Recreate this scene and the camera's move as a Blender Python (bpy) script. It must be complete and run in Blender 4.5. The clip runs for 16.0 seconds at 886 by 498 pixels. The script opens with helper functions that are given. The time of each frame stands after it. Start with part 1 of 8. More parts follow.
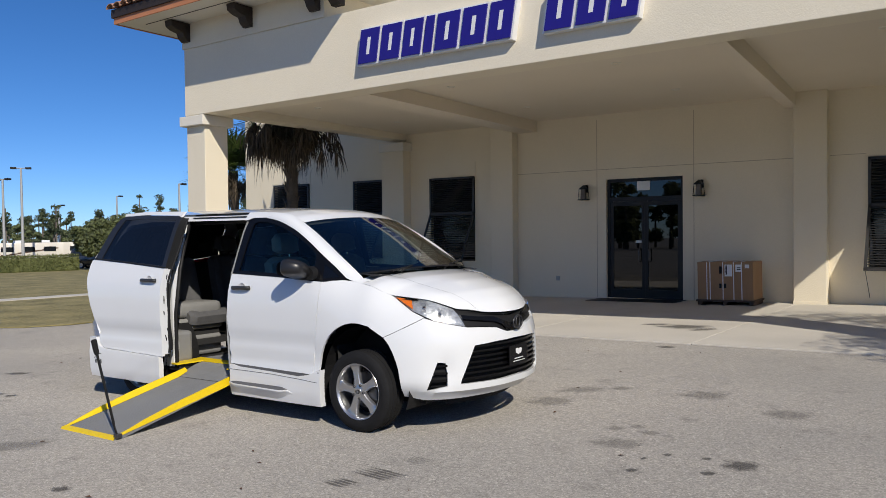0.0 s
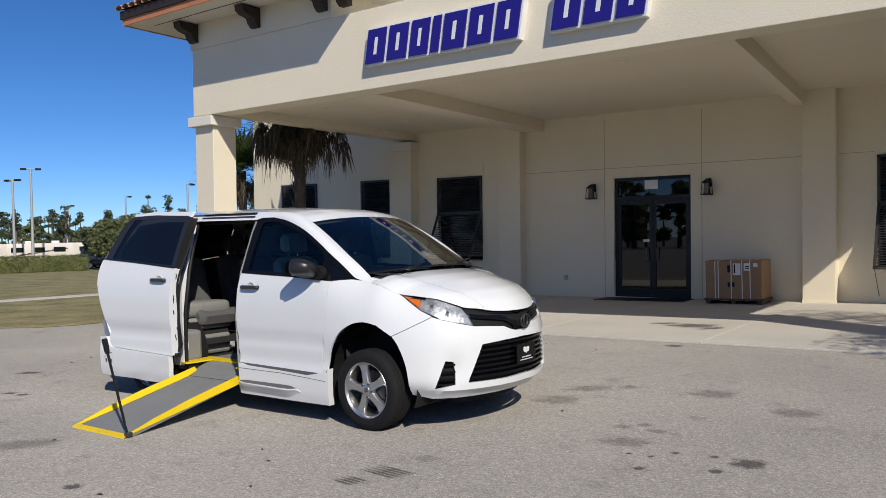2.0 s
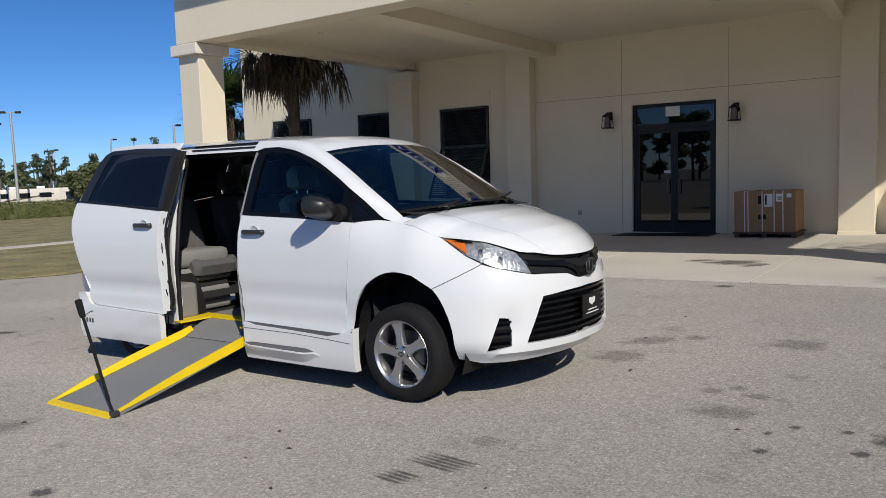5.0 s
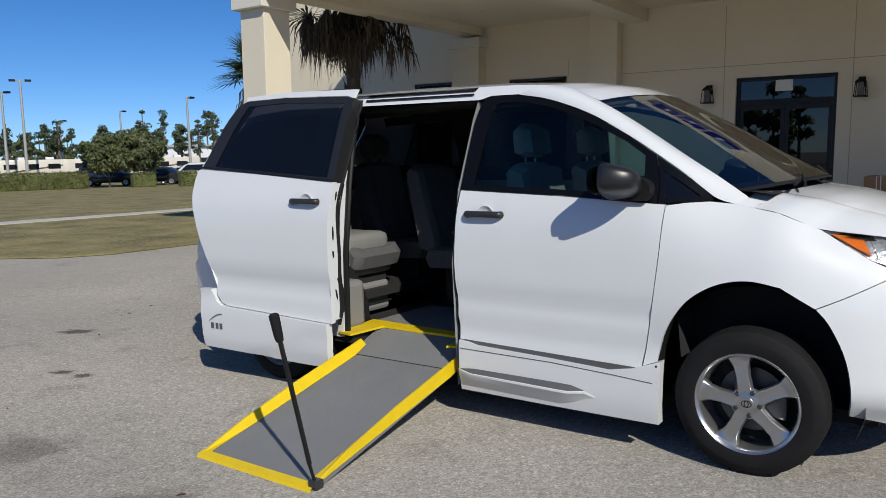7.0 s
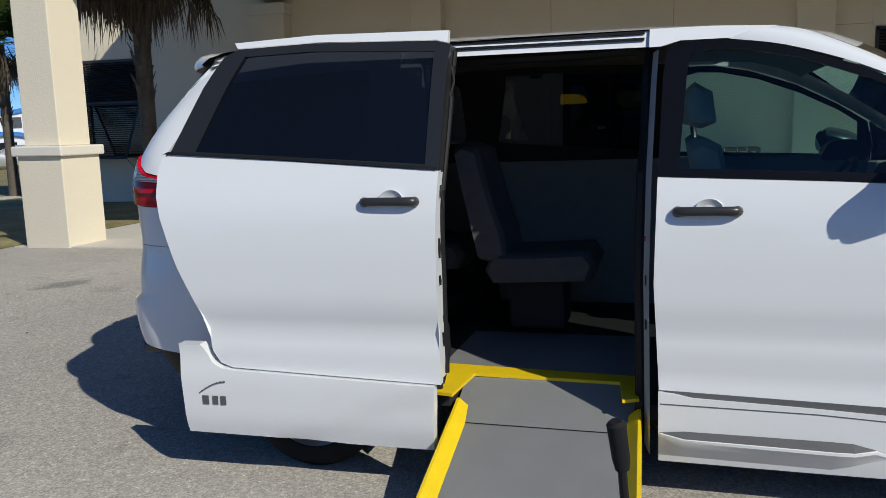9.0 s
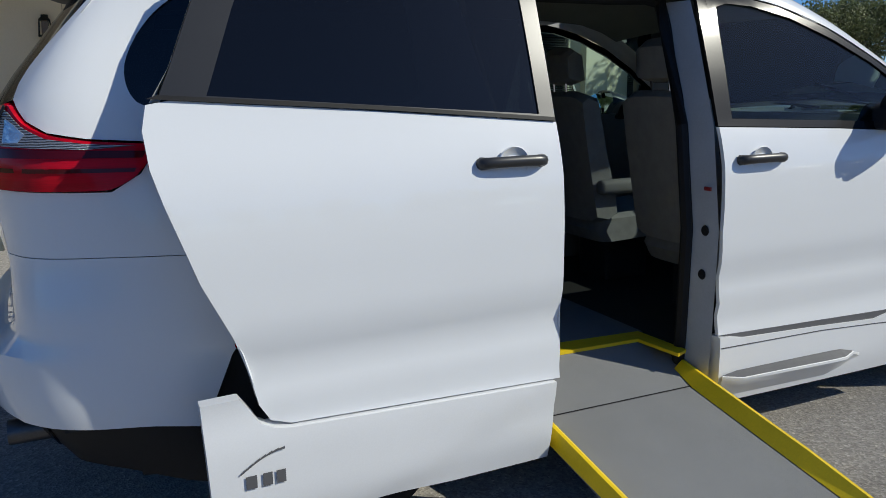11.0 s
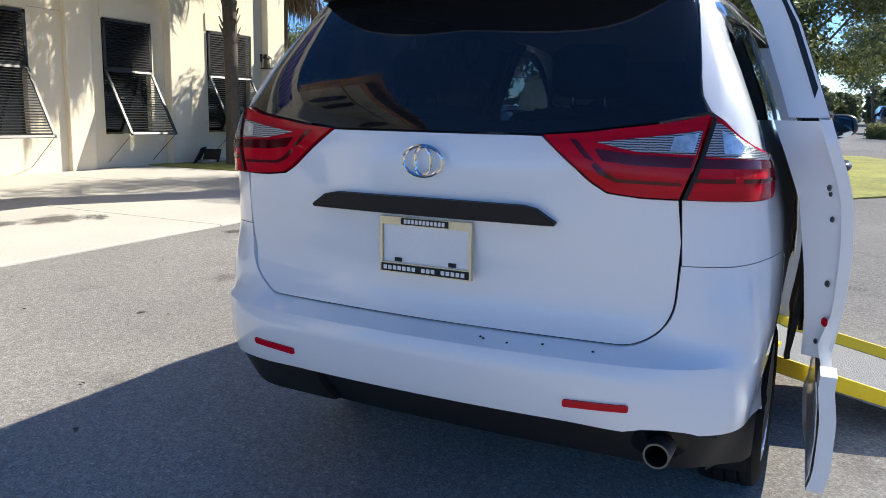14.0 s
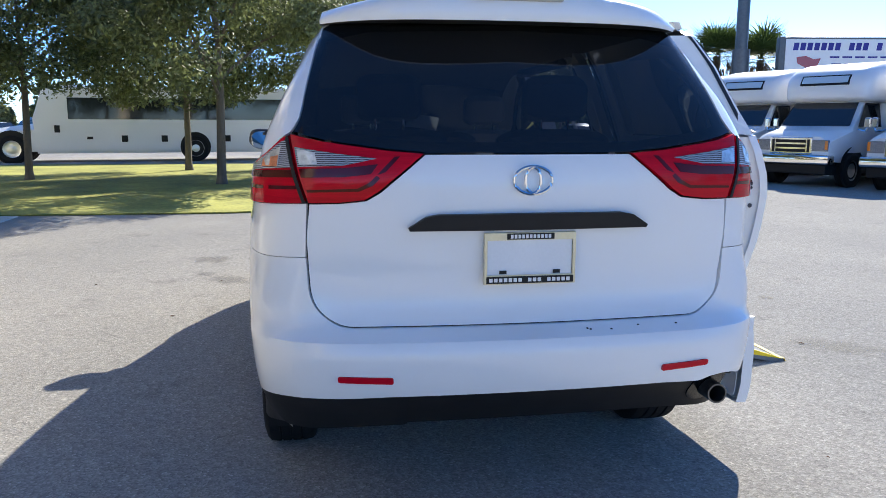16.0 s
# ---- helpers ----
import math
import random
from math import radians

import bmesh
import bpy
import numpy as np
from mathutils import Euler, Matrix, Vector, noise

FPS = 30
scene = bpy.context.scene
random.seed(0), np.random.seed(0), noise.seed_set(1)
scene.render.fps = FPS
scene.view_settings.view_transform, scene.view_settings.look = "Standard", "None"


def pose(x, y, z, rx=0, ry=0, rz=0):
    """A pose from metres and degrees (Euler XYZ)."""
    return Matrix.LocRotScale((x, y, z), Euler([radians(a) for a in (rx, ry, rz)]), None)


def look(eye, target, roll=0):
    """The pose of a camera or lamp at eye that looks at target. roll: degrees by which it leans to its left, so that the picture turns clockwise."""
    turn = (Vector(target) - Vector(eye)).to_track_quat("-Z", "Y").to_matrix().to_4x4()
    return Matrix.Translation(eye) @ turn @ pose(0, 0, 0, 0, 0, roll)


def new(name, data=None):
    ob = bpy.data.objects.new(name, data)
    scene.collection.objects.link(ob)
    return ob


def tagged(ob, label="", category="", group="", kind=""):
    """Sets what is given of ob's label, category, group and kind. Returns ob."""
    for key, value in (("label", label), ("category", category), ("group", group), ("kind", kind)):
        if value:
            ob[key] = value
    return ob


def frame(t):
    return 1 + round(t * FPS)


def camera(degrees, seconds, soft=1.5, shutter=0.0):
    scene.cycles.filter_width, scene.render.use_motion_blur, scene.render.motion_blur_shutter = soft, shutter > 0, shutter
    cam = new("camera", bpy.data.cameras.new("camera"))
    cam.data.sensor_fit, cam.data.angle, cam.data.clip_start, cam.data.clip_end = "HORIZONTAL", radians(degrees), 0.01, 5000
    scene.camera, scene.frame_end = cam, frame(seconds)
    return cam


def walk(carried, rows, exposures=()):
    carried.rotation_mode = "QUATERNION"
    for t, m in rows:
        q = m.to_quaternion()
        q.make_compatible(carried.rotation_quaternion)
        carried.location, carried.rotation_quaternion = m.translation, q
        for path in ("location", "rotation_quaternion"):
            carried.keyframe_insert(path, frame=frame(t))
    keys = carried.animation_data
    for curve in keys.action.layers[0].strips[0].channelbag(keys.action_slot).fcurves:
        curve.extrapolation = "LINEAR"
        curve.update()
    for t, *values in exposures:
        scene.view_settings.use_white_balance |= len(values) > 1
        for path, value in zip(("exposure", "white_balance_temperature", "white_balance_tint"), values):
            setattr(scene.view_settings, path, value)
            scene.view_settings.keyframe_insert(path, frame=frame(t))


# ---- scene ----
cam = camera(59.4, 16.0, soft=0.8)
METRES, EYE, TILT, LEAN, TURN = 14.019, 1.56, 0.0, 0.0, 35.5
ROWS = [
    (0.0, 0.0, 0.0, 0.0, -0.01, -0.52, 1.3),
    (0.5, 0.0002, 0.0, -0.0, 0.04, -0.76, 1.44),
    (1.0, 0.0001, -0.0001, -0.0, 0.15, -0.83, 1.46),
    (1.5, -0.0002, -0.0005, -0.0002, 0.52, -0.78, 1.46),
    (2.0, 0.0, -0.0018, -0.0002, 0.55, -0.54, 1.44),
    (2.5, 0.0015, -0.0002, -0.0004, -0.16, -0.37, 0.89),
    (3.0, 0.0036, 0.0014, -0.0009, -0.7, -0.94, 0.67),
    (3.5, 0.0065, 0.0071, -0.0019, -0.17, -1.94, 1.06),
    (6.0, -0.0855, 0.1545, -0.0031, -0.28, -6.05, 3.0),
    (6.5, -0.1177, 0.184, -0.0037, 0.55, -5.61, 1.42),
    (7.0, -0.1487, 0.2119, -0.0059, 0.07, -6.55, 1.36),
    (7.5, -0.1794, 0.2434, -0.0045, -2.92, -7.36, 1.16),
    (8.0, -0.209, 0.2751, -0.0051, -8.52, -7.97, 1.52),
    (8.5, -0.2373, 0.3067, -0.0033, -12.44, -8.05, 2.28),
    (11.0, -0.3687, 0.4782, -0.0067, -59.57, -11.53, 1.17),
    (11.5, -0.3826, 0.5139, -0.0074, -66.84, -11.7, 3.07),
    (12.0, -0.3939, 0.5534, -0.0065, -72.7, -11.34, 2.4),
    (12.5, -0.4066, 0.591, -0.005, -77.13, -11.37, 2.57),
    (13.0, -0.4145, 0.6324, -0.004, -82.54, -11.52, 2.15),
    (13.5, -0.4242, 0.6699, -0.0047, -90.66, -12.0, -0.13),
    (14.0, -0.4241, 0.7062, -0.006, -98.41, -10.57, -0.77),
    (14.5, -0.4223, 0.7456, -0.005, -109.27, -8.36, -1.05),
    (15.0, -0.4118, 0.7771, -0.0071, -117.19, -9.01, 0.23),
    (15.5, -0.3944, 0.8085, -0.0067, -125.73, -9.22, 0.08),
    (16.0, -0.3728, 0.8355, -0.0045, -134.84, -9.25, -0.15),
]
EXPOSURES = [(0.0, 0.25, 6560, 9), (3.5, 0.26, 6570, 9), (6.5, 0.09, 6420, 7), (8.5, 0.15, 6390, 5.5), (11.0, 0.16, 6300, 3.5), (12.5, 0.58, 6370, 4), (13.5, 1.18, 6420, 5), (14.5, 1.39, 6490, 7), (15.0, 1.48, 6430, 6.5), (16.0, 1.68, 6400, 6)]
walk(cam, [(t, pose(0, 0, EYE, TILT, LEAN, TURN) @ pose(METRES * x, METRES * y, METRES * z, 90 + pitch, roll, yaw)) for t, x, y, z, yaw, pitch, roll in ROWS], EXPOSURES)

# ---- light ----
SUN_TRAVEL = Vector((-1.12, 0.76, -1.0)).normalized()
sun_data = bpy.data.lights.new("sun", "SUN")
sun_data.energy, sun_data.angle, sun_data.color = 3.4, radians(0.5), (1.0, 0.925, 0.81)
sun = new("sun", sun_data)
sun.matrix_world = look(-SUN_TRAVEL * 60, (0, 0, 0))
world = bpy.data.worlds.new("sky")
scene.world = world
world.use_nodes = True
wt = world.node_tree
sky = wt.nodes.new("ShaderNodeTexSky")
sky.sky_type, sky.sun_disc = "NISHITA", False
sky.sun_elevation, sky.sun_rotation = radians(36), radians(123.5)
sky.air_density, sky.dust_density, sky.ozone_density = 0.64, 0.45, 4.0
sky.altitude = 800
deep = wt.nodes.new("ShaderNodeHueSaturation")
deep.inputs["Saturation"].default_value = 1.2
cool = wt.nodes.new("ShaderNodeMix")
cool.data_type, cool.blend_type = "RGBA", "MULTIPLY"
cool.inputs["Factor"].default_value = 1.0
cool.inputs["B"].default_value = (0.87, 0.92, 1.04, 1)
wt.links.new(sky.outputs[0], deep.inputs["Color"])
wt.links.new(deep.outputs[0], cool.inputs["A"])
wt.links.new(cool.outputs["Result"], wt.nodes["Background"].inputs[0])
wt.nodes["Background"].inputs[1].default_value = 0.094


# ---- materials ----
def material(name, color, rough=0.5, metal=0.0, var=0.15, scale=3.0, fine=60.0, bump=0.0, coat=0.0, spec=0.5, tint=None, rnd=0.0, stretch=(1, 1, 1), trans=0.0, emit=None):
    """A surface with variation at two scales, grain in its relief and, where asked, a clear coat."""
    m = bpy.data.materials.new(name)
    m.use_nodes = True
    nt = m.node_tree
    b = nt.nodes["Principled BSDF"]
    b.inputs["Roughness"].default_value = rough
    b.inputs["Metallic"].default_value = metal
    b.inputs["Coat Weight"].default_value = coat
    b.inputs["Coat Roughness"].default_value = 0.04
    b.inputs["Specular IOR Level"].default_value = spec
    b.inputs["Transmission Weight"].default_value = trans
    co = nt.nodes.new("ShaderNodeTexCoord")
    mp = nt.nodes.new("ShaderNodeMapping")
    mp.inputs["Scale"].default_value = stretch
    nt.links.new(co.outputs["Object"], mp.inputs["Vector"])
    n1 = nt.nodes.new("ShaderNodeTexNoise")
    n1.inputs["Scale"].default_value, n1.inputs["Detail"].default_value = scale, 5
    n2 = nt.nodes.new("ShaderNodeTexNoise")
    n2.inputs["Scale"].default_value, n2.inputs["Detail"].default_value = fine, 3
    nt.links.new(mp.outputs[0], n1.inputs["Vector"])
    nt.links.new(mp.outputs[0], n2.inputs["Vector"])
    mix = nt.nodes.new("ShaderNodeMix")
    mix.data_type = "RGBA"
    dark = [c * (1 - var) for c in color]
    light = [min(1.0, c * (1 + var)) for c in (tint or color)]
    mix.inputs["A"].default_value = (*dark, 1)
    mix.inputs["B"].default_value = (*light, 1)
    add = nt.nodes.new("ShaderNodeMath")
    add.operation = "MULTIPLY_ADD"
    add.inputs[1].default_value = 0.55
    half = nt.nodes.new("ShaderNodeMath")
    half.operation = "MULTIPLY"
    half.inputs[1].default_value = 0.45
    nt.links.new(n2.outputs["Fac"], half.inputs[0])
    nt.links.new(n1.outputs["Fac"], add.inputs[0])
    nt.links.new(half.outputs[0], add.inputs[2])
    wide = nt.nodes.new("ShaderNodeMapRange")
    wide.inputs["From Min"].default_value, wide.inputs["From Max"].default_value = 0.3, 0.7
    nt.links.new(add.outputs[0], wide.inputs["Value"])
    nt.links.new(wide.outputs[0], mix.inputs["Factor"])
    out = mix.outputs["Result"]
    if rnd:
        info = nt.nodes.new("ShaderNodeNewGeometry")
        hsv = nt.nodes.new("ShaderNodeHueSaturation")
        val = nt.nodes.new("ShaderNodeMapRange")
        val.inputs["To Min"].default_value, val.inputs["To Max"].default_value = 1 - rnd, 1 + rnd
        nt.links.new(info.outputs["Random Per Island"], val.inputs["Value"])
        nt.links.new(val.outputs[0], hsv.inputs["Value"])
        nt.links.new(out, hsv.inputs["Color"])
        out = hsv.outputs[0]
    nt.links.new(out, b.inputs["Base Color"])
    if bump:
        bp = nt.nodes.new("ShaderNodeBump")
        bp.inputs["Strength"].default_value, bp.inputs["Distance"].default_value = min(1.0, bump), 0.01
        nt.links.new(n2.outputs["Fac"], bp.inputs["Height"])
        nt.links.new(bp.outputs[0], b.inputs["Normal"])
    if emit:
        b.inputs["Emission Color"].default_value = (*emit[:3], 1)
        b.inputs["Emission Strength"].default_value = emit[3]
    return m


def leafy(m, share=0.4):
    """Lets part of the light through a leaf."""
    nt = m.node_tree
    b = nt.nodes["Principled BSDF"]
    tr = nt.nodes.new("ShaderNodeBsdfTranslucent")
    src = b.inputs["Base Color"].links[0].from_socket
    nt.links.new(src, tr.inputs["Color"])
    mx = nt.nodes.new("ShaderNodeMixShader")
    mx.inputs[0].default_value = share
    nt.links.new(b.outputs[0], mx.inputs[1])
    nt.links.new(tr.outputs[0], mx.inputs[2])
    nt.links.new(mx.outputs[0], nt.nodes["Material Output"].inputs["Surface"])
    return m


def clear_glass(name, tint, mirror=0.5, film_share=0.0):
    """Window glass: a tinted see-through sheet with a real gloss over it and, where asked, an even pale film."""
    m = bpy.data.materials.new(name)
    m.use_nodes = True
    nt = m.node_tree
    nt.nodes.remove(nt.nodes["Principled BSDF"])
    see = nt.nodes.new("ShaderNodeBsdfTransparent")
    see.inputs["Color"].default_value = (*tint, 1)
    gloss = nt.nodes.new("ShaderNodeBsdfGlossy")
    gloss.inputs["Roughness"].default_value = 0.01
    fr = nt.nodes.new("ShaderNodeFresnel")
    fr.inputs["IOR"].default_value = 1.2 + mirror
    mx = nt.nodes.new("ShaderNodeMixShader")
    nt.links.new(fr.outputs[0], mx.inputs[0])
    nt.links.new(see.outputs[0], mx.inputs[1])
    nt.links.new(gloss.outputs[0], mx.inputs[2])
    film = nt.nodes.new("ShaderNodeBsdfDiffuse")
    film.inputs["Color"].default_value = (0.55, 0.56, 0.60, 1)
    dm = nt.nodes.new("ShaderNodeMixShader")
    dm.inputs[0].default_value = film_share
    nt.links.new(mx.outputs[0], dm.inputs[1])
    nt.links.new(film.outputs[0], dm.inputs[2])
    nt.links.new(dm.outputs[0] if film_share else mx.outputs[0], nt.nodes["Material Output"].inputs["Surface"])
    return m


M_WHITE = material("white_car_paint", (0.79, 0.806, 0.822), 0.32, 0, 0.015, 2, 300, coat=1.0, spec=0.15)
M_DARK = material("black_plastic", (0.014, 0.014, 0.015), 0.55, 0, 0.2, 8, 200, 0.05, spec=0.25)
M_GLOSSBLACK = material("gloss_black_trim", (0.006, 0.006, 0.007), 0.22, 0, 0.1, 5, 100, spec=0.25)
M_SATIN = material("satin_black_frame", (0.022, 0.022, 0.023), 0.32, 0, 0.12, 6, 200, spec=0.6)
M_RUBBER = material("tyre_rubber", (0.013, 0.013, 0.014), 0.8, 0, 0.25, 10, 120, 0.1, spec=0.25)
M_ALLOY = material("alloy_metal", (0.60, 0.60, 0.61), 0.28, 0.9, 0.08, 6, 200)
M_CHROME = material("chrome", (0.8, 0.8, 0.82), 0.08, 1.0, 0.02)
M_STEEL = material("dark_steel", (0.12, 0.12, 0.125), 0.4, 0.8, 0.2, 8, 90)
M_RED = material("red_lamp_lens", (0.50, 0.003, 0.016), 0.08, 0, 0.25, 6, 90, spec=0.18, stretch=(0.3, 0.3, 9))
M_DEEPRED = material("deep_red_lamp_lens", (0.07, 0.001, 0.004), 0.10, 0, 0.12, 20, 150, spec=0.35)
M_AMBERLENS = material("orange_bulb", (0.65, 0.22, 0.10), 0.25, 0, 0.3, 40, 200)
M_CLEARLENS = material("clear_lamp_lens", (0.40, 0.42, 0.46), 0.16, 0.5, 0.35, 30, 150, 0.4, stretch=(1, 1, 5))
rt = M_CLEARLENS.node_tree
rw = rt.nodes.new("ShaderNodeTexWave")
rw.wave_type, rw.bands_direction = "BANDS", "Z"
rw.inputs["Scale"].default_value, rw.inputs["Distortion"].default_value = 46.0, 2.2
rc = rt.nodes.new("ShaderNodeTexCoord")
rt.links.new(rc.outputs["Object"], rw.inputs["Vector"])
rm = rt.nodes.new("ShaderNodeMix")
rm.data_type = "RGBA"
rm.inputs["A"].default_value, rm.inputs["B"].default_value = (0.03, 0.033, 0.042, 1), (0.46, 0.48, 0.53, 1)
rt.links.new(rw.outputs["Fac"], rm.inputs["Factor"])
rt.links.new(rm.outputs["Result"], rt.nodes["Principled BSDF"].inputs["Base Color"])
M_AMBER = material("amber_lens", (0.75, 0.20, 0.02), 0.15, 0, 0.1, 30, 150, coat=1.0)
M_BRASS = material("pale_brass", (0.60, 0.55, 0.40), 0.35, 0.7, 0.1, 4, 60)
M_TINT = clear_glass("privacy_glass", (0.034, 0.038, 0.046), 0.42, 0.008)
M_REARGLASS = clear_glass("filmed_rear_glass", (0.12, 0.130, 0.150), 0.40, 0.016)
M_GLASS = clear_glass("car_glass", (0.60, 0.84, 0.80), 0.32)
M_SCREEN = clear_glass("windscreen_glass", (0.48, 0.54, 0.52), 1.05)
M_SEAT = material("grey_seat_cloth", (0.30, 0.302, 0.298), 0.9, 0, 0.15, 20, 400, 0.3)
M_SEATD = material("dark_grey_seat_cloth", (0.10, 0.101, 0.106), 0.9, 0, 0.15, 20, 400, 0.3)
M_JAMB = material("grey_jamb", (0.42, 0.44, 0.47), 0.45, 0, 0.08, 6, 120)
M_SEATL = material("pale_grey_trim", (0.23, 0.231, 0.228), 0.7, 0, 0.08, 10, 300, 0.1)
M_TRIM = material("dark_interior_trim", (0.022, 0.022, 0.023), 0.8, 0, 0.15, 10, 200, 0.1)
M_LINING = material("grey_door_lining", (0.27, 0.275, 0.265), 0.75, 0, 0.1, 10, 250, 0.1)
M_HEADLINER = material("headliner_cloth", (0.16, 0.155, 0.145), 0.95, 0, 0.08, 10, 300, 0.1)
M_RAMP = material("grey_ramp_grip", (0.23, 0.235, 0.24), 0.85, 0, 0.08, 4, 500, 0.5)
M_YELLOW = material("yellow_safety_paint", (0.85, 0.60, 0.01), 0.5, 0, 0.08, 8, 120, 0.05)
M_SKIRT = material("satin_white_skirt", (0.78, 0.79, 0.80), 0.4, 0, 0.03, 3, 200, coat=0.5)
M_WORN = material("grey_print", (0.10, 0.10, 0.105), 0.6, 0, 0.1)
M_PURE_W = material("white_plastic", (0.78, 0.78, 0.78), 0.5, 0, 0.04, 6, 100)
M_STUCCO = material("cream_stucco", (0.80, 0.725, 0.575), 0.92, 0, 0.05, 0.7, 45, 0.35)
M_STUCCO_W = material("pale_stucco_trim", (0.76, 0.72, 0.63), 0.9, 0, 0.04, 0.8, 60, 0.2)
M_CEIL = material("canopy_ceiling_paint", (0.76, 0.68, 0.55), 0.9, 0, 0.05, 0.5, 50, 0.15)
M_CONCRETE = material("pale_concrete", (0.58, 0.545, 0.485), 0.9, 0, 0.12, 0.6, 40, 0.25)
M_WOOD = material("dark_stained_wood", (0.030, 0.020, 0.015), 0.6, 0, 0.3, 3, 40, 0.3, stretch=(1, 6, 6))
M_EAVE = material("copper_painted_eave", (0.50, 0.20, 0.09), 0.55, 0, 0.1, 2, 40, 0.05)
M_TILE = material("terracotta_roof_tile", (0.40, 0.20, 0.13), 0.85, 0, 0.3, 3, 40, 0.3, tint=(0.5, 0.3, 0.2), rnd=0.25)
M_ROOFTILE = material("barrel_roof_tile", (0.36, 0.17, 0.11), 0.85, 0, 0.3, 6, 60, 0.3, tint=(0.5, 0.3, 0.2))
rt = M_ROOFTILE.node_tree
ri, rh, rv = rt.nodes.new("ShaderNodeObjectInfo"), rt.nodes.new("ShaderNodeHueSaturation"), rt.nodes.new("ShaderNodeMapRange")
rv.inputs["To Min"].default_value, rv.inputs["To Max"].default_value = 0.65, 1.3
rt.links.new(ri.outputs["Random"], rv.inputs["Value"])
rt.links.new(rv.outputs[0], rh.inputs["Value"])
rt.links.new(rt.nodes["Principled BSDF"].inputs["Base Color"].links[0].from_socket, rh.inputs["Color"])
rt.links.new(rh.outputs[0], rt.nodes["Principled BSDF"].inputs["Base Color"])
M_SHUTTER = material("dark_shutter_paint", (0.035, 0.035, 0.037), 0.45, 0, 0.2, 4, 60, 0.05)
M_ALU = material("black_aluminium_frame", (0.012, 0.012, 0.013), 0.4, 0.3, 0.1)
M_DOORGLASS = clear_glass("door_glass", (0.07, 0.078, 0.083), 0.55)
M_BLUE = material("sign_blue", (0.020, 0.012, 0.22), 0.35, 0, 0.05, 4, 60)
M_CARD = material("brown_cardboard", (0.33, 0.20, 0.11), 0.85, 0, 0.12, 3, 60, 0.1)
M_PALLET = material("pallet_wood", (0.10, 0.06, 0.04), 0.85, 0, 0.25, 4, 50, 0.2)
M_BARK = material("grey_bark", (0.15, 0.125, 0.10), 0.95, 0, 0.35, 4, 30, 0.8, stretch=(3, 3, 0.7))
M_PALMBARK = material("palm_boot_bark", (0.115, 0.095, 0.075), 0.95, 0, 0.35, 4, 25, 0.8)
M_LEAF = leafy(material("oak_leaf", (0.11, 0.135, 0.052), 0.5, 0, 0.3, 2, 20, tint=(0.18, 0.205, 0.09), rnd=0.45))
M_PINE = leafy(material("pine_foliage", (0.10, 0.125, 0.062), 0.8, 0, 0.3, 1, 10, rnd=0.4))
M_HEDGE = leafy(material("hedge_leaf", (0.13, 0.155, 0.04), 0.6, 0, 0.35, 2, 20, tint=(0.20, 0.215, 0.08), rnd=0.5))
M_PALM = leafy(material("palm_frond_green", (0.075, 0.11, 0.025), 0.6, 0, 0.25, 3, 20, rnd=0.35))
M_PALMDEAD = leafy(material("dry_palm_frond", (0.12, 0.092, 0.064), 0.9, 0, 0.3, 3, 20, rnd=0.45), 0.25)
M_GALV = material("galvanised_pole", (0.42, 0.42, 0.41), 0.6, 0.3, 0.1, 2, 40)
M_BUSW = material("white_bus_paint", (0.78, 0.79, 0.80), 0.4, 0, 0.04, 0.6, 40, coat=0.6)
M_CARDARK = material("dark_car_paint", (0.02, 0.022, 0.03), 0.3, 0, 0.1, 2, 50, coat=1.0)
M_CARSILV = material("silver_car_paint", (0.45, 0.46, 0.47), 0.35, 0.4, 0.05, 2, 50, coat=1.0)
M_CARRED = material("red_car_paint", (0.35, 0.02, 0.02), 0.35, 0, 0.05, 2, 50, coat=1.0)
M_CARBLUE = material("blue_car_paint", (0.03, 0.07, 0.22), 0.35, 0, 0.05, 2, 50, coat=1.0)
M_VGLASS = material("vehicle_window", (0.012, 0.015, 0.018), 0.06, 0, 0.1, 1, 10, spec=0.8)
M_BLACKBLDG = material("charcoal_cladding", (0.05, 0.05, 0.055), 0.6, 0, 0.1)
M_RVBLUE = material("blue_trim_paint", (0.04, 0.20, 0.55), 0.5, 0, 0.05)


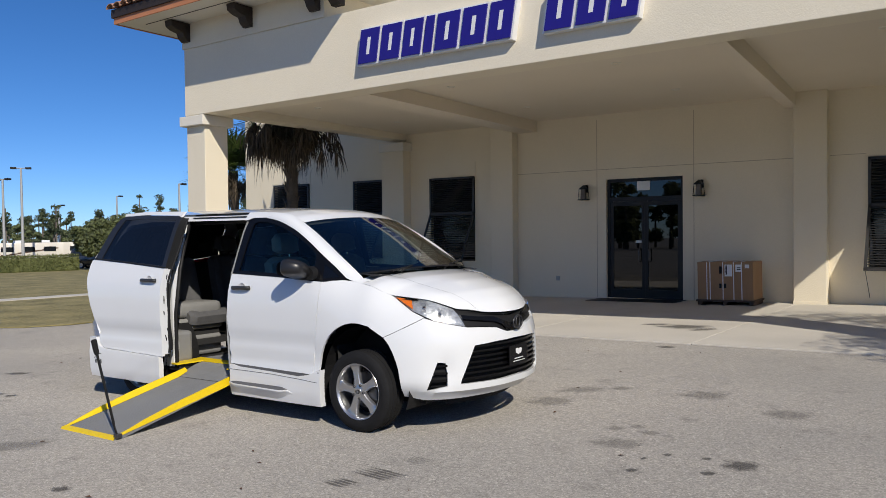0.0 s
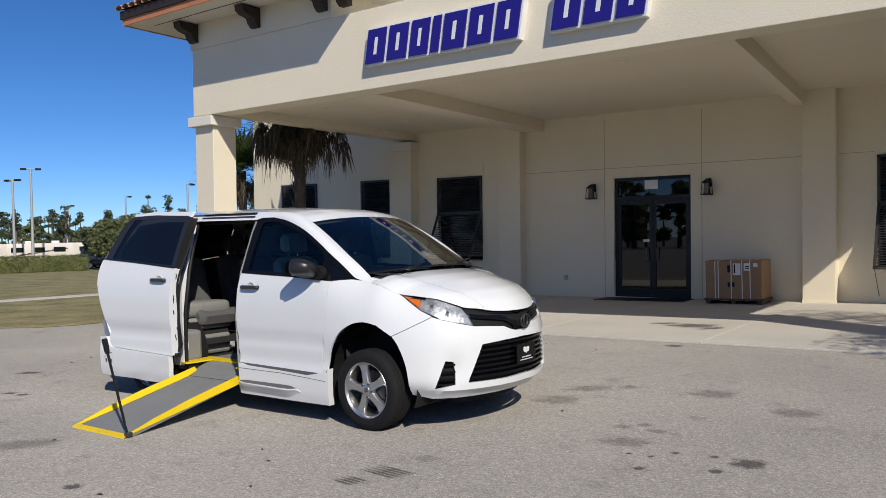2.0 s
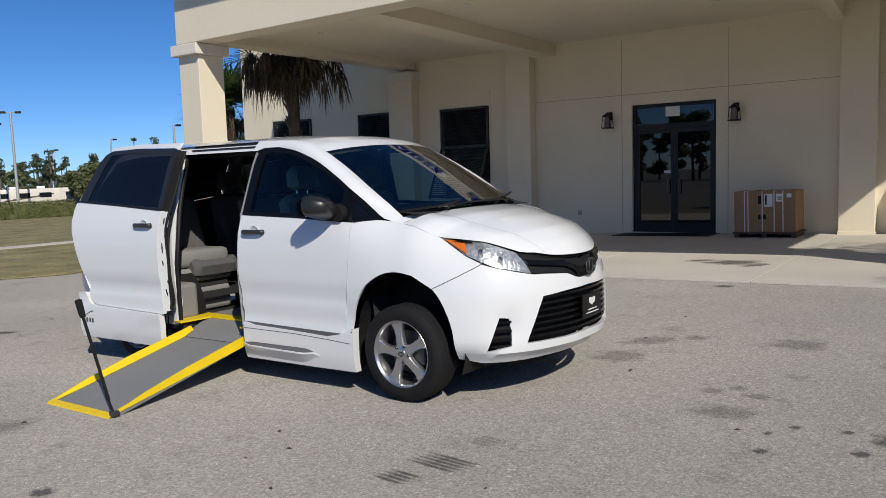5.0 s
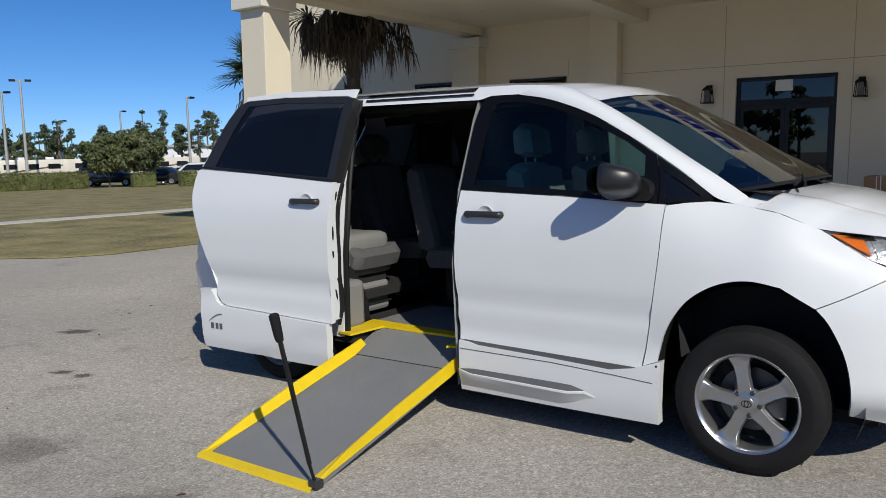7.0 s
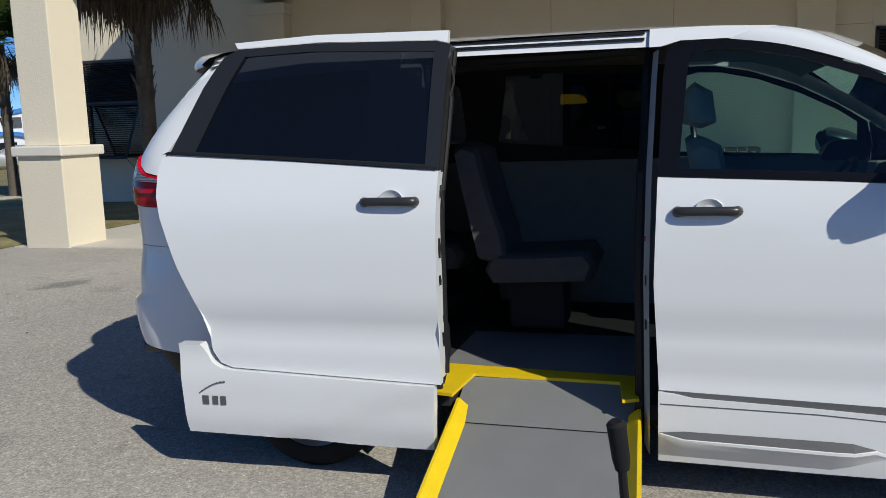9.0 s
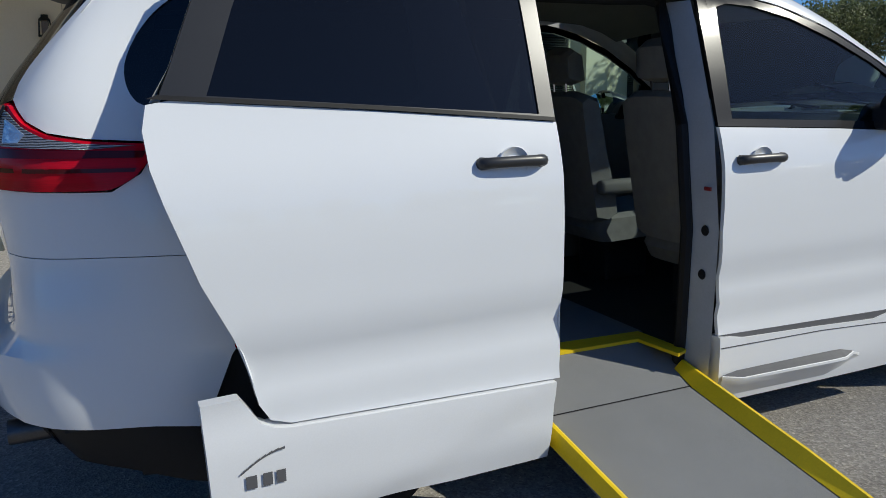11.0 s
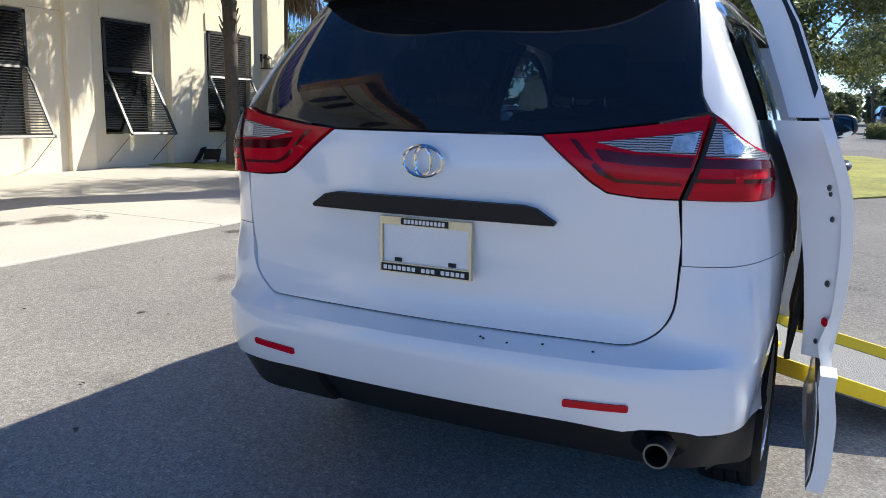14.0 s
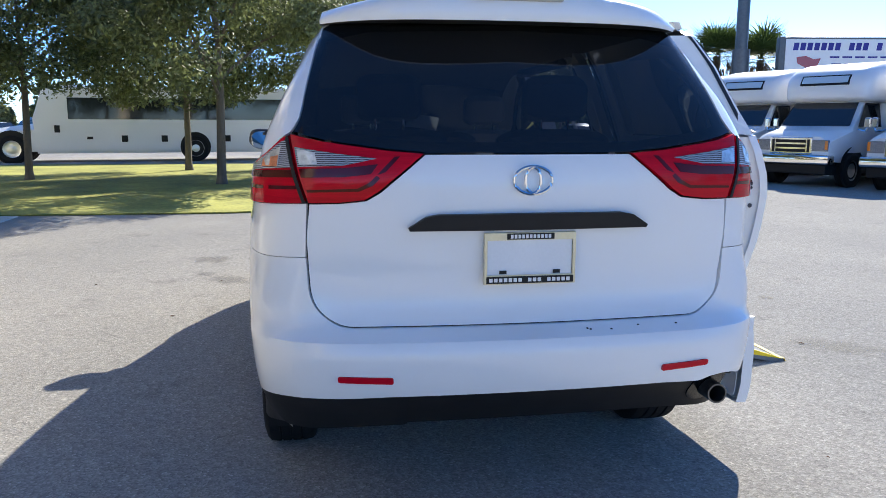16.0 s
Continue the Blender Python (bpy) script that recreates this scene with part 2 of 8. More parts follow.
def asphalt(name):
    """Worn asphalt: pale aggregate in a grey binder, dark oil stains and wide faded patches."""
    m = bpy.data.materials.new(name)
    m.use_nodes = True
    nt = m.node_tree
    b = nt.nodes["Principled BSDF"]
    b.inputs["Roughness"].default_value = 0.9
    b.inputs["Specular IOR Level"].default_value = 0.15
    b.inputs["Diffuse Roughness"].default_value = 0.5
    co = nt.nodes.new("ShaderNodeTexCoord")

    def noise_node(scale, detail, rough=0.5):
        n = nt.nodes.new("ShaderNodeTexNoise")
        n.inputs["Scale"].default_value, n.inputs["Detail"].default_value, n.inputs["Roughness"].default_value = scale, detail, rough
        nt.links.new(co.outputs["Object"], n.inputs["Vector"])
        return n

    def ramp(src, stops):
        r = nt.nodes.new("ShaderNodeValToRGB")
        e = r.color_ramp.elements
        for i, (p, c) in enumerate(stops):
            el = e[i] if i < 2 else e.new(p)
            el.position, el.color = p, (*c, 1)
        nt.links.new(src, r.inputs[0])
        return r.outputs[0]

    def mult(a, c):
        x = nt.nodes.new("ShaderNodeMix")
        x.data_type, x.blend_type = "RGBA", "MULTIPLY"
        x.inputs["Factor"].default_value = 1.0
        nt.links.new(a, x.inputs["A"])
        nt.links.new(c, x.inputs["B"])
        return x.outputs["Result"]

    vor = nt.nodes.new("ShaderNodeTexVoronoi")
    vor.inputs["Scale"].default_value = 105
    nt.links.new(co.outputs["Object"], vor.inputs["Vector"])
    stones = ramp(vor.outputs["Color"], [(0.0, (0.226, 0.214, 0.196)), (1.0, (0.62, 0.592, 0.550)), (0.5, (0.336, 0.319, 0.293)), (0.85, (0.428, 0.407, 0.374))])
    wide = ramp(noise_node(0.35, 4).outputs["Fac"], [(0.3, (0.84, 0.84, 0.84)), (0.7, (1.08, 1.06, 1.03))])
    mid = ramp(noise_node(2.2, 6, 0.65).outputs["Fac"], [(0.28, (0.72, 0.72, 0.73)), (0.42, (1.0, 1.0, 1.0))])
    grain = ramp(noise_node(28, 4).outputs["Fac"], [(0.3, (0.90, 0.90, 0.90)), (0.7, (1.06, 1.06, 1.06))])
    pale = nt.nodes.new("ShaderNodeTexVoronoi")
    pale.inputs["Scale"].default_value = 42
    nt.links.new(co.outputs["Object"], pale.inputs["Vector"])
    pebbles = ramp(pale.outputs["Color"], [(0.22, (0.91, 0.91, 0.92)), (0.9, (1.15, 1.14, 1.12)), (0.34, (1.0, 1.0, 1.0)), (0.78, (1.0, 1.0, 1.0))])
    col = mult(mult(mult(mult(stones, wide), mid), grain), pebbles)
    nt.links.new(col, b.inputs["Base Color"])
    bp = nt.nodes.new("ShaderNodeBump")
    bp.inputs["Strength"].default_value, bp.inputs["Distance"].default_value = 0.4, 0.005
    nt.links.new(vor.outputs["Distance"], bp.inputs["Height"])
    nt.links.new(bp.outputs[0], b.inputs["Normal"])
    return m


M_ASPHALT = asphalt("worn_asphalt")
M_GRASS = material("dry_lawn", (0.165, 0.15, 0.055), 0.95, 0, 0.42, 0.9, 14, 1.0, tint=(0.28, 0.235, 0.105))
M_GRASSG = material("green_lawn", (0.21, 0.225, 0.045), 0.95, 0, 0.4, 0.9, 16, 0.8, tint=(0.30, 0.29, 0.06))


# ---- mesh helpers ----
def part(name, bm, mat, parent=None, label="", smooth=False, category="", group="", kind=""):
    """Links a bmesh as one mesh object under a thing or a part."""
    me = bpy.data.meshes.new(name)
    bmesh.ops.recalc_face_normals(bm, faces=bm.faces)
    bm.to_mesh(me)
    bm.free()
    for m in (mat if isinstance(mat, (list, tuple)) else [mat]):
        me.materials.append(m)
    if smooth:
        me.polygons.foreach_set("use_smooth", [True] * len(me.polygons))
        me.set_sharp_from_angle(angle=radians(smooth if smooth is not True else 40))
    ob = new(name, me)
    if parent:
        ob.parent = parent
    return tagged(ob, label, category, group, kind)


def empty(name, m=None, label="", category="", group="", kind=""):
    ob = new(name)
    ob.empty_display_size = 0.1
    if m is not None:
        ob.matrix_world = m
    return tagged(ob, label, category, group, kind)


def box(bm, x0, x1, y0, y1, z0, z1, bevel=0.0, m=None):
    r = bmesh.ops.create_cube(bm, size=1.0)
    vs = r["verts"]
    for v in vs:
        v.co = Vector((x0 + (v.co.x + 0.5) * (x1 - x0), y0 + (v.co.y + 0.5) * (y1 - y0), z0 + (v.co.z + 0.5) * (z1 - z0)))
    if bevel:
        es = list({e for v in vs for e in v.link_edges})
        got = bmesh.ops.bevel(bm, geom=es, offset=bevel, segments=2, affect="EDGES", profile=0.5)
        vs = list({v for f in got["faces"] for v in f.verts} | {v for v in vs if v.is_valid})
    if m is not None:
        for v in vs:
            v.co = m @ v.co
    return vs


def boxes(*specs, bevel=0.0):
    bm = bmesh.new()
    for s in specs:
        box(bm, *s, bevel=bevel)
    return bm


def tube(bm, pts, radius, seg=8, cap=True):
    """A round bar along a line of points; radius is a number or one for each point."""
    pts = [Vector(p) for p in pts]
    rings = []
    up = Vector((0, 0, 1))
    for i, p in enumerate(pts):
        d = (pts[min(i + 1, len(pts) - 1)] - pts[max(i - 1, 0)]).normalized()
        side = d.cross(up if abs(d.z) < 0.95 else Vector((1, 0, 0))).normalized()
        other = side.cross(d)
        r = radius[i] if isinstance(radius, (list, tuple)) else radius
        rings.append([bm.verts.new(p + (side * math.cos(a) + other * math.sin(a)) * r) for a in (2 * math.pi * k / seg for k in range(seg))])
    for a, b in zip(rings, rings[1:]):
        for k in range(seg):
            bm.faces.new((a[k], a[(k + 1) % seg], b[(k + 1) % seg], b[k]))
    if cap:
        bm.faces.new(rings[0][::-1])
        bm.faces.new(rings[-1])
    return bm


def lathe(bm, profile, seg=32, m=None):
    """Turns a profile of (radius, height) round the local z axis."""
    m = m or Matrix()
    rings = []
    for r, h in profile:
        rings.append([bm.verts.new(m @ Vector((r * math.cos(2 * math.pi * k / seg), r * math.sin(2 * math.pi * k / seg), h))) for k in range(seg)])
    for a, b in zip(rings, rings[1:]):
        for k in range(seg):
            bm.faces.new((a[k], a[(k + 1) % seg], b[(k + 1) % seg], b[k]))
    return rings


def grid_mesh(rows, close_rows=False):
    """A bmesh through rows of points."""
    bm = bmesh.new()
    vs = [[bm.verts.new(p) for p in row] for row in rows]
    n = len(vs)
    for i in range(n if close_rows else n - 1):
        a, b = vs[i], vs[(i + 1) % n]
        for k in range(len(a) - 1):
            bm.faces.new((a[k], a[k + 1], b[k + 1], b[k]))
    return bm


def prism(bm, poly, z0, z1, m=None):
    """A flat outline (x, y) given a height from z0 to z1."""
    m = m or Matrix()
    lo = [bm.verts.new(m @ Vector((x, y, z0))) for x, y in poly]
    hi = [bm.verts.new(m @ Vector((x, y, z1))) for x, y in poly]
    n = len(poly)
    bm.faces.new(lo[::-1])
    bm.faces.new(hi)
    for i in range(n):
        bm.faces.new((lo[i], lo[(i + 1) % n], hi[(i + 1) % n], hi[i]))
    return bm


def catmull(pts, n=8):
    """A smooth open line through points."""
    pts = [Vector(p) for p in pts]
    out = []
    for i in range(len(pts) - 1):
        p0, p1, p2, p3 = pts[max(i - 1, 0)], pts[i], pts[i + 1], pts[min(i + 2, len(pts) - 1)]
        for k in range(n):
            t = k / n
            out.append(0.5 * ((2 * p1) + (p2 - p0) * t + (2 * p0 - 5 * p1 + 4 * p2 - p3) * t * t + (3 * p1 - p0 - 3 * p2 + p3) * t ** 3))
    out.append(pts[-1])
    return out


def interp(x, table):
    """Linear reading of a table of (x, value)."""
    return float(np.interp(x, [a for a, _ in table], [b for _, b in table]))


def rounded(poly, r, n=4):
    """An outline with its corners rounded by about r."""
    out = []
    k = len(poly)
    for i in range(k):
        a, p, b = Vector(poly[i - 1]), Vector(poly[i]), Vector(poly[(i + 1) % k])
        d1, d2 = (a - p), (b - p)
        q = min(r, d1.length * 0.45, d2.length * 0.45)
        s, e = p + d1.normalized() * q, p + d2.normalized() * q
        for j in range(n + 1):
            t = j / n
            out.append(tuple((1 - t) ** 2 * s + 2 * t * (1 - t) * p + t * t * e))
    return out


# ---- the van's skin: a band round its plan, leaning by height ----
PLAN = [(-4.14, 0.0), (-4.135, 0.2), (-4.122, 0.42), (-4.096, 0.676), (-4.05, 0.838), (-3.947, 0.948), (-3.74, 0.998), (-3.3, 1.014), (-2.4, 1.015), (-1.5, 1.015),
        (-0.5, 1.012), (0.0, 0.995), (0.3, 0.955), (0.5, 0.895), (0.66, 0.80), (0.80, 0.63), (0.89, 0.42), (0.945, 0.2), (0.955, 0.0)]


def _plan_line():
    p = np.array(PLAN)
    p = np.vstack([p[0] * [1, -1] + [0, -0.2], p, [p[-1][0], -0.2]])
    out = []
    for i in range(1, len(p) - 2):
        for t in np.linspace(0, 1, 24, endpoint=False):
            a, b, c, d = p[i - 1], p[i], p[i + 1], p[i + 2]
            out.append(0.5 * (2 * b + (c - a) * t + (2 * a - 5 * b + 4 * c - d) * t * t + (3 * b - a - 3 * c + d) * t ** 3))
    out.append(p[-2])
    return np.array(out)


LINE = _plan_line()
ARC = np.concatenate([[0], np.cumsum(np.hypot(*np.diff(LINE, axis=0).T))])
ARC = np.interp(ARC, [0.0, 0.6, float(np.interp(-3.54, LINE[:, 0], ARC)), float(ARC[-1])], [0.0, 0.6, 1.352, 6.474])
ARC_END = float(ARC[-1])
_tan = np.gradient(LINE, axis=0)
_tan /= np.hypot(_tan[:, 0], _tan[:, 1])[:, None]
_tan[0], _tan[-1] = (0, 1), (0, -1)
_nor = np.stack([-_tan[:, 1], _tan[:, 0]], 1)


def s_at_x(x):
    """Arc length round the plan at a place along the side."""
    return float(np.interp(x, LINE[:, 0], ARC))


def s_rear(y):
    half = LINE[:, 0] < -3.5
    return float(np.interp(y, LINE[half, 1], ARC[half]))


def s_front(y):
    half = LINE[:, 0] > 0.0
    return float(np.interp(-y, -LINE[half, 1], ARC[half]))


ZG = np.linspace(0.0, 2.1, 211)


def _lean(table, soft=5):
    d = np.interp(ZG, [a for a, _ in table], [b for _, b in table])
    k = np.hanning(2 * soft + 3)
    return np.convolve(np.pad(d, soft + 1, mode="edge"), k / k.sum(), mode="valid")


_rear = [(0.36, 0.14), (0.49, 0.01), (0.58, -0.03), (0.69, -0.048), (0.745, -0.048), (0.768, -0.022), (0.792, 0.042), (0.9, 0.045), (1.05, 0.03), (1.2, 0.005), (1.34, 0.005), (1.40, 0.03), (1.50, 0.075), (1.8, 0.235), (1.9, 0.30), (2.1, 0.4)]
_corner = [(0.30, 0.13), (0.48, 0.035), (0.58, 0.010), (0.70, 0.0), (0.84, -0.004), (0.88, 0.0), (1.01, 0.026), (1.04, 0.026), (1.1, 0.026), (1.22, 0.024), (1.3, 0.022), (1.45, 0.062), (1.6, 0.135), (1.8, 0.27), (1.9, 0.36), (2.1, 0.5)]
_side = [(0.15, 0.04), (0.25, 0.015), (0.45, 0.012), (0.55, 0.03), (0.64, 0.016), (0.78, 0.0), (1.0, 0.0), (1.15, 0.012), (1.25, 0.04), (1.32, 0.068), (1.5, 0.13), (1.7, 0.205), (1.8, 0.25), (1.88, 0.31), (1.95, 0.40), (2.1, 0.5)]
_fender = [(0.20, 0.05), (0.40, 0.01), (0.60, 0.0), (0.85, 0.0), (1.0, 0.02), (1.1, 0.055), (1.2, 0.11), (1.3, 0.20), (2.1, 0.5)]
_fcorner = [(0.30, 0.10), (0.37, 0.03), (0.42, 0.0), (0.6, 0.0), (0.75, 0.01), (0.85, 0.03), (0.95, 0.065), (1.05, 0.12), (1.15, 0.22), (2.1, 0.8)]
_front = [(0.30, 0.10), (0.36, 0.03), (0.40, 0.0), (0.5, 0.0), (0.62, 0.0), (0.74, 0.0), (0.84, 0.02), (0.95, 0.06), (1.02, 0.12), (2.1, 0.9)]
STATION_S = np.array([0.0, s_rear(0.6), s_at_x(-3.95), s_at_x(-3.5), s_at_x(-2.5), s_at_x(-0.5), s_at_x(0.05), s_at_x(0.5), s_front(0.4), ARC_END])
STATION_D = np.array([_lean(t) for t in (_rear, _rear, _corner, _side, _side, _side, _fender, _fcorner, _front, _front)])

RAKE_Z, RAKE_X = [1.45, 1.55, 1.7, 1.85, 2.1], [0.0, 0.022, 0.07, 0.12, 0.18]


def skin(s, z, inset=0.0):
    """(x, half width) of the van's skin at arc length s and height z, moved inwards by inset."""
    i = int(np.clip(np.searchsorted(STATION_S, s) - 1, 0, len(STATION_S) - 2))
    t = float(np.clip((s - STATION_S[i]) / (STATION_S[i + 1] - STATION_S[i]), 0, 1))
    t = t * t * (3 - 2 * t)
    d = (1 - t) * np.interp(z, ZG, STATION_D[i]) + t * np.interp(z, ZG, STATION_D[i + 1]) + inset
    x = np.interp(s, ARC, LINE[:, 0]) - np.interp(s, ARC, _nor[:, 0]) * d
    x += np.interp(z, RAKE_Z, RAKE_X) * np.interp(s, [0.0, 0.8, 1.0, 2.0], [0.7, 1.0, 1.0, 0.0])
    y = np.interp(s, ARC, LINE[:, 1]) - np.interp(s, ARC, _nor[:, 1]) * d
    return float(x), float(y)


# ---- the van ----
VAN = (-4.316, 5.76, 0.0)
van = empty("minivan", Matrix.Translation(VAN), "white wheelchair-accessible minivan with its side door slid open and ramp out", "van")


def sx(poly):
    return [(s_at_x(x), z) for x, z in poly]


def smooth_line(pts, n=4):
    """More points along a bent outline."""
    return [(v.x, v.z) for v in catmull([(x, 0, z) for x, z in pts], n)]


def inside(p, poly):
    x, y = p
    hit = False
    for i in range(len(poly)):
        (x1, y1), (x2, y2) = poly[i - 1], poly[i]
        if (y1 > y) != (y2 > y) and x < (x2 - x1) * (y - y1) / (y2 - y1) + x1:
            hit = not hit
    return hit


def skin_panel(name, poly, mat, parent, side=-1, inset=0.0, thick=0.018, holes=(), move=(0, 0, 0), step=0.055, label="", lip=True, bulge=None):
    """A sheet of the van's skin inside an outline of (arc length, height), with its edges turned in."""
    bm = bmesh.new()
    bm.faces.new([bm.verts.new((a, b, 0)) for a, b in poly])
    us, vs = [a for a, _ in poly], [b for _, b in poly]

    def cut(co, no):
        bmesh.ops.bisect_plane(bm, geom=bm.verts[:] + bm.edges[:] + bm.faces[:], plane_co=co, plane_no=no, dist=1e-5)

    for k in range(int((max(us) - min(us)) / step) + 1):
        cut((math.floor(min(us) / step + k + 1) * step, 0, 0), (1, 0, 0))
    for k in range(int((max(vs) - min(vs)) / step) + 1):
        cut((0, math.floor(min(vs) / step + k + 1) * step, 0), (0, 1, 0))
    for hole in holes:
        for i in range(len(hole)):
            a, b = Vector((*hole[i - 1], 0)), Vector((*hole[i], 0))
            if (b - a).length > 1e-4:
                near = [f for f in bm.faces if (f.calc_center_median() - (a + b) / 2).length < (b - a).length / 2 + 2.0 * step]
                geom = list({e for f in near for e in f.edges}) + list({v for f in near for v in f.verts}) + near
                bmesh.ops.bisect_plane(bm, geom=geom, plane_co=a, plane_no=(b - a).cross(Vector((0, 0, 1))), dist=1e-5)
        bmesh.ops.delete(bm, geom=[f for f in bm.faces if inside(f.calc_center_median()[:2], hole)], context="FACES")
    if lip:
        edge = [e for e in bm.edges if e.is_boundary and not all(v.co.x < 1e-4 or v.co.x > ARC_END - 1e-4 for v in e.verts)]
        got = bmesh.ops.extrude_edge_only(bm, edges=edge)
        low = {v for v in got["geom"] if isinstance(v, bmesh.types.BMVert)}
    else:
        low = set()
    for v in bm.verts:
        u, z = v.co.x, v.co.y
        more = bulge(u, z) if bulge else 0.0
        x, y = skin(u, z, inset + more + (thick if v in low else 0.0))
        dx, dy = (move[0](x), move[1](x)) if callable(move[0]) else (move[0], move[1])
        v.co = (x + dx, side * (y + dy), z + move[2])
    return part(name, bm, mat, parent, label, smooth=35)


def thicken(bm, amount):
    for f in bm.faces:
        f.normal_update()
    bmesh.ops.solidify(bm, geom=bm.faces[:], thickness=amount)
    return bm


FRONT_ARCH = [(-0.415, 0.40), (-0.415, 0.486), (-0.385, 0.61), (-0.33, 0.72), (-0.25, 0.815), (-0.13, 0.885), (0.0, 0.907), (0.13, 0.885), (0.235, 0.825), (0.32, 0.735), (0.38, 0.62), (0.41, 0.50), (0.42, 0.32)]
REAR_ARCH = [(x - 3.03, z) for x, z in [(-0.52, 0.46), (-0.50, 0.55), (-0.44, 0.70), (-0.375, 0.795), (-0.27, 0.87), (-0.14, 0.915), (0.0, 0.925), (0.14, 0.915), (0.25, 0.87), (0.34, 0.80), (0.40, 0.70), (0.43, 0.58), (0.43, 0.30)]]
DOOR_TOP = [(-1.545, 1.70), (-1.53, 1.80), (-1.48, 1.825), (-1.3, 1.822), (-1.1, 1.783), (-0.85, 1.695), (-0.62, 1.575), (-0.465, 1.475)]
DOOR_HOLE = [(-1.485, 1.335), (-1.455, 1.70), (-1.44, 1.775), (-1.38, 1.79), (-1.25, 1.782), (-1.05, 1.735), (-0.82, 1.645), (-0.62, 1.545), (-0.515, 1.475), (-0.50, 1.29)]
HEAD = [(5.19, 1.128), (5.35, 1.118), (5.557, 1.087), (5.70, 1.05), (5.82, 1.012), (5.865, 0.95), (5.905, 0.866), (5.80, 0.89), (5.61, 0.932), (5.41, 1.005), (5.27, 1.085)]
AMBER = [(5.225, 1.114), (5.30, 1.106), (5.385, 1.095), (5.398, 1.06), (5.412, 1.022), (5.34, 1.056), (5.28, 1.088)]
UPGRILLE = [(5.83, 1.005), (6.0, 0.985), (6.2, 0.975), (6.30, 0.962), (6.36, 0.94), (6.42, 0.925), (ARC_END, 0.915), (ARC_END, 0.80), (6.36, 0.80), (6.30, 0.815), (6.22, 0.845), (6.05, 0.86), (5.91, 0.868)]
LOWGRILLE = [(5.96, 0.715), (6.2, 0.73), (ARC_END, 0.735), (ARC_END, 0.415), (6.2, 0.41), (5.82, 0.415), (5.83, 0.45)]
FOG = [(5.63, 0.60), (5.70, 0.59), (5.715, 0.50), (5.71, 0.405), (5.535, 0.375)]
TAIL_IN = [(0.375, 1.392), (0.50, 1.402), (0.70, 1.43), (0.836, 1.456), (0.80, 1.36), (0.755, 1.226), (0.66, 1.228), (0.575, 1.238), (0.53, 1.265)]
TAIL_OUT = rounded([(0.846, 1.458), (0.88, 1.435), (0.93, 1.40), (1.0, 1.368), (1.1, 1.350), (1.268, 1.335), (1.255, 1.30), (1.215, 1.25), (1.15, 1.214), (0.765, 1.225), (0.81, 1.36)], 0.02, 2)
CLEAR_IN = [(0.535, 1.376), (0.66, 1.392), (0.81, 1.414), (0.79, 1.348), (0.65, 1.352)]
CLEAR_OUT = [(0.842, 1.44), (0.87, 1.43), (0.93, 1.392), (1.0, 1.36), (1.1, 1.343), (1.22, 1.333), (1.1, 1.328), (0.808, 1.345)]
REAR_GLASS_SIDE = [(0.38, 1.398), (0.50, 1.408), (0.70, 1.436), (0.835, 1.465), (0.815, 1.51), (0.812, 1.55), (0.825, 1.70), (0.835, 1.80), (0.80, 1.835)]
QGLASS = rounded([(1.235, 1.44), (1.195, 1.50), (1.185, 1.57), (1.205, 1.65), (1.25, 1.72), (1.32, 1.775), (2.1, 1.80), (2.1, 1.43)], 0.06, 3)


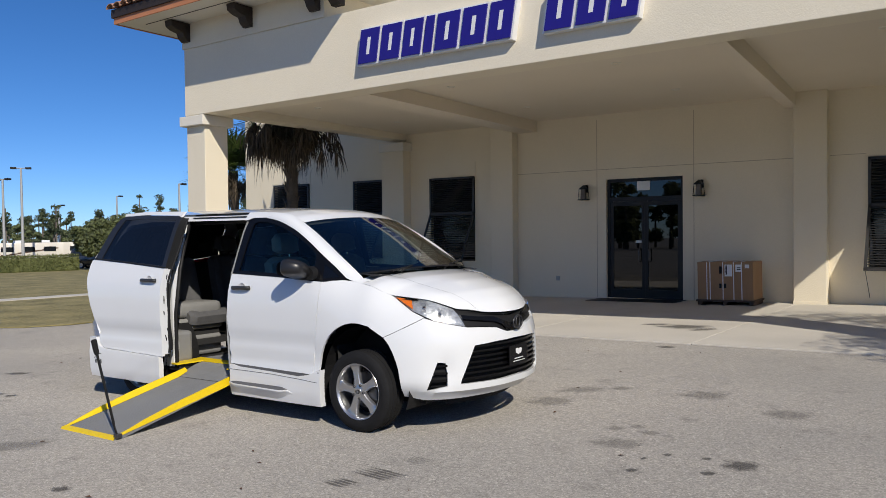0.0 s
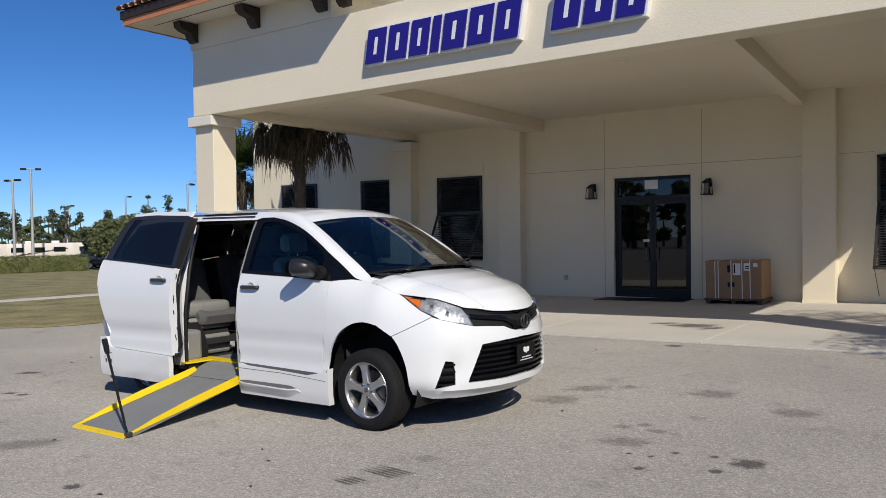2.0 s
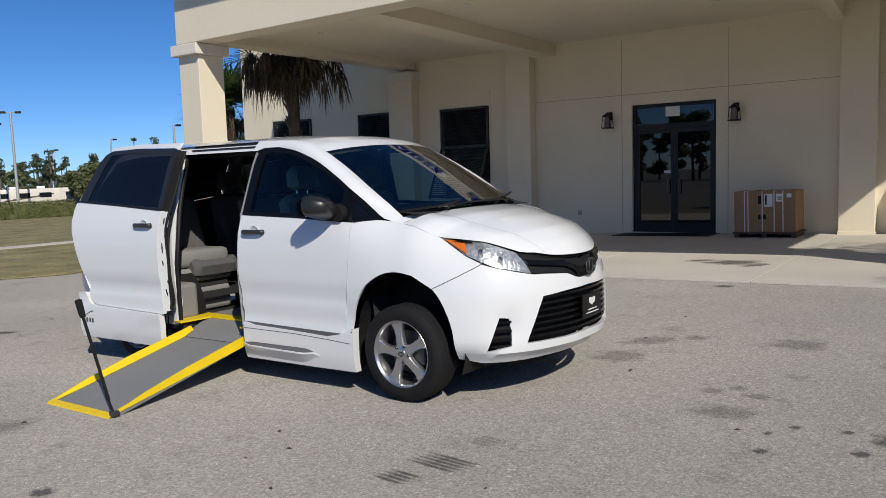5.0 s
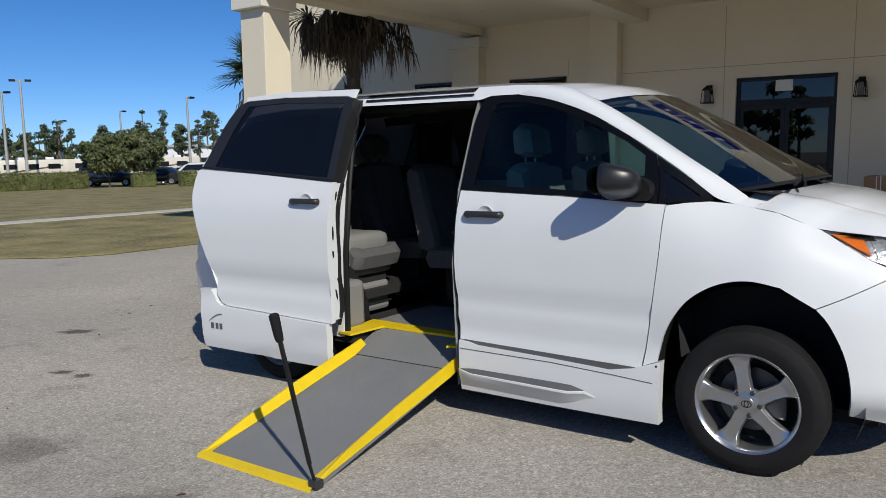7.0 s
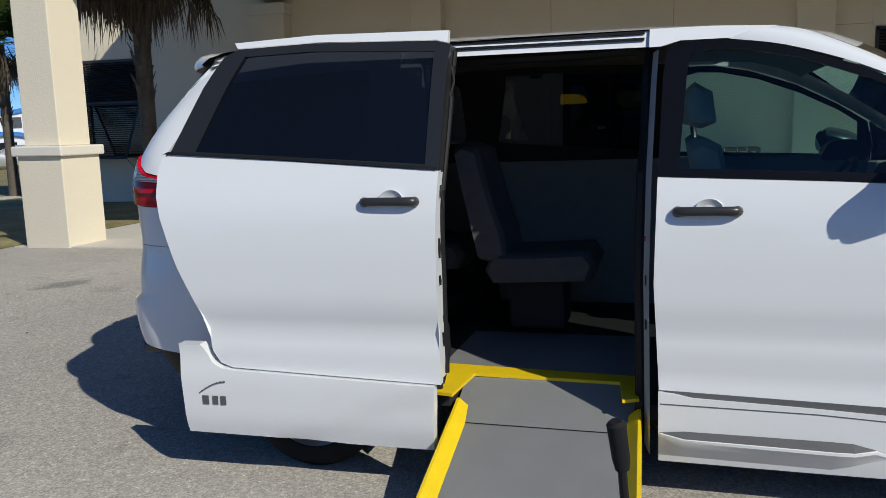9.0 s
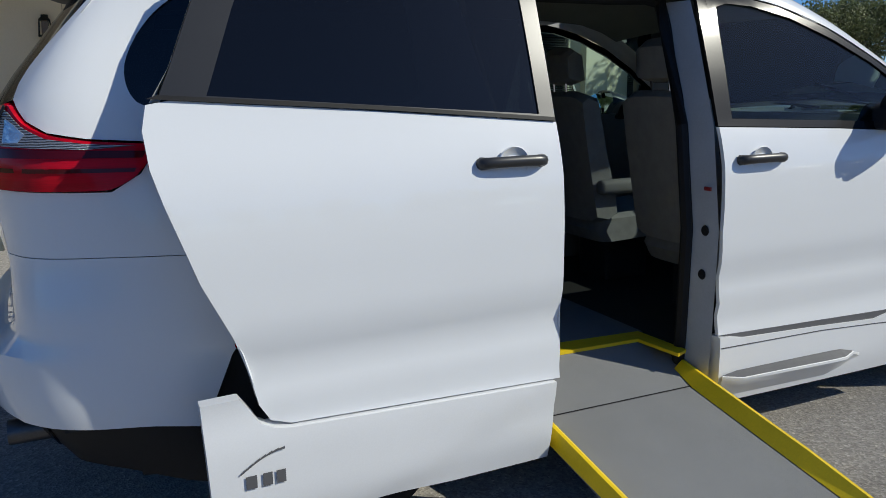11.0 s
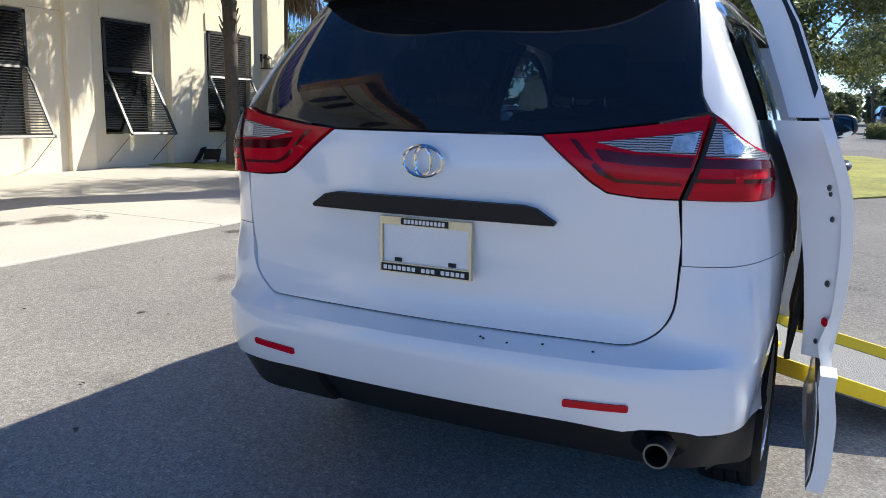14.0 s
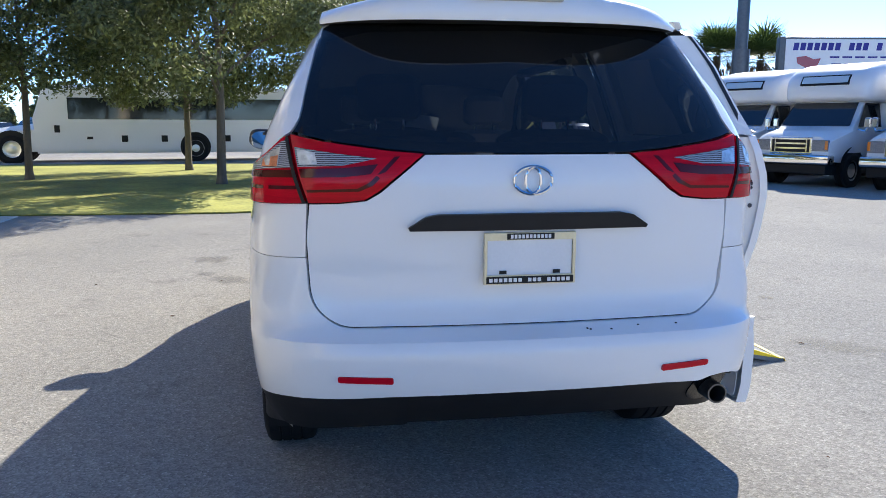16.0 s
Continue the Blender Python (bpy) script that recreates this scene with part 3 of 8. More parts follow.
def van_side(side):
    tag = "right" if side < 0 else "left"
    # fender, with the top running back to the foot of the windscreen
    door_front = [(-0.481, 0.46), (-0.442, 0.70), (-0.425, 0.82), (-0.403, 1.0), (-0.386, 1.238)]
    fend = sx(door_front + [(-0.3, 1.25), (-0.2, 1.255), (-0.1, 1.245)]) + [(5.0, 1.205), (5.1, 1.165), (5.185, 1.132)] + [(5.27, 1.080), (5.41, 1.0), (5.52, 0.955)] + sx([(0.27, 0.80)]) + sx(smooth_line(FRONT_ARCH[1:8][::-1]))
    skin_panel("front_fender", fend, M_WHITE, van, side)
    # front door: lower sheet, black upper frame, pane
    d = [(-1.555, 0.470), (-1.575, 0.9), (-1.562, 1.305), (-0.92, 1.276), (-0.391, 1.242), (-0.408, 1.0), (-0.430, 0.82), (-0.447, 0.70), (-0.492, 0.446)]

    def crease(u, z):
        return -0.011 * math.exp(-((z - 0.61) / 0.045) ** 2) + 0.011 * math.exp(-((z - 0.70) / 0.06) ** 2)

    door = skin_panel("front_door", sx(d), M_WHITE, van, side, bulge=crease)
    fr = [(-1.562, 1.309)] + DOOR_TOP + [(-0.43, 1.35), (-0.43, 1.247), (-0.92, 1.280)]
    skin_panel("window_frame", sx(fr), M_GLOSSBLACK, door, side, inset=0.003, holes=[sx(DOOR_HOLE)], label="black window frame")
    skin_panel("window_pane", sx([(x, z) for x, z in DOOR_HOLE]), M_GLASS, door, side, inset=0.012, lip=False, label="clear side window")
    sail = [(-0.425, 1.25), (-0.425, 1.34), (-0.455, 1.47), (-0.33, 1.385), (-0.2, 1.285), (-0.185, 1.262), (-0.22, 1.256), (-0.3, 1.253)]
    q = skin_panel("corner_window", sx(sail), M_GLOSSBLACK, van, side, inset=0.003, holes=[sx([(-0.40, 1.275), (-0.415, 1.40), (-0.33, 1.345), (-0.24, 1.28)])], label="small triangular corner window")
    skin_panel("window_pane", sx([(-0.40, 1.275), (-0.415, 1.40), (-0.33, 1.345), (-0.24, 1.28)]), M_TINT, q, side, inset=0.012, lip=False)
    door_handle(door, -1.382, 1.178, side, (0, 0, 0))
    wing_mirror(van, side)
    # skirt under the front door: a seam, a dark foot tread and a ledge that tapers forward
    sk = skin_panel("side_skirt", sx([(-1.557, 0.464), (-1.50, 0.462), (-1.43, 0.448), (-1.0, 0.434), (-0.655, 0.418), (-0.535, 0.440), (-0.455, 0.468), (-0.392, 0.49), (-0.405, 0.172), (-1.0, 0.172), (-1.556, 0.175)]), M_SKIRT, van, side, inset=-0.012, thick=0.06, step=0.05)

    def face(x, z, out=0.0):
        return Vector((x, side * (skin(s_at_x(x), z, -0.012)[1] + out), z))

    ledge = [(-1.552, 0.303, 0.300, 0.016, 0.205), (-1.46, 0.311, 0.290, 0.045, 0.203), (-1.2, 0.311, 0.287, 0.047, 0.199), (-0.93, 0.310, 0.282, 0.047, 0.195), (-0.86, 0.308, 0.281, 0.042, 0.215), (-0.785, 0.290, 0.286, 0.014, 0.245), (-0.73, 0.266, 0.265, 0.001, 0.255)]
    part("foot_tread", grid_mesh([[face(x, zi, 0.014 if i == 0 else 0.001), face(x, zr + 0.004, max(o - 0.006, 0.002))] for i, (x, zi, zr, o, zb) in enumerate(ledge[:6])]), M_WORN, sk, "dark grey ribbed foot tread")
    part("skirt_ledge", grid_mesh([[face(x, zr + 0.004, max(o - 0.006, 0.001)), face(x, zr + 0.003, o), face(x, zr - 0.008, o), face(x, (zr + zb) / 2, o * 0.5), face(x, zb, 0.001)] for x, zi, zr, o, zb in ledge]), M_SKIRT, sk, smooth=30)
    skin_panel("skirt_seam", sx([(-1.55, 0.4165), (-0.98, 0.411), (-0.63, 0.393), (-0.43, 0.3785), (-0.43, 0.3825), (-0.63, 0.397), (-0.98, 0.415), (-1.55, 0.4205)]), M_WORN, sk, side, inset=-0.0135, thick=0.003, step=0.1)
    skin_panel("sill_strip", sx([(-1.53, 0.470), (-1.0, 0.458), (-0.52, 0.446), (-0.62, 0.408), (-1.0, 0.42), (-1.45, 0.438)]), M_WORN, sk, side, inset=-0.004, thick=0.006, step=0.1, label="dark grey sill strip")
    bm = bmesh.new()
    lathe(bm, [(0.006, 0.0), (0.005, 0.002), (0.0, 0.002)], 10, pose(-0.412, face(-0.412, 0.466)[1], 0.466, -90 * side, 0, 0))
    part("skirt_bolt", bm, M_DARK, sk)
    # rear quarter and its glass
    quarter = [(0.765, 1.222), (1.15, 1.208), (1.225, 1.255), (1.262, 1.31), (1.275, 1.34), (1.1, 1.356), (1.0, 1.375), (0.93, 1.408), (0.885, 1.442), (0.845, 1.466), (0.822, 1.51), (0.82, 1.56), (0.832, 1.70), (0.842, 1.80), (0.86, 1.86), (1.0, 1.895), (1.3, 1.90)] \
        + sx([(-3.2, 1.90), (-2.66, 1.89), (-2.66, 0.86)]) + sx(smooth_line(REAR_ARCH[4:9][::-1])) + sx([(-3.39, 0.835), (-3.43, 0.99)]) + [(1.352, 1.018), (1.1, 1.028), (0.779, 1.034)]
    skin_panel("rear_quarter", quarter, M_WHITE, van, side, holes=[QGLASS])
    skin_panel("quarter_window", QGLASS, M_TINT, van, side, inset=0.008, lip=False, label="dark tinted quarter window")
    # tail lamp, outer half
    lamp = skin_panel("tail_light", TAIL_OUT, M_RED, van, side, inset=-0.012, thick=0.03, step=0.04, label="red and clear tail light")
    skin_panel("clear_lens", CLEAR_OUT, M_CLEARLENS, lamp, side, inset=-0.016, thick=0.004, step=0.03, label="clear reversing lens")
    skin_panel("dark_lens", [(0.802, 1.338), (1.0, 1.330), (1.245, 1.318), (1.232, 1.300), (1.0, 1.308), (0.79, 1.312)], M_DEEPRED, lamp, side, inset=-0.016, thick=0.004, step=0.04)
    skin_panel("lens_line", [(0.785, 1.284), (1.0, 1.280), (1.215, 1.272), (1.21, 1.262), (1.0, 1.268), (0.782, 1.272)], M_DEEPRED, lamp, side, inset=-0.0145, thick=0.004, step=0.08)
    skin_panel("lamp_seal", [(0.842, 1.452), (0.852, 1.446), (0.820, 1.36), (0.775, 1.226), (0.764, 1.226), (0.808, 1.36)], M_DARK, lamp, side, inset=-0.0185, thick=0.004, step=0.04, label="black seal between the lamps")
    skin_panel("reflector_facet", [(0.865, 1.415), (0.905, 1.398), (0.945, 1.372), (0.925, 1.350), (0.868, 1.352)], M_LAMPSILVER, lamp, side, inset=-0.0172, thick=0.003, step=0.03, label="bright reflector facet")
    if side > 0:
        skin_panel("amber_bulb", [(0.87, 1.385), (0.95, 1.372), (0.95, 1.345), (0.87, 1.348)], M_AMBERLENS, lamp, side, inset=-0.0175, thick=0.004, step=0.05, label="amber turn bulb")
    # head lamp
    hl = skin_panel("headlight", HEAD, M_LAMPSILVER, van, side, inset=0.02, thick=0.02, step=0.03, label="clear headlight with amber corner")
    skin_panel("lens", HEAD, M_CLEARHEAD, hl, side, inset=-0.004, lip=False, step=0.03)
    skin_panel("amber_lens", AMBER, M_AMBER, hl, side, inset=0.006, thick=0.006, step=0.03, label="amber turn lens")
    for s0, z0, r in ((5.52, 1.02, 0.046), (5.68, 0.965, 0.05)):
        bm = bmesh.new()
        x, y = skin(s0, z0, 0.03)
        lathe(bm, [(0.0, -0.02), (r * 0.5, -0.015), (r * 0.62, 0.004), (r * 0.66, 0.004), (r, 0.016)], 20, pose(x, side * y, z0, 90, 0, 90 + side * -32))
        part("reflector", bm, M_CHROME, hl, smooth=True)
    skin_panel("lamp_trim", [(5.42, 1.095), (5.56, 1.07), (5.70, 1.035), (5.80, 0.998), (5.84, 0.94), (5.87, 0.885), (5.79, 0.905), (5.62, 0.945), (5.44, 1.01)], M_LAMPSILVER, hl, side, inset=0.016, thick=0.004, step=0.03,
               holes=[[(5.52 + 0.05 * math.cos(a), 1.02 + 0.046 * math.sin(a)) for a in np.linspace(0, 2 * math.pi, 12, endpoint=False)], [(5.68 + 0.054 * math.cos(a), 0.965 + 0.05 * math.sin(a)) for a in np.linspace(0, 2 * math.pi, 12, endpoint=False)]])
    # A-pillar between door frame and windscreen, and the rail over the doors
    a = catmull([(x, side * skin(s_at_x(x), z)[1], z) for x, z in [(-1.3, 1.826), (-1.1, 1.788), (-0.85, 1.70), (-0.62, 1.58), (-0.455, 1.48), (-0.33, 1.392), (-0.24, 1.318), (-0.17, 1.268), (-0.09, 1.243)]], 4)
    b = catmull([(x, side * y, z) for x, y, z in [(-1.12, 0.69, 1.868), (-1.0, 0.69, 1.84), (-0.84, 0.705, 1.766), (-0.66, 0.725, 1.665), (-0.5, 0.745, 1.565), (-0.37, 0.765, 1.48), (-0.24, 0.783, 1.398), (-0.15, 0.795, 1.34), (-0.05, 0.81, 1.272)]], 4)
    last = len(a) - 1
    rows = [[p.lerp(q, t) + Vector((0.35, side * 0.75, 0.5)) * 0.022 * 4 * t * (1 - t) * min(1.0, (last - k) / 10) for k, (p, q) in enumerate(zip(a, b))] for t in np.linspace(0, 1, 7)]
    part("a_pillar", grid_mesh(rows), M_WHITE, van, smooth=60)
    foot = [a[-1], a[-1].lerp(b[-1], 0.5) + Vector((0, 0, 0.004)), b[-1]]
    part("cowl_corner", grid_mesh([[p + Vector((dx, 0, dz)) for p in foot] for dx, dz in ((-0.05, 0.022), (0.0, -0.004), (0.07, -0.022))]), M_WHITE, van, smooth=60)
    rail = [(-1.29, 1.829), (-1.48, 1.832), (-1.555, 1.812), (-1.60, 1.812), (-1.60, 1.89), (-1.36, 1.885), (-1.12, 1.868)]
    skin_panel("roof_side", sx(rail), M_WHITE, van, side, lip=False, step=0.03)


def door_handle(parent, x, z, side, move):
    """A black pull handle over a scooped recess."""
    dx, dy = (move[0](x), move[1](x)) if callable(move[0]) else (move[0], move[1])
    y = skin(s_at_x(x), z)[1] + dy
    x, z = x + dx, z + move[2]
    bm = bmesh.new()
    lathe(bm, [(0.0, -0.010), (0.024, -0.008), (0.042, -0.001), (0.052, 0.005), (0.055, 0.003)], 24, pose(x + 0.008, side * (y + 0.002), z - 0.002, -90 * side, 0, 0) @ Matrix.Diagonal((1.0, 0.92, 1, 1)))
    part("handle_recess", bm, M_RECESS, parent, smooth=True)
    pts = [(x - 0.106, y + 0.002, z - 0.002), (x - 0.100, y + 0.022, z), (x - 0.055, y + 0.034, z + 0.002), (x + 0.055, y + 0.034, z + 0.002), (x + 0.098, y + 0.026, z), (x + 0.106, y + 0.002, z - 0.002)]
    path = catmull(pts, 4)
    girth = [0.0215 - 0.004 * math.sin(math.pi * k / (len(path) - 1)) for k in range(len(path))]
    bm = bmesh.new()
    tube(bm, [(px, side * py, pz) for px, py, pz in path], girth, 10)
    for v in bm.verts:
        v.co.y = side * (y + 0.02) + (v.co.y - side * (y + 0.02)) * 0.85
    part("handle", bm, M_HANDLE, parent, "black pull handle", smooth=True)


def wing_mirror(parent, side):
    """A black shell on a stalk, with its mirror glass facing back."""
    cx, cy, cz = -0.615, 1.088, 1.362
    bm = bmesh.new()
    bmesh.ops.create_uvsphere(bm, u_segments=24, v_segments=14, radius=1.0)
    for v in bm.verts:
        x, y, z = v.co
        x, y, z = (math.copysign(abs(c) ** 0.58, c) for c in (x, y, z))
        fx = 0.145 * x if x > 0 else 0.05 * x
        slim = 1 - 0.30 * max(0.0, x)
        v.co = (cx + fx + 0.03 * y, side * (cy + 0.14 * y * (1 - 0.08 * z) * (1 - 0.25 * max(0.0, x)) - 0.03 * max(0.0, x)), cz + 0.082 * z * slim * (1 - 0.16 * y) + 0.022 * y - 0.012 * max(0.0, x))
    for f in [f for f in bm.faces if f.calc_center_median().x < cx - 0.042]:
        bm.faces.remove(f)
    shell = part("wing_mirror", bm, M_MIRRORSHELL, parent, "black wing mirror", smooth=True)
    bm = bmesh.new()
    ring = [bm.verts.new((cx - 0.035 - 0.03 * math.cos(a), side * (cy + 0.118 * math.copysign(abs(math.cos(a)) ** 0.6, math.cos(a))), cz + 0.068 * math.copysign(abs(math.sin(a)) ** 0.6, math.sin(a)))) for a in np.linspace(0, 2 * math.pi, 28, endpoint=False)]
    bm.faces.new(ring)
    part("mirror_glass", bm, M_MIRROR, shell, "mirror glass")
    bm = bmesh.new()
    prism(bm, rounded([(-0.71, 1.262), (-0.45, 1.258), (-0.45, 1.345), (-0.53, 1.38), (-0.66, 1.37)], 0.04), 0.87, 1.0, Matrix(((1, 0, 0, 0), (0, 0, side, 0), (0, 1, 0, 0), (0, 0, 0, 1))))
    part("mirror_foot", bm, M_DARK, shell, smooth=30)


M_HANDLE = material("satin_black_handle", (0.035, 0.035, 0.037), 0.35, 0, 0.1, 8, 200, spec=0.5)
M_RECESS = material("handle_recess_paint", (0.78, 0.79, 0.8), 0.35, 0, 0.03, coat=1.0)
M_MIRROR = material("tinted_mirror", (0.30, 0.33, 0.35), 0.03, 1.0, 0.02)
M_MIRRORSHELL = material("mirror_shell_plastic", (0.02, 0.02, 0.022), 0.35, 0, 0.2, 8, 300, 0.05)
M_LAMPSILVER = material("lamp_silver", (0.64, 0.67, 0.71), 0.22, 0.6, 0.45, 22, 45, 0.5)
M_CLEARHEAD = clear_glass("headlight_lens", (0.9, 0.9, 0.9), 0.4)
for sd in (-1, 1):
    van_side(sd)

# windscreen, bonnet, roof
ws_side = [(-0.84, 0.705, 1.766), (-0.66, 0.725, 1.665), (-0.5, 0.745, 1.565), (-0.37, 0.765, 1.48), (-0.22, 0.785, 1.385), (-0.10, 0.80, 1.312)]
right_edge = catmull([(x, -y, z) for x, y, z in ws_side], 3)
ws_rows = []
for p in right_edge:
    t = (p.x + 0.84) / 0.74
    ws_rows.append([Vector((p.x + (0.13 + 0.10 * t) * (1 - v * v), v * abs(p.y), p.z + (0.052 - 0.012 * t) * (1 - v * v))) for v in np.linspace(-1, 1, 17)])
windscreen = part("windscreen", grid_mesh(ws_rows), M_SCREEN, van, "clear raked windscreen", smooth=60)
part("windscreen_seal", grid_mesh([[ws_rows[-1][k] + Vector((-0.05, 0, 0.015)), ws_rows[-1][k] + Vector((0.03, 0, -0.012))] for k in range(17)]), M_DARK, van, "black cowl strip")
for y0, y1 in ((-0.62, 0.0), (0.02, 0.6)):
    bm = bmesh.new()
    tube(bm, [(0.11, y0, 1.325), (0.08, (y0 + y1) / 2, 1.352), (-0.01, y1, 1.385)], 0.009, 6)
    tube(bm, [(0.14, y0 + 0.08, 1.315), (0.08, (y0 + y1) / 2, 1.362)], 0.007, 6)
    part("wiper", bm, M_DARK, van)

FEND_TOP = [(s_at_x(-0.3), 1.25), (s_at_x(-0.2), 1.255), (s_at_x(-0.1), 1.245), (5.0, 1.205), (5.1, 1.165), (5.185, 1.132)]
fend_edge = [(*skin(u, interp(u, FEND_TOP), 0.004), interp(u, FEND_TOP) + 0.001) for u in (s_at_x(-0.10), s_at_x(0.0), 5.0, 5.1, 5.18)]
bon_edge = fend_edge + [(0.42, 0.765, 1.112), (0.54, 0.69, 1.09), (0.66, 0.615, 1.045), (0.72, 0.56, 1.015)]
bon_rows = []
for i, e in enumerate(catmull(bon_edge, 4)):
    t = (e.x + 0.10) / 0.82
    back = 0.235 * (1 - t) + 0.205 * t
    zc = interp(t, [(0, 1.305), (0.25, 1.275), (0.5, 1.225), (0.75, 1.145), (0.9, 1.06), (1.0, 0.96)])
    row = []
    for v in np.linspace(-1, 1, 25):
        a = abs(v)
        w = 1 - a ** 2.6
        z = e.z + (zc - e.z) * w
        if a > 0.55:
            z += 0.022 * math.exp(-((a - 0.8) / 0.1) ** 2) * (1 - 0.6 * t)
        row.append(Vector((e.x + back * (1 - v * v), v * e.y, z)))
    bon_rows.append(row)
cutk = 4
part("bonnet", grid_mesh([r[cutk:25 - cutk] for r in bon_rows]), M_WHITE, van, "white bonnet", smooth=60)
for ks in (slice(0, cutk + 1), slice(24 - cutk, 25)):
    rows = [[p.copy() for p in r[ks]] for r in bon_rows]
    for r in rows:
        end = r[-1] if ks.start == 0 else r[0]
        end.y *= 1.006
    part("fender_top", grid_mesh(rows), M_WHITE, van, smooth=60)
part("under_bonnet", grid_mesh([[p - Vector((0.02, 0, 0.02)) for p in r] for r in bon_rows]), M_DARK, van)

ROOF_E = [(-3.64, 1.885), (-3.4, 1.90), (-2.4, 1.90), (-1.57, 1.888), (-1.36, 1.882), (-1.1, 1.862), (-0.95, 1.82), (-0.84, 1.768)]
ROOF_Y = [(-3.64, 0.675), (-3.4, 0.685), (-2.4, 0.695), (-1.5, 0.69), (-0.84, 0.703)]
ROOF_C = [(-3.64, 1.972), (-3.4, 1.974), (-2.4, 1.965), (-1.57, 1.948), (-1.1, 1.905), (-0.95, 1.87), (-0.84, 1.818)]
roof_rows = []
for x in np.concatenate([np.linspace(-3.64, -1.2, 26), np.linspace(-1.1, -0.84, 8)]):
    ze, ye, zc = interp(x, ROOF_E), interp(x, ROOF_Y), interp(x, ROOF_C)
    bow = 0.13 * max(0.0, min(1.0, (x + 1.5) / 0.66)) - 0.20 * max(0.0, min(1.0, (-3.2 - x) / 0.44))
    roof_rows.append([Vector((x + bow * (1 - v * v), v * ye, ze + (zc - ze) * (1 - abs(v) ** 2.4))) for v in np.linspace(-1, 1, 21)])
part("roof", grid_mesh(roof_rows), M_WHITE, van, "white roof", smooth=60)

# tailgate, glass, spoiler
CORNER = [(math.sin(a), math.cos(a)) for a in np.linspace(0, math.pi / 2, 12)]
gate = [(0.0, 0.790)] + [(0.622 + 0.145 * a, 0.945 - 0.155 * b) for a, b in CORNER] + [(0.770, 1.1), (0.755, 1.22), (0.66, 1.222), (0.57, 1.232), (0.522, 1.26), (0.368, 1.388), (0.0, 1.388)]


def mirror_join(name, build, mat, parent, label="", smooth=35):
    """Two mirrored halves joined into one mesh."""
    obs = [build(sd) for sd in (-1, 1)]
    bm = bmesh.new()
    for o in obs:
        bm.from_mesh(o.data)
    bmesh.ops.remove_doubles(bm, verts=bm.verts, dist=0.0008)
    for o in obs:
        bpy.data.objects.remove(o)
    return part(name, bm, mat, parent, label, smooth=smooth)


def gate_shape(u, z):
    return 0.012 * math.exp(-((z - 0.93) / 0.06) ** 2) - 0.01 * math.exp(-((z - 1.16) / 0.03) ** 2) * (1 if u < 0.45 else 0)


tailgate = mirror_join("tailgate", lambda sd: skin_panel("half", gate, M_WHITE, None, sd, lip=True, bulge=gate_shape), M_WHITE, van, "white tailgate")
glass_half = [(0.0, 1.394), (0.372, 1.394)] + REAR_GLASS_SIDE + [(0.70, 1.87), (0.5, 1.89), (0.0, 1.90)]
rear_window = mirror_join("rear_window", lambda sd: skin_panel("half", glass_half, M_REARGLASS, None, sd, inset=0.004, lip=False), M_REARGLASS, tailgate, "dark tinted rear window")
mirror_join("window_border", lambda sd: skin_panel("half", [(0.0, 1.84), (0.55, 1.83), (0.74, 1.79), (0.755, 1.70), (0.745, 1.55), (0.74, 1.485), (0.70, 1.470), (0.5, 1.445), (0.37, 1.43), (0.0, 1.43), (0.0, 1.396), (0.372, 1.396)] + [(a, b + 0.001) for a, b in REAR_GLASS_SIDE] + [(0.70, 1.87), (0.5, 1.89), (0.0, 1.90)], M_GLOSSBLACK, None, sd, inset=0.010, lip=False), M_GLOSSBLACK, tailgate, "black glass border")
sp_rows = []
for v in np.linspace(-1, 1, 25):
    y = 0.70 * v
    fall = abs(v) ** 2.4
    lip = -3.925 + 0.07 * abs(v) ** 2 + 0.17 * abs(v) ** 5
    top, low = 1.980 - 0.064 * fall, 1.860 + 0.002 * fall
    sp_rows.append([Vector((x, y * k, z)) for x, k, z in ((-3.68 + 0.08 * fall, 1, top), (lip + 0.09, 1, top - 0.002), (lip + 0.035, 1, top - 0.012), (lip + 0.01, 1.01, top - 0.032), (lip, 1.015, low + 0.014), (lip + 0.008, 1.012, low))])
under_rows = [[r[-1], r[-1] + Vector((0.05, 0, 0.0)), Vector((max(r[-1].x + 0.06, -3.72 + 0.13 * abs(v) ** 2.6), r[-1].y * 0.98, r[-1].z + 0.006))] for v, r in zip(np.linspace(-1, 1, 25), sp_rows)]
spoiler = part("roof_spoiler", grid_mesh(sp_rows), M_WHITE, tailgate, smooth=60)
part("underside", grid_mesh(under_rows), M_DARK, spoiler, "black spoiler underside", smooth=60)
vent = part("brake_light", boxes((-3.928, -3.83, -0.165, 0.165, 1.930, 1.962), bevel=0.004), M_GALV, tailgate, "pale grey slatted high brake light")
for k in range(2):
    part("slat", boxes((-3.932, -3.923, -0.158, 0.158, 1.937 + k * 0.011, 1.943 + k * 0.011)), M_STEEL, vent)
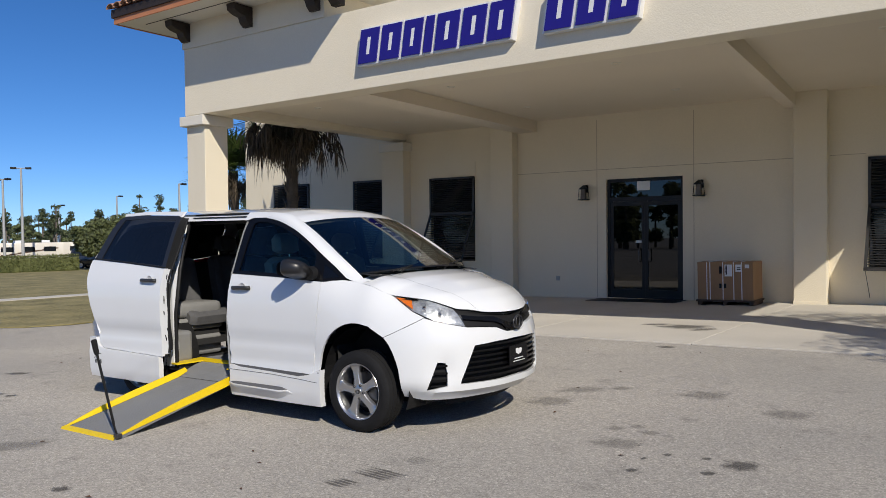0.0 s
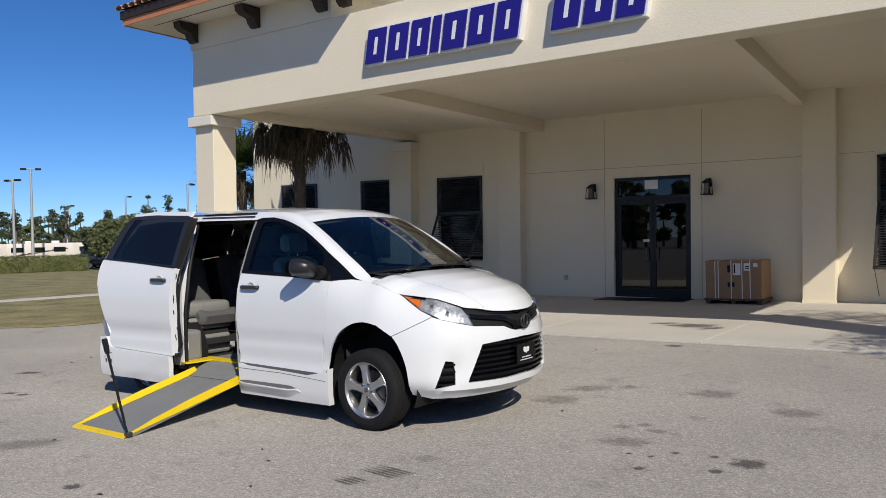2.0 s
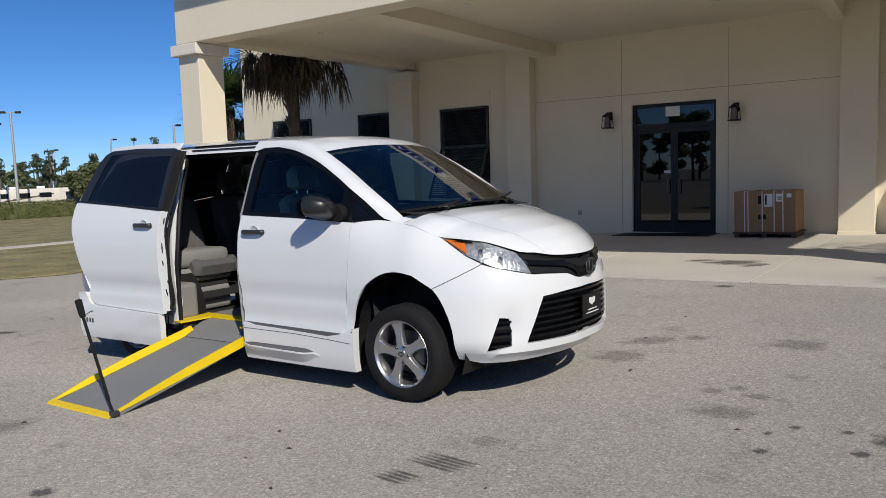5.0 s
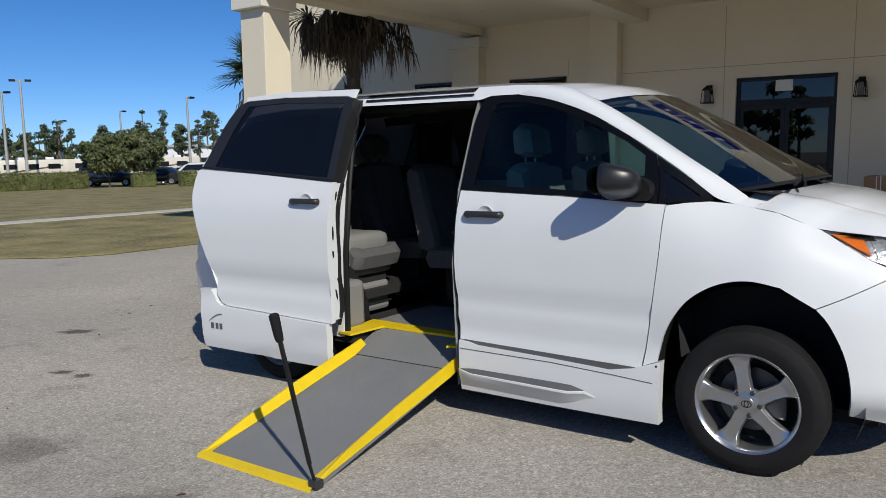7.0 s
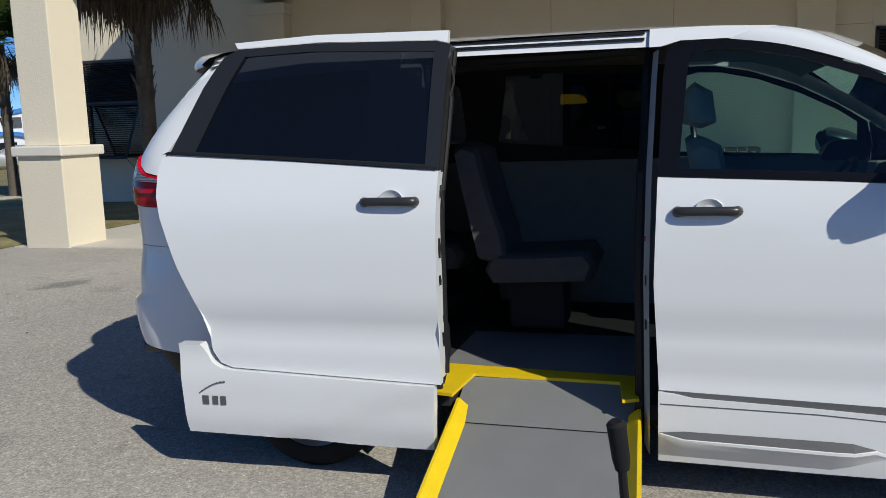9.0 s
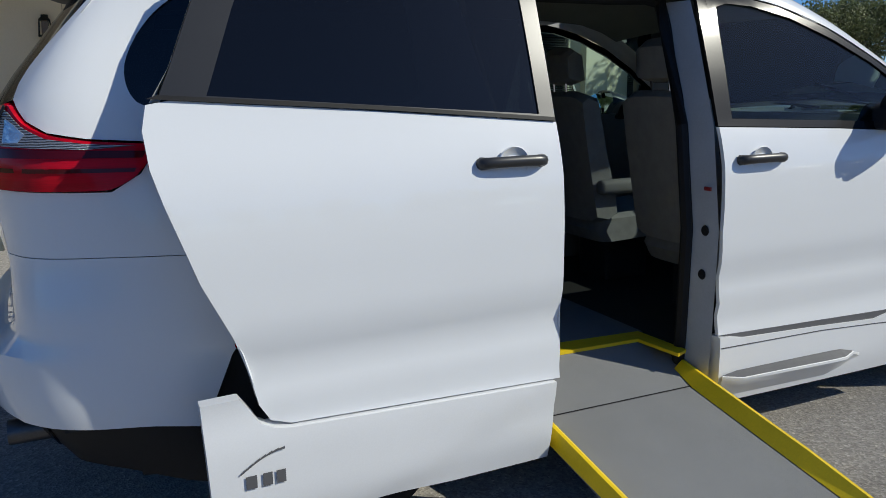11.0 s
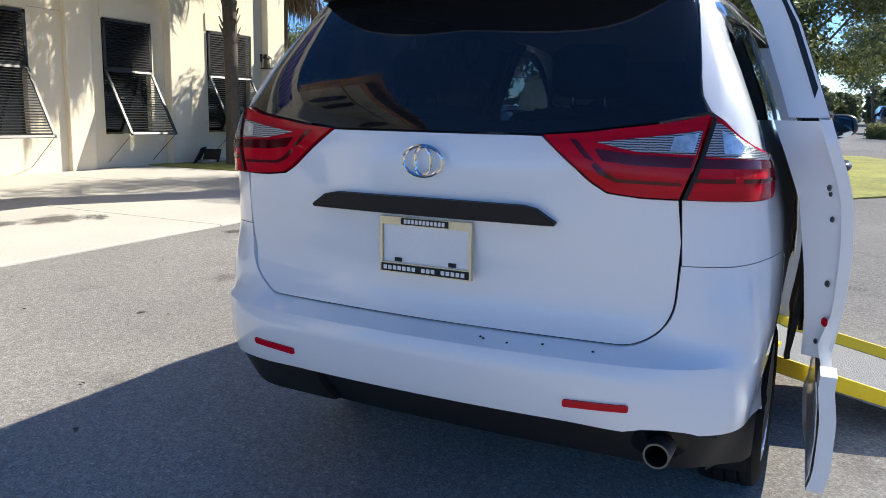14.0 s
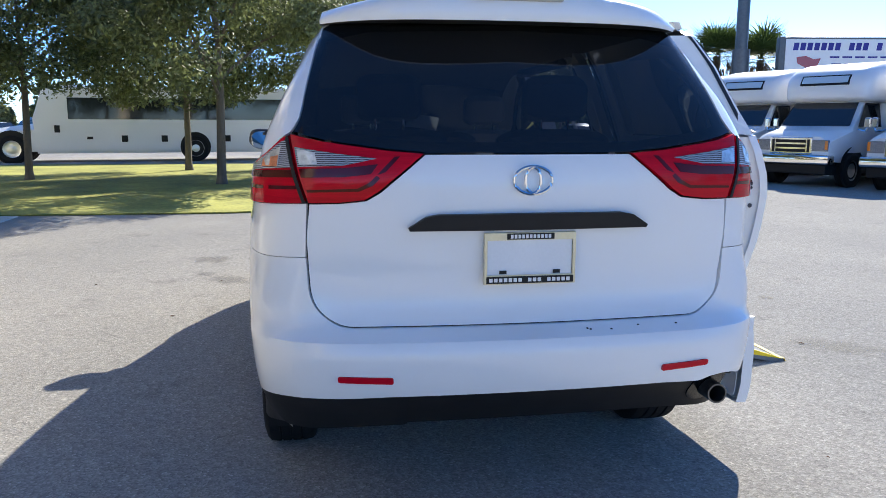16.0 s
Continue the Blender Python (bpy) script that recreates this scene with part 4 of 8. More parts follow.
# inner tail lamps
for sd in (-1, 1):
    lamp = skin_panel("tail_light", TAIL_IN, M_RED, tailgate, sd, inset=-0.012, thick=0.03, step=0.04, label="red and clear tail light")
    skin_panel("clear_lens", CLEAR_IN, M_CLEARLENS, lamp, sd, inset=-0.016, thick=0.004, step=0.03, label="clear reversing lens")
    skin_panel("reflector_facet", [(0.735, 1.396), (0.80, 1.408), (0.785, 1.356), (0.725, 1.358)], M_LAMPSILVER, lamp, sd, inset=-0.0172, thick=0.003, step=0.03, label="bright reflector facet")
    skin_panel("dark_lens", [(0.53, 1.358), (0.64, 1.345), (0.785, 1.340), (0.778, 1.312), (0.64, 1.315), (0.555, 1.325)], M_DEEPRED, lamp, sd, inset=-0.016, thick=0.004, step=0.04)
    skin_panel("lens_line", [(0.455, 1.384), (0.475, 1.382), (0.56, 1.296), (0.60, 1.276), (0.76, 1.270), (0.758, 1.262), (0.595, 1.266), (0.548, 1.286)], M_DEEPRED, lamp, sd, inset=-0.0145, thick=0.004, step=0.08)
# grip bar over the plate
mirror_join("grip_bar", lambda sd: skin_panel("half", [(0.0, 1.13), (0.425, 1.13), (0.43, 1.14), (0.37, 1.178), (0.33, 1.186), (0.0, 1.188)], M_DARK, None, sd, inset=-0.035, thick=0.05), M_DARK, tailgate, "dark plastic grip bar")


def ring_emblem(parent, mat, c, r, facing):
    """A plain oval ring badge."""
    bm = bmesh.new()
    for rx, rz, oz in ((r, r * 0.7, 0.0), (r * 0.40, r * 0.66, 0.0)):
        pts = [(c[0] + facing * 0.004, c[1] + rx * math.cos(a), c[2] + oz + rz * math.sin(a)) for a in np.linspace(0, 2 * math.pi, 29)]
        tube(bm, pts, r * 0.085, 6, cap=False)
    return part("emblem", bm, mat, parent, "plain oval ring badge", smooth=True)


ring_emblem(tailgate, M_CHROME, (-4.148, 0.0, 1.302), 0.068, -1)
# plate and its frame
pl = part("number_plate", boxes((-4.130, -4.122, -0.155, 0.155, 0.945, 1.112), bevel=0.003), M_PURE_W, tailgate, "blank white number plate")
part("plate_frame", boxes((-4.138, -4.12, -0.165, 0.165, 1.092, 1.118), (-4.138, -4.12, -0.165, 0.165, 0.935, 0.968), (-4.138, -4.12, -0.165, -0.155, 0.968, 1.092), (-4.138, -4.12, 0.155, 0.165, 0.968, 1.092)), M_BRASS, pl, "pale brass plate frame")
part("print_bar", boxes((-4.1405, -4.138, -0.158, 0.158, 0.939, 0.964), (-4.1405, -4.138, -0.085, 0.085, 1.095, 1.116)), M_DARK, pl, "black print strips")
for k, w in enumerate([0.022] * 7 + [0.0] + [0.022] * 3 + [0.0] + [0.022] * 5):
    if w:
        y = 0.142 - k * 0.0175
        part("print_bar", boxes((-4.1425, -4.1405, y - 0.006, y + 0.006, 0.945, 0.958)), M_PURE_W, pl)
for k in range(11):
    part("print_bar", boxes((-4.1425, -4.1405, 0.068 - k * 0.0136 - 0.0045, 0.068 - k * 0.0136 + 0.0045, 1.099, 1.112)), M_PURE_W, pl)
for y0 in (0.085, -0.11):
    part("plate_bolt", boxes((-4.136, -4.13, y0, y0 + 0.025, 0.972, 0.984)), M_DARK, pl)
# rear bumper, valance, reflectors, exhaust
bump = [(0.0, 0.556), (0.5, 0.553), (0.82, 0.543), (1.2, 0.505), (1.36, 0.478)] + sx([(-3.55, 0.470), (-3.53, 0.55), (-3.47, 0.70), (-3.405, 0.795), (-3.40, 0.83), (-3.44, 0.987)]) + [(1.352, 1.0155), (1.1, 1.0255), (0.777, 1.0315)] + [(0.622 + 0.1505 * a, 0.945 - 0.1605 * b) for a, b in CORNER[::-1]] + [(0.0, 0.7845)]
notch = [(0.0, 0.556), (0.5, 0.553), (0.652, 0.546), (0.672, 0.552), (0.70, 0.560), (0.75, 0.563), (0.80, 0.557), (0.825, 0.549), (0.845, 0.541)]


def bumper_shape(u, z):
    """The bumper stands a little proud, with a narrow ledge under the tailgate."""
    step = -0.028 * min(1.0, max(0.0, (0.782 - z) / 0.03)) * min(1.0, max(0.0, (1.15 - u) / 0.35))
    return step


rear_bumper = mirror_join("rear_bumper", lambda sd: skin_panel("half", (notch + bump[3:]) if sd < 0 else bump, M_WHITE, None, sd, lip=True, bulge=bumper_shape, step=0.03), M_WHITE, van, "white rear bumper with small scuffs")
mirror_join("rear_valance", lambda sd: skin_panel("half", [(0.0, 0.392), (0.5, 0.384), (0.8, 0.372), (0.95, 0.372), (1.10, 0.345), (1.28, 0.295), (1.40, 0.275), (1.44, 0.46), (1.34, 0.50), (0.6, 0.585), (0.0, 0.585)], M_DARK, None, sd, inset=0.028, thick=0.03), M_DARK, van, "dark lower rear valance")
skin_panel("corner_deflector", rounded([(0.43, 0.392), (0.74, 0.380), (0.93, 0.392), (1.01, 0.43), (1.06, 0.55), (0.43, 0.575)], 0.02, 2), M_DARK, van, 1, inset=-0.004, thick=0.03, label="black corner deflector under the bumper")
for sd in (-1, 1):
    skin_panel("reflector", rounded([(0.485, 0.606), (0.665, 0.615), (0.665, 0.637), (0.485, 0.630)], 0.008), M_RED, rear_bumper, sd, inset=-0.026, thick=0.014, step=0.05, bulge=lambda u, z: min(0.0, bumper_shape(u, z) + 0.018), label="red reflector strip")
for a in range(5):
    s0, z0 = 0.02 + 0.075 * a * a * 0.3 + random.uniform(-0.01, 0.01), 0.768 + random.uniform(-0.006, 0.006)
    x, y = skin(s0 + 0.18, z0, -0.018)
    part("paint_chip", boxes((x - 0.002, x + 0.004, -y - random.uniform(0.004, 0.009), -y, z0 - 0.002, z0 + 0.002)), M_DARK, rear_bumper, "small dark paint chip")
bm = bmesh.new()
lathe(bm, [(0.039, 0.20), (0.039, 0.0), (0.033, 0.0), (0.033, 0.15), (0.0, 0.15)], 24, pose(-4.11, -0.756, 0.478, 0, 90, 0))
part("exhaust_pipe", bm, M_STEEL, van, "grey steel exhaust tip", smooth=True)
skin_panel("exhaust_cutout", [(0.76 + 0.088 * math.cos(a), 0.484 + 0.074 * math.sin(a)) for a in np.linspace(0, 2 * math.pi, 24, endpoint=False)], M_GLOSSBLACK, van, -1, inset=0.022, thick=0.02, step=0.06)

# front bumper with its openings
fb = sx(smooth_line([(0.425, 0.32), (0.41, 0.50), (0.38, 0.62), (0.325, 0.735), (0.275, 0.797)])) + [(5.52, 0.950), (5.61, 0.926), (5.80, 0.884), (5.91, 0.862), (6.05, 0.854), (6.22, 0.839), (6.30, 0.809), (6.36, 0.794), (ARC_END, 0.794), (ARC_END, 0.290), (6.2, 0.288), (5.75, 0.286), (5.5, 0.288)]


def bump_form(u, z):
    a = 0.03 * math.exp(-((u - 5.69) / 0.09) ** 2 - ((z - 0.52) / 0.11) ** 2)
    return a - 0.025 * math.exp(-((z - 0.355) / 0.035) ** 2) * (1 if u > 5.6 else math.exp(-((u - 5.6) / 0.1) ** 2))


front_bumper = mirror_join("front_bumper", lambda sd: skin_panel("half", fb, M_WHITE, None, sd, holes=[LOWGRILLE, FOG], bulge=bump_form, step=0.045, thick=0.03), M_WHITE, van, "white front bumper")
mirror_join("front_lip", lambda sd: skin_panel("half", [(5.95, 0.25), (ARC_END, 0.255), (ARC_END, 0.315), (5.9, 0.31)], M_DARK, None, sd, inset=0.10, thick=0.03), M_DARK, van, "black lower lip")
half = [skin(s, 0.36, 0.20) for s in np.linspace(5.78, ARC_END, 12)]
bm = bmesh.new()
prism(bm, [(x, y) for x, y in half] + [(x, -y) for x, y in half[::-1][1:]], 0.215, 0.285)
part("undertray", bm, M_DARK, van, "black front undertray")
upper = mirror_join("upper_grille", lambda sd: skin_panel("half", UPGRILLE, M_DARK, None, sd, inset=0.02, thick=0.02), M_DARK, van, "black upper grille")
mirror_join("grille_wing", lambda sd: skin_panel("half", [(5.86, 0.965), (6.05, 0.94), (6.22, 0.93), (6.30, 0.90), (ARC_END, 0.845), (ARC_END, 0.81), (6.36, 0.81), (6.30, 0.86), (6.22, 0.89), (6.05, 0.91), (5.88, 0.93)], M_GLOSSBLACK, None, sd, inset=-0.002, thick=0.03), M_GLOSSBLACK, upper)
ring_emblem(upper, M_STEEL, (0.972, 0.0, 0.868), 0.075, 1)
lower = mirror_join("lower_grille", lambda sd: skin_panel("half", LOWGRILLE, M_DARK, None, sd, inset=0.05, thick=0.02), M_DARK, van, "black slatted lower grille")
for k in range(7):
    z0 = 0.445 + k * 0.042
    w0 = interp(z0, [(0.415, 5.83), (0.715, 5.965)])
    mirror_join("grille_slat", lambda sd: skin_panel("half", [(w0, z0), (ARC_END, z0), (ARC_END, z0 + 0.016), (w0 + 0.01, z0 + 0.016)], M_GLOSSBLACK, None, sd, inset=0.012, thick=0.035, step=0.1), M_GLOSSBLACK, lower)
for sd in (-1, 1):
    fg = skin_panel("fog_pocket", FOG, M_DARK, van, sd, inset=0.055, thick=0.02, label="black fog lamp pocket")
    for z0 in (0.56, 0.50, 0.44, 0.40):
        skin_panel("pocket_fin", [(5.56 + (z0 - 0.38) * 0.3, z0), (5.715, z0), (5.715, z0 + 0.015), (5.57 + (z0 - 0.38) * 0.3, z0 + 0.015)], M_GLOSSBLACK, fg, sd, inset=0.02, thick=0.03, step=0.05)
fp = part("dealer_plate", boxes((0.965, 0.977, -0.152, 0.152, 0.51, 0.672), bevel=0.004), M_GLOSSBLACK, van, "black front plate with white print")
bm = bmesh.new()
prism(bm, [(-0.045, 0.605), (-0.05, 0.64), (-0.02, 0.645), (0.0, 0.635), (0.03, 0.645), (0.052, 0.635), (0.045, 0.61), (0.03, 0.595), (0.012, 0.60), (0.0, 0.585), (-0.02, 0.597)], 0.977, 0.9785, Matrix(((0, 0, 1, 0), (1, 0, 0, 0), (0, 1, 0, 0), (0, 0, 0, 1))))
for k in range(12):
    part("print_bar", boxes((0.977, 0.9785, -0.07 + k * 0.0122, -0.0625 + k * 0.0122, 0.555, 0.564)), M_PURE_W, fp)
for k in range(20):
    part("print_bar", boxes((0.977, 0.9785, -0.10 + k * 0.0102, -0.0935 + k * 0.0102, 0.533, 0.541)), M_PURE_W, fp)
part("map_shape", bm, M_PURE_W, fp, "white map shape")

# ---- sliding door, open ----
def slide_dx(x):
    return -0.832 + 0.03 * (-1.57 - x)


def slide_dy(x):
    return 0.152 + 0.037 * (-1.57 - x)


SLIDE = (slide_dx, slide_dy, 0.04)
sdl = [(-1.575, 0.452), (-1.572, 0.9), (-1.565, 1.318), (-2.3, 1.378), (-2.80, 1.415), (-2.862, 1.405), (-2.878, 1.34), (-2.870, 1.24), (-2.845, 1.15), (-2.769, 0.93), (-2.692, 0.77), (-2.652, 0.65), (-2.632, 0.56), (-2.60, 0.508), (-2.54, 0.488)]


def slide_crease(u, z):
    return -0.016 * math.exp(-((z - 0.57) / 0.05) ** 2) + 0.017 * math.exp(-((z - 0.66) / 0.07) ** 2)


slide = skin_panel("sliding_door", sx(sdl), M_WHITE, van, -1, move=SLIDE, thick=0.035, bulge=slide_crease, label="white sliding door, slid open")
sfr = [(-1.565, 1.322), (-1.56, 1.60), (-1.553, 1.825), (-1.62, 1.845), (-2.2, 1.872), (-2.56, 1.868), (-2.62, 1.84), (-2.70, 1.70), (-2.79, 1.50), (-2.83, 1.418), (-2.3, 1.382)]
shole = [(-1.625, 1.345), (-1.62, 1.80), (-2.2, 1.835), (-2.52, 1.83), (-2.60, 1.66), (-2.70, 1.425)]
skin_panel("window_frame", sx(sfr), M_SATIN, slide, -1, inset=0.002, move=SLIDE, thick=0.03, holes=[sx(shole)], label="satin black window frame")
skin_panel("window_pane", sx(shole), M_TINT, slide, -1, inset=0.008, move=SLIDE, lip=False, label="dark tinted window")
skin_panel("door_top", sx([(-1.566, 1.832), (-1.62, 1.849), (-2.2, 1.876), (-2.57, 1.872), (-2.60, 1.90), (-2.2, 1.912), (-1.575, 1.888)]), M_WHITE, slide, -1, move=SLIDE, thick=0.03, step=0.03)
skin_panel("belt_strip", sx([(-1.572, 1.322), (-1.57, 1.334), (-2.2, 1.387), (-2.83, 1.430), (-2.86, 1.420), (-2.2, 1.375)]), M_DARK, slide, -1, inset=-0.008, move=SLIDE, thick=0.012, label="black belt strip")
skin_panel("door_skirt", sx([(-1.60, 0.448), (-1.618, 0.165), (-2.0, 0.168), (-2.2, 0.178), (-2.785, 0.186), (-2.80, 0.592), (-2.69, 0.594), (-2.665, 0.56), (-2.635, 0.512), (-2.59, 0.489), (-2.54, 0.482)]), M_SKIRT, slide, -1, inset=-0.02, move=SLIDE, thick=0.05, step=0.045,
           bulge=lambda u, z: 0.010 / (1 + math.exp((z - interp(u, [(s_at_x(-2.35), 0.17), (s_at_x(-2.1), 0.215), (s_at_x(-1.9), 0.33), (s_at_x(-1.7), 0.40)])) / 0.006)))
door_handle(slide, -1.765, 1.203, -1, SLIDE)
skin_panel("skirt_lining", sx([(-1.63, 0.445), (-1.64, 0.195), (-2.76, 0.205), (-2.77, 0.56), (-2.65, 0.50)]), M_SKIRT, slide, -1, inset=0.034, move=SLIDE, thick=0.004, step=0.12)
# skirt badge drawn as plain shapes
bm = bmesh.new()


def badge(poly):
    vs = [bm.verts.new((x + slide_dx(x), -(skin(s_at_x(x), z, -0.0245)[1] + slide_dy(x)), z + SLIDE[2])) for x, z in poly]
    bm.faces.new(vs)


for x, w in ((-2.60, 0.035), (-2.64, 0.035), (-2.69, 0.04)):
    badge([(x, 0.325), (x + w * 0.8, 0.325), (x + w * 0.8, 0.365), (x, 0.365)])
arc = [(-2.705 + 0.135 * t, 0.372 + 0.055 * math.sin(t * math.pi / 2)) for t in np.linspace(0, 1, 8)]
for a, b in zip(arc, arc[1:]):
    badge([a, b, (b[0], b[1] + 0.008), (a[0], a[1] + 0.005)])
part("badge", bm, M_WORN, slide, "grey badge of plain bars and an arc")
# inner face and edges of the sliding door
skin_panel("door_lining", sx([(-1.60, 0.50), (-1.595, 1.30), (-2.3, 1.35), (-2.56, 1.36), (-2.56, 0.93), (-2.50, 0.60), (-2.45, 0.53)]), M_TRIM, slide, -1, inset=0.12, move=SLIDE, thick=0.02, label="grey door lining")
edge_pts = [(-1.574, 0.47), (-1.573, 0.7), (-1.572, 0.95), (-1.568, 1.15), (-1.565, 1.31), (-1.562, 1.6), (-1.555, 1.82)]
rows = [[Vector((x + slide_dx(x) - 0.002, -(skin(s_at_x(x), z, ins)[1] + slide_dy(x)), z + SLIDE[2])) for ins in (0.006, 0.03, 0.06, 0.095)] for x, z in edge_pts]
part("door_edge", grid_mesh(rows[:5]), M_WHITE, slide, "white painted door edge", smooth=60)
part("frame_edge", grid_mesh(rows[4:]), M_SATIN, slide, "black window frame edge", smooth=60)


def edge_at(z, ins):
    """A point on the sliding door's front edge."""
    x = interp(z, [(b, a) for a, b in edge_pts])
    return Vector((x + slide_dx(x) + 0.003, -(skin(s_at_x(x), z, ins)[1] + slide_dy(x)), z + SLIDE[2]))


bm = bmesh.new()
tube(bm, [edge_at(z, 0.088 + 0.012 * math.sin(9 * z)) for z in np.linspace(0.48, 1.80, 22)], 0.011, 8)
part("door_seal", bm, M_DARK, slide, "black rubber door seal", smooth=True)
for z0, z1 in ((0.60, 0.66), (0.86, 0.90), (0.97, 1.05), (1.21, 1.26)):
    bm = bmesh.new()
    a, b = edge_at(z0, 0.05), edge_at(z1, 0.045)
    tube(bm, [a, a.lerp(b, 0.5), b], [0.004, 0.006, 0.004], 6)
    part("edge_slot", bm, M_DARK, slide)
back_pts = [(-2.862, 1.40), (-2.874, 1.30), (-2.842, 1.15), (-2.766, 0.93), (-2.672, 0.72), (-2.640, 0.60)]
rows = [[Vector((x + slide_dx(x) + 0.002 + 0.42 * ins * k, -(skin(s_at_x(x), z, ins * k)[1] + slide_dy(x)), z + SLIDE[2])) for ins in (0.004, 0.05, 0.11, 0.17)] for x, z, k in [(x, z, interp(z, [(0.6, 0.55), (1.0, 0.85), (1.4, 1.0)])) for x, z in back_pts]]
rear_edge = part("door_edge", grid_mesh(rows), M_WHITE, slide, "white painted door edge", smooth=60)
rowsp = [(-2.62, 1.84), (-2.70, 1.70), (-2.79, 1.50), (-2.85, 1.41)]
part("door_edge", grid_mesh([[Vector((x + slide_dx(x) - 0.004 + 0.3 * ins, -(skin(s_at_x(x), z, ins)[1] + slide_dy(x)), z + SLIDE[2])) for ins in (0.004, 0.04, 0.08, 0.12)] for x, z in rowsp]), M_WHITE, slide, smooth=60)
for x, z, r in ((-2.852, 1.20, 0.010), (-2.846, 1.18, 0.008), (-2.825, 1.10, 0.010), (-2.745, 0.88, 0.012), (-2.652, 0.66, 0.010)):
    bm = bmesh.new()
    lathe(bm, [(r, 0.0), (r * 0.8, 0.003), (0.0, 0.003)], 12, pose(x + slide_dx(x) + 0.022, -(skin(s_at_x(x), z, 0.06)[1] + slide_dy(x)), z + SLIDE[2], 0, -90, -50))
    part("edge_plug", bm, M_STEEL, slide)
bm = bmesh.new()
lathe(bm, [(0.016, 0.0), (0.013, 0.003), (0.0, 0.003)], 14, pose(-2.69 + slide_dx(-2.69) + 0.018, -(skin(s_at_x(-2.69), 0.74, 0.05)[1] + slide_dy(-2.69)), 0.78, 0, -90, -50))
part("edge_reflector", bm, M_RED, slide, "small round red reflector")
part("sticker", boxes((-2.437, -2.4345, -1.10, -1.08, 1.17, 1.20)), M_CARRED, slide, "small red sticker")
bm = bmesh.new()
tube(bm, [(-2.43, -1.06, 0.47), (-2.40, -1.05, 0.60), (-2.40, -1.06, 0.72), (-2.43, -1.10, 0.80)], 0.012, 8)
part("cable_loop", bm, M_DARK, slide, smooth=True)

# the far side's sliding door, shut
far_door = skin_panel("sliding_door", sx([(-1.58, 0.30), (-1.577, 0.9), (-1.57, 1.318), (-2.3, 1.378), (-2.655, 1.405), (-2.655, 0.30)]), M_WHITE, van, 1, label="white sliding door, shut")
fhole = [(-1.625, 1.345), (-1.62, 1.80), (-2.2, 1.835), (-2.50, 1.83), (-2.60, 1.425)]
skin_panel("window_frame", sx([(-1.57, 1.322), (-1.56, 1.60), (-1.553, 1.825), (-1.62, 1.845), (-2.2, 1.872), (-2.655, 1.86), (-2.655, 1.41), (-2.3, 1.382)]), M_DARK, far_door, 1, inset=0.002, holes=[sx(fhole)])
skin_panel("window_pane", sx(fhole), M_TINT, far_door, 1, inset=0.008, lip=False)
skin_panel("door_top", sx([(-1.545, 1.828), (-1.62, 1.849), (-2.2, 1.876), (-2.655, 1.864), (-2.655, 1.90), (-2.2, 1.915), (-1.55, 1.895)]), M_WHITE, far_door, 1, step=0.03)

# ---- door opening ----
PILLAR_Z = [(-1.577, 0.19), (-1.577, 0.46), (-1.580, 0.9), (-1.572, 1.31), (-1.556, 1.70), (-1.55, 1.80)]
pillar = part("door_pillar", grid_mesh([[Vector((x - 0.012 - 0.22 * ins, -skin(s_at_x(x), z, ins)[1], z)) for ins in (0.003, 0.035, 0.08, 0.13)] for x, z in PILLAR_Z]), M_JAMB, van, "grey door pillar", smooth=40)
bm = bmesh.new()
tube(bm, [(x - 0.05, -skin(s_at_x(x), z, 0.14)[1], z) for x, z in PILLAR_Z + [(-1.62, 1.82), (-1.8, 1.815), (-2.5, 1.82)]], 0.026, 8)
part("door_seal", bm, M_DARK, van, "black rubber door seal", smooth=True)
for z in (0.90, 0.72):
    bm = bmesh.new()
    lathe(bm, [(0.022, 0.0), (0.018, 0.004), (0.0, 0.004)], 14, pose(-1.606, -skin(s_at_x(-1.617), z, 0.065)[1], z, 0, -90, 0))
    part("pillar_plug", bm, M_DARK, pillar)
part("sticker", boxes((-1.612, -1.606, -0.975, -0.94, 1.06, 1.075)), M_CARRED, pillar, "small red sticker")
skin_panel("track_rail", sx([(-1.60, 1.815), (-1.60, 1.885), (-2.4, 1.90), (-2.66, 1.90), (-2.66, 1.835), (-2.4, 1.83)]), M_WHITE, van, -1, inset=0.02, lip=False, step=0.03)
for z0, z1 in ((1.845, 1.855), (1.872, 1.884)):
    skin_panel("track_slot", sx([(-1.62, z0), (-1.62, z1), (-2.45, z1 + 0.015), (-2.45, z0 + 0.015)]), M_DARK, van, -1, inset=0.006, thick=0.02, label="dark upper door track", step=0.03)
skin_panel("c_pillar", sx([(-2.50, 0.36), (-2.48, 0.9), (-2.50, 1.35), (-2.58, 1.82), (-2.68, 1.86), (-2.68, 0.86), (-2.66, 0.36)]), M_WHITE, van, -1, inset=0.05, thick=0.05, label="white painted inner door jamb")
bm = bmesh.new()
tube(bm, [(x, -skin(s_at_x(x), z, 0.08)[1], z) for x, z in [(-2.49, 0.36), (-2.47, 0.9), (-2.49, 1.35), (-2.55, 1.80)]], 0.02, 8)
part("door_seal", bm, M_DARK, van, smooth=True)

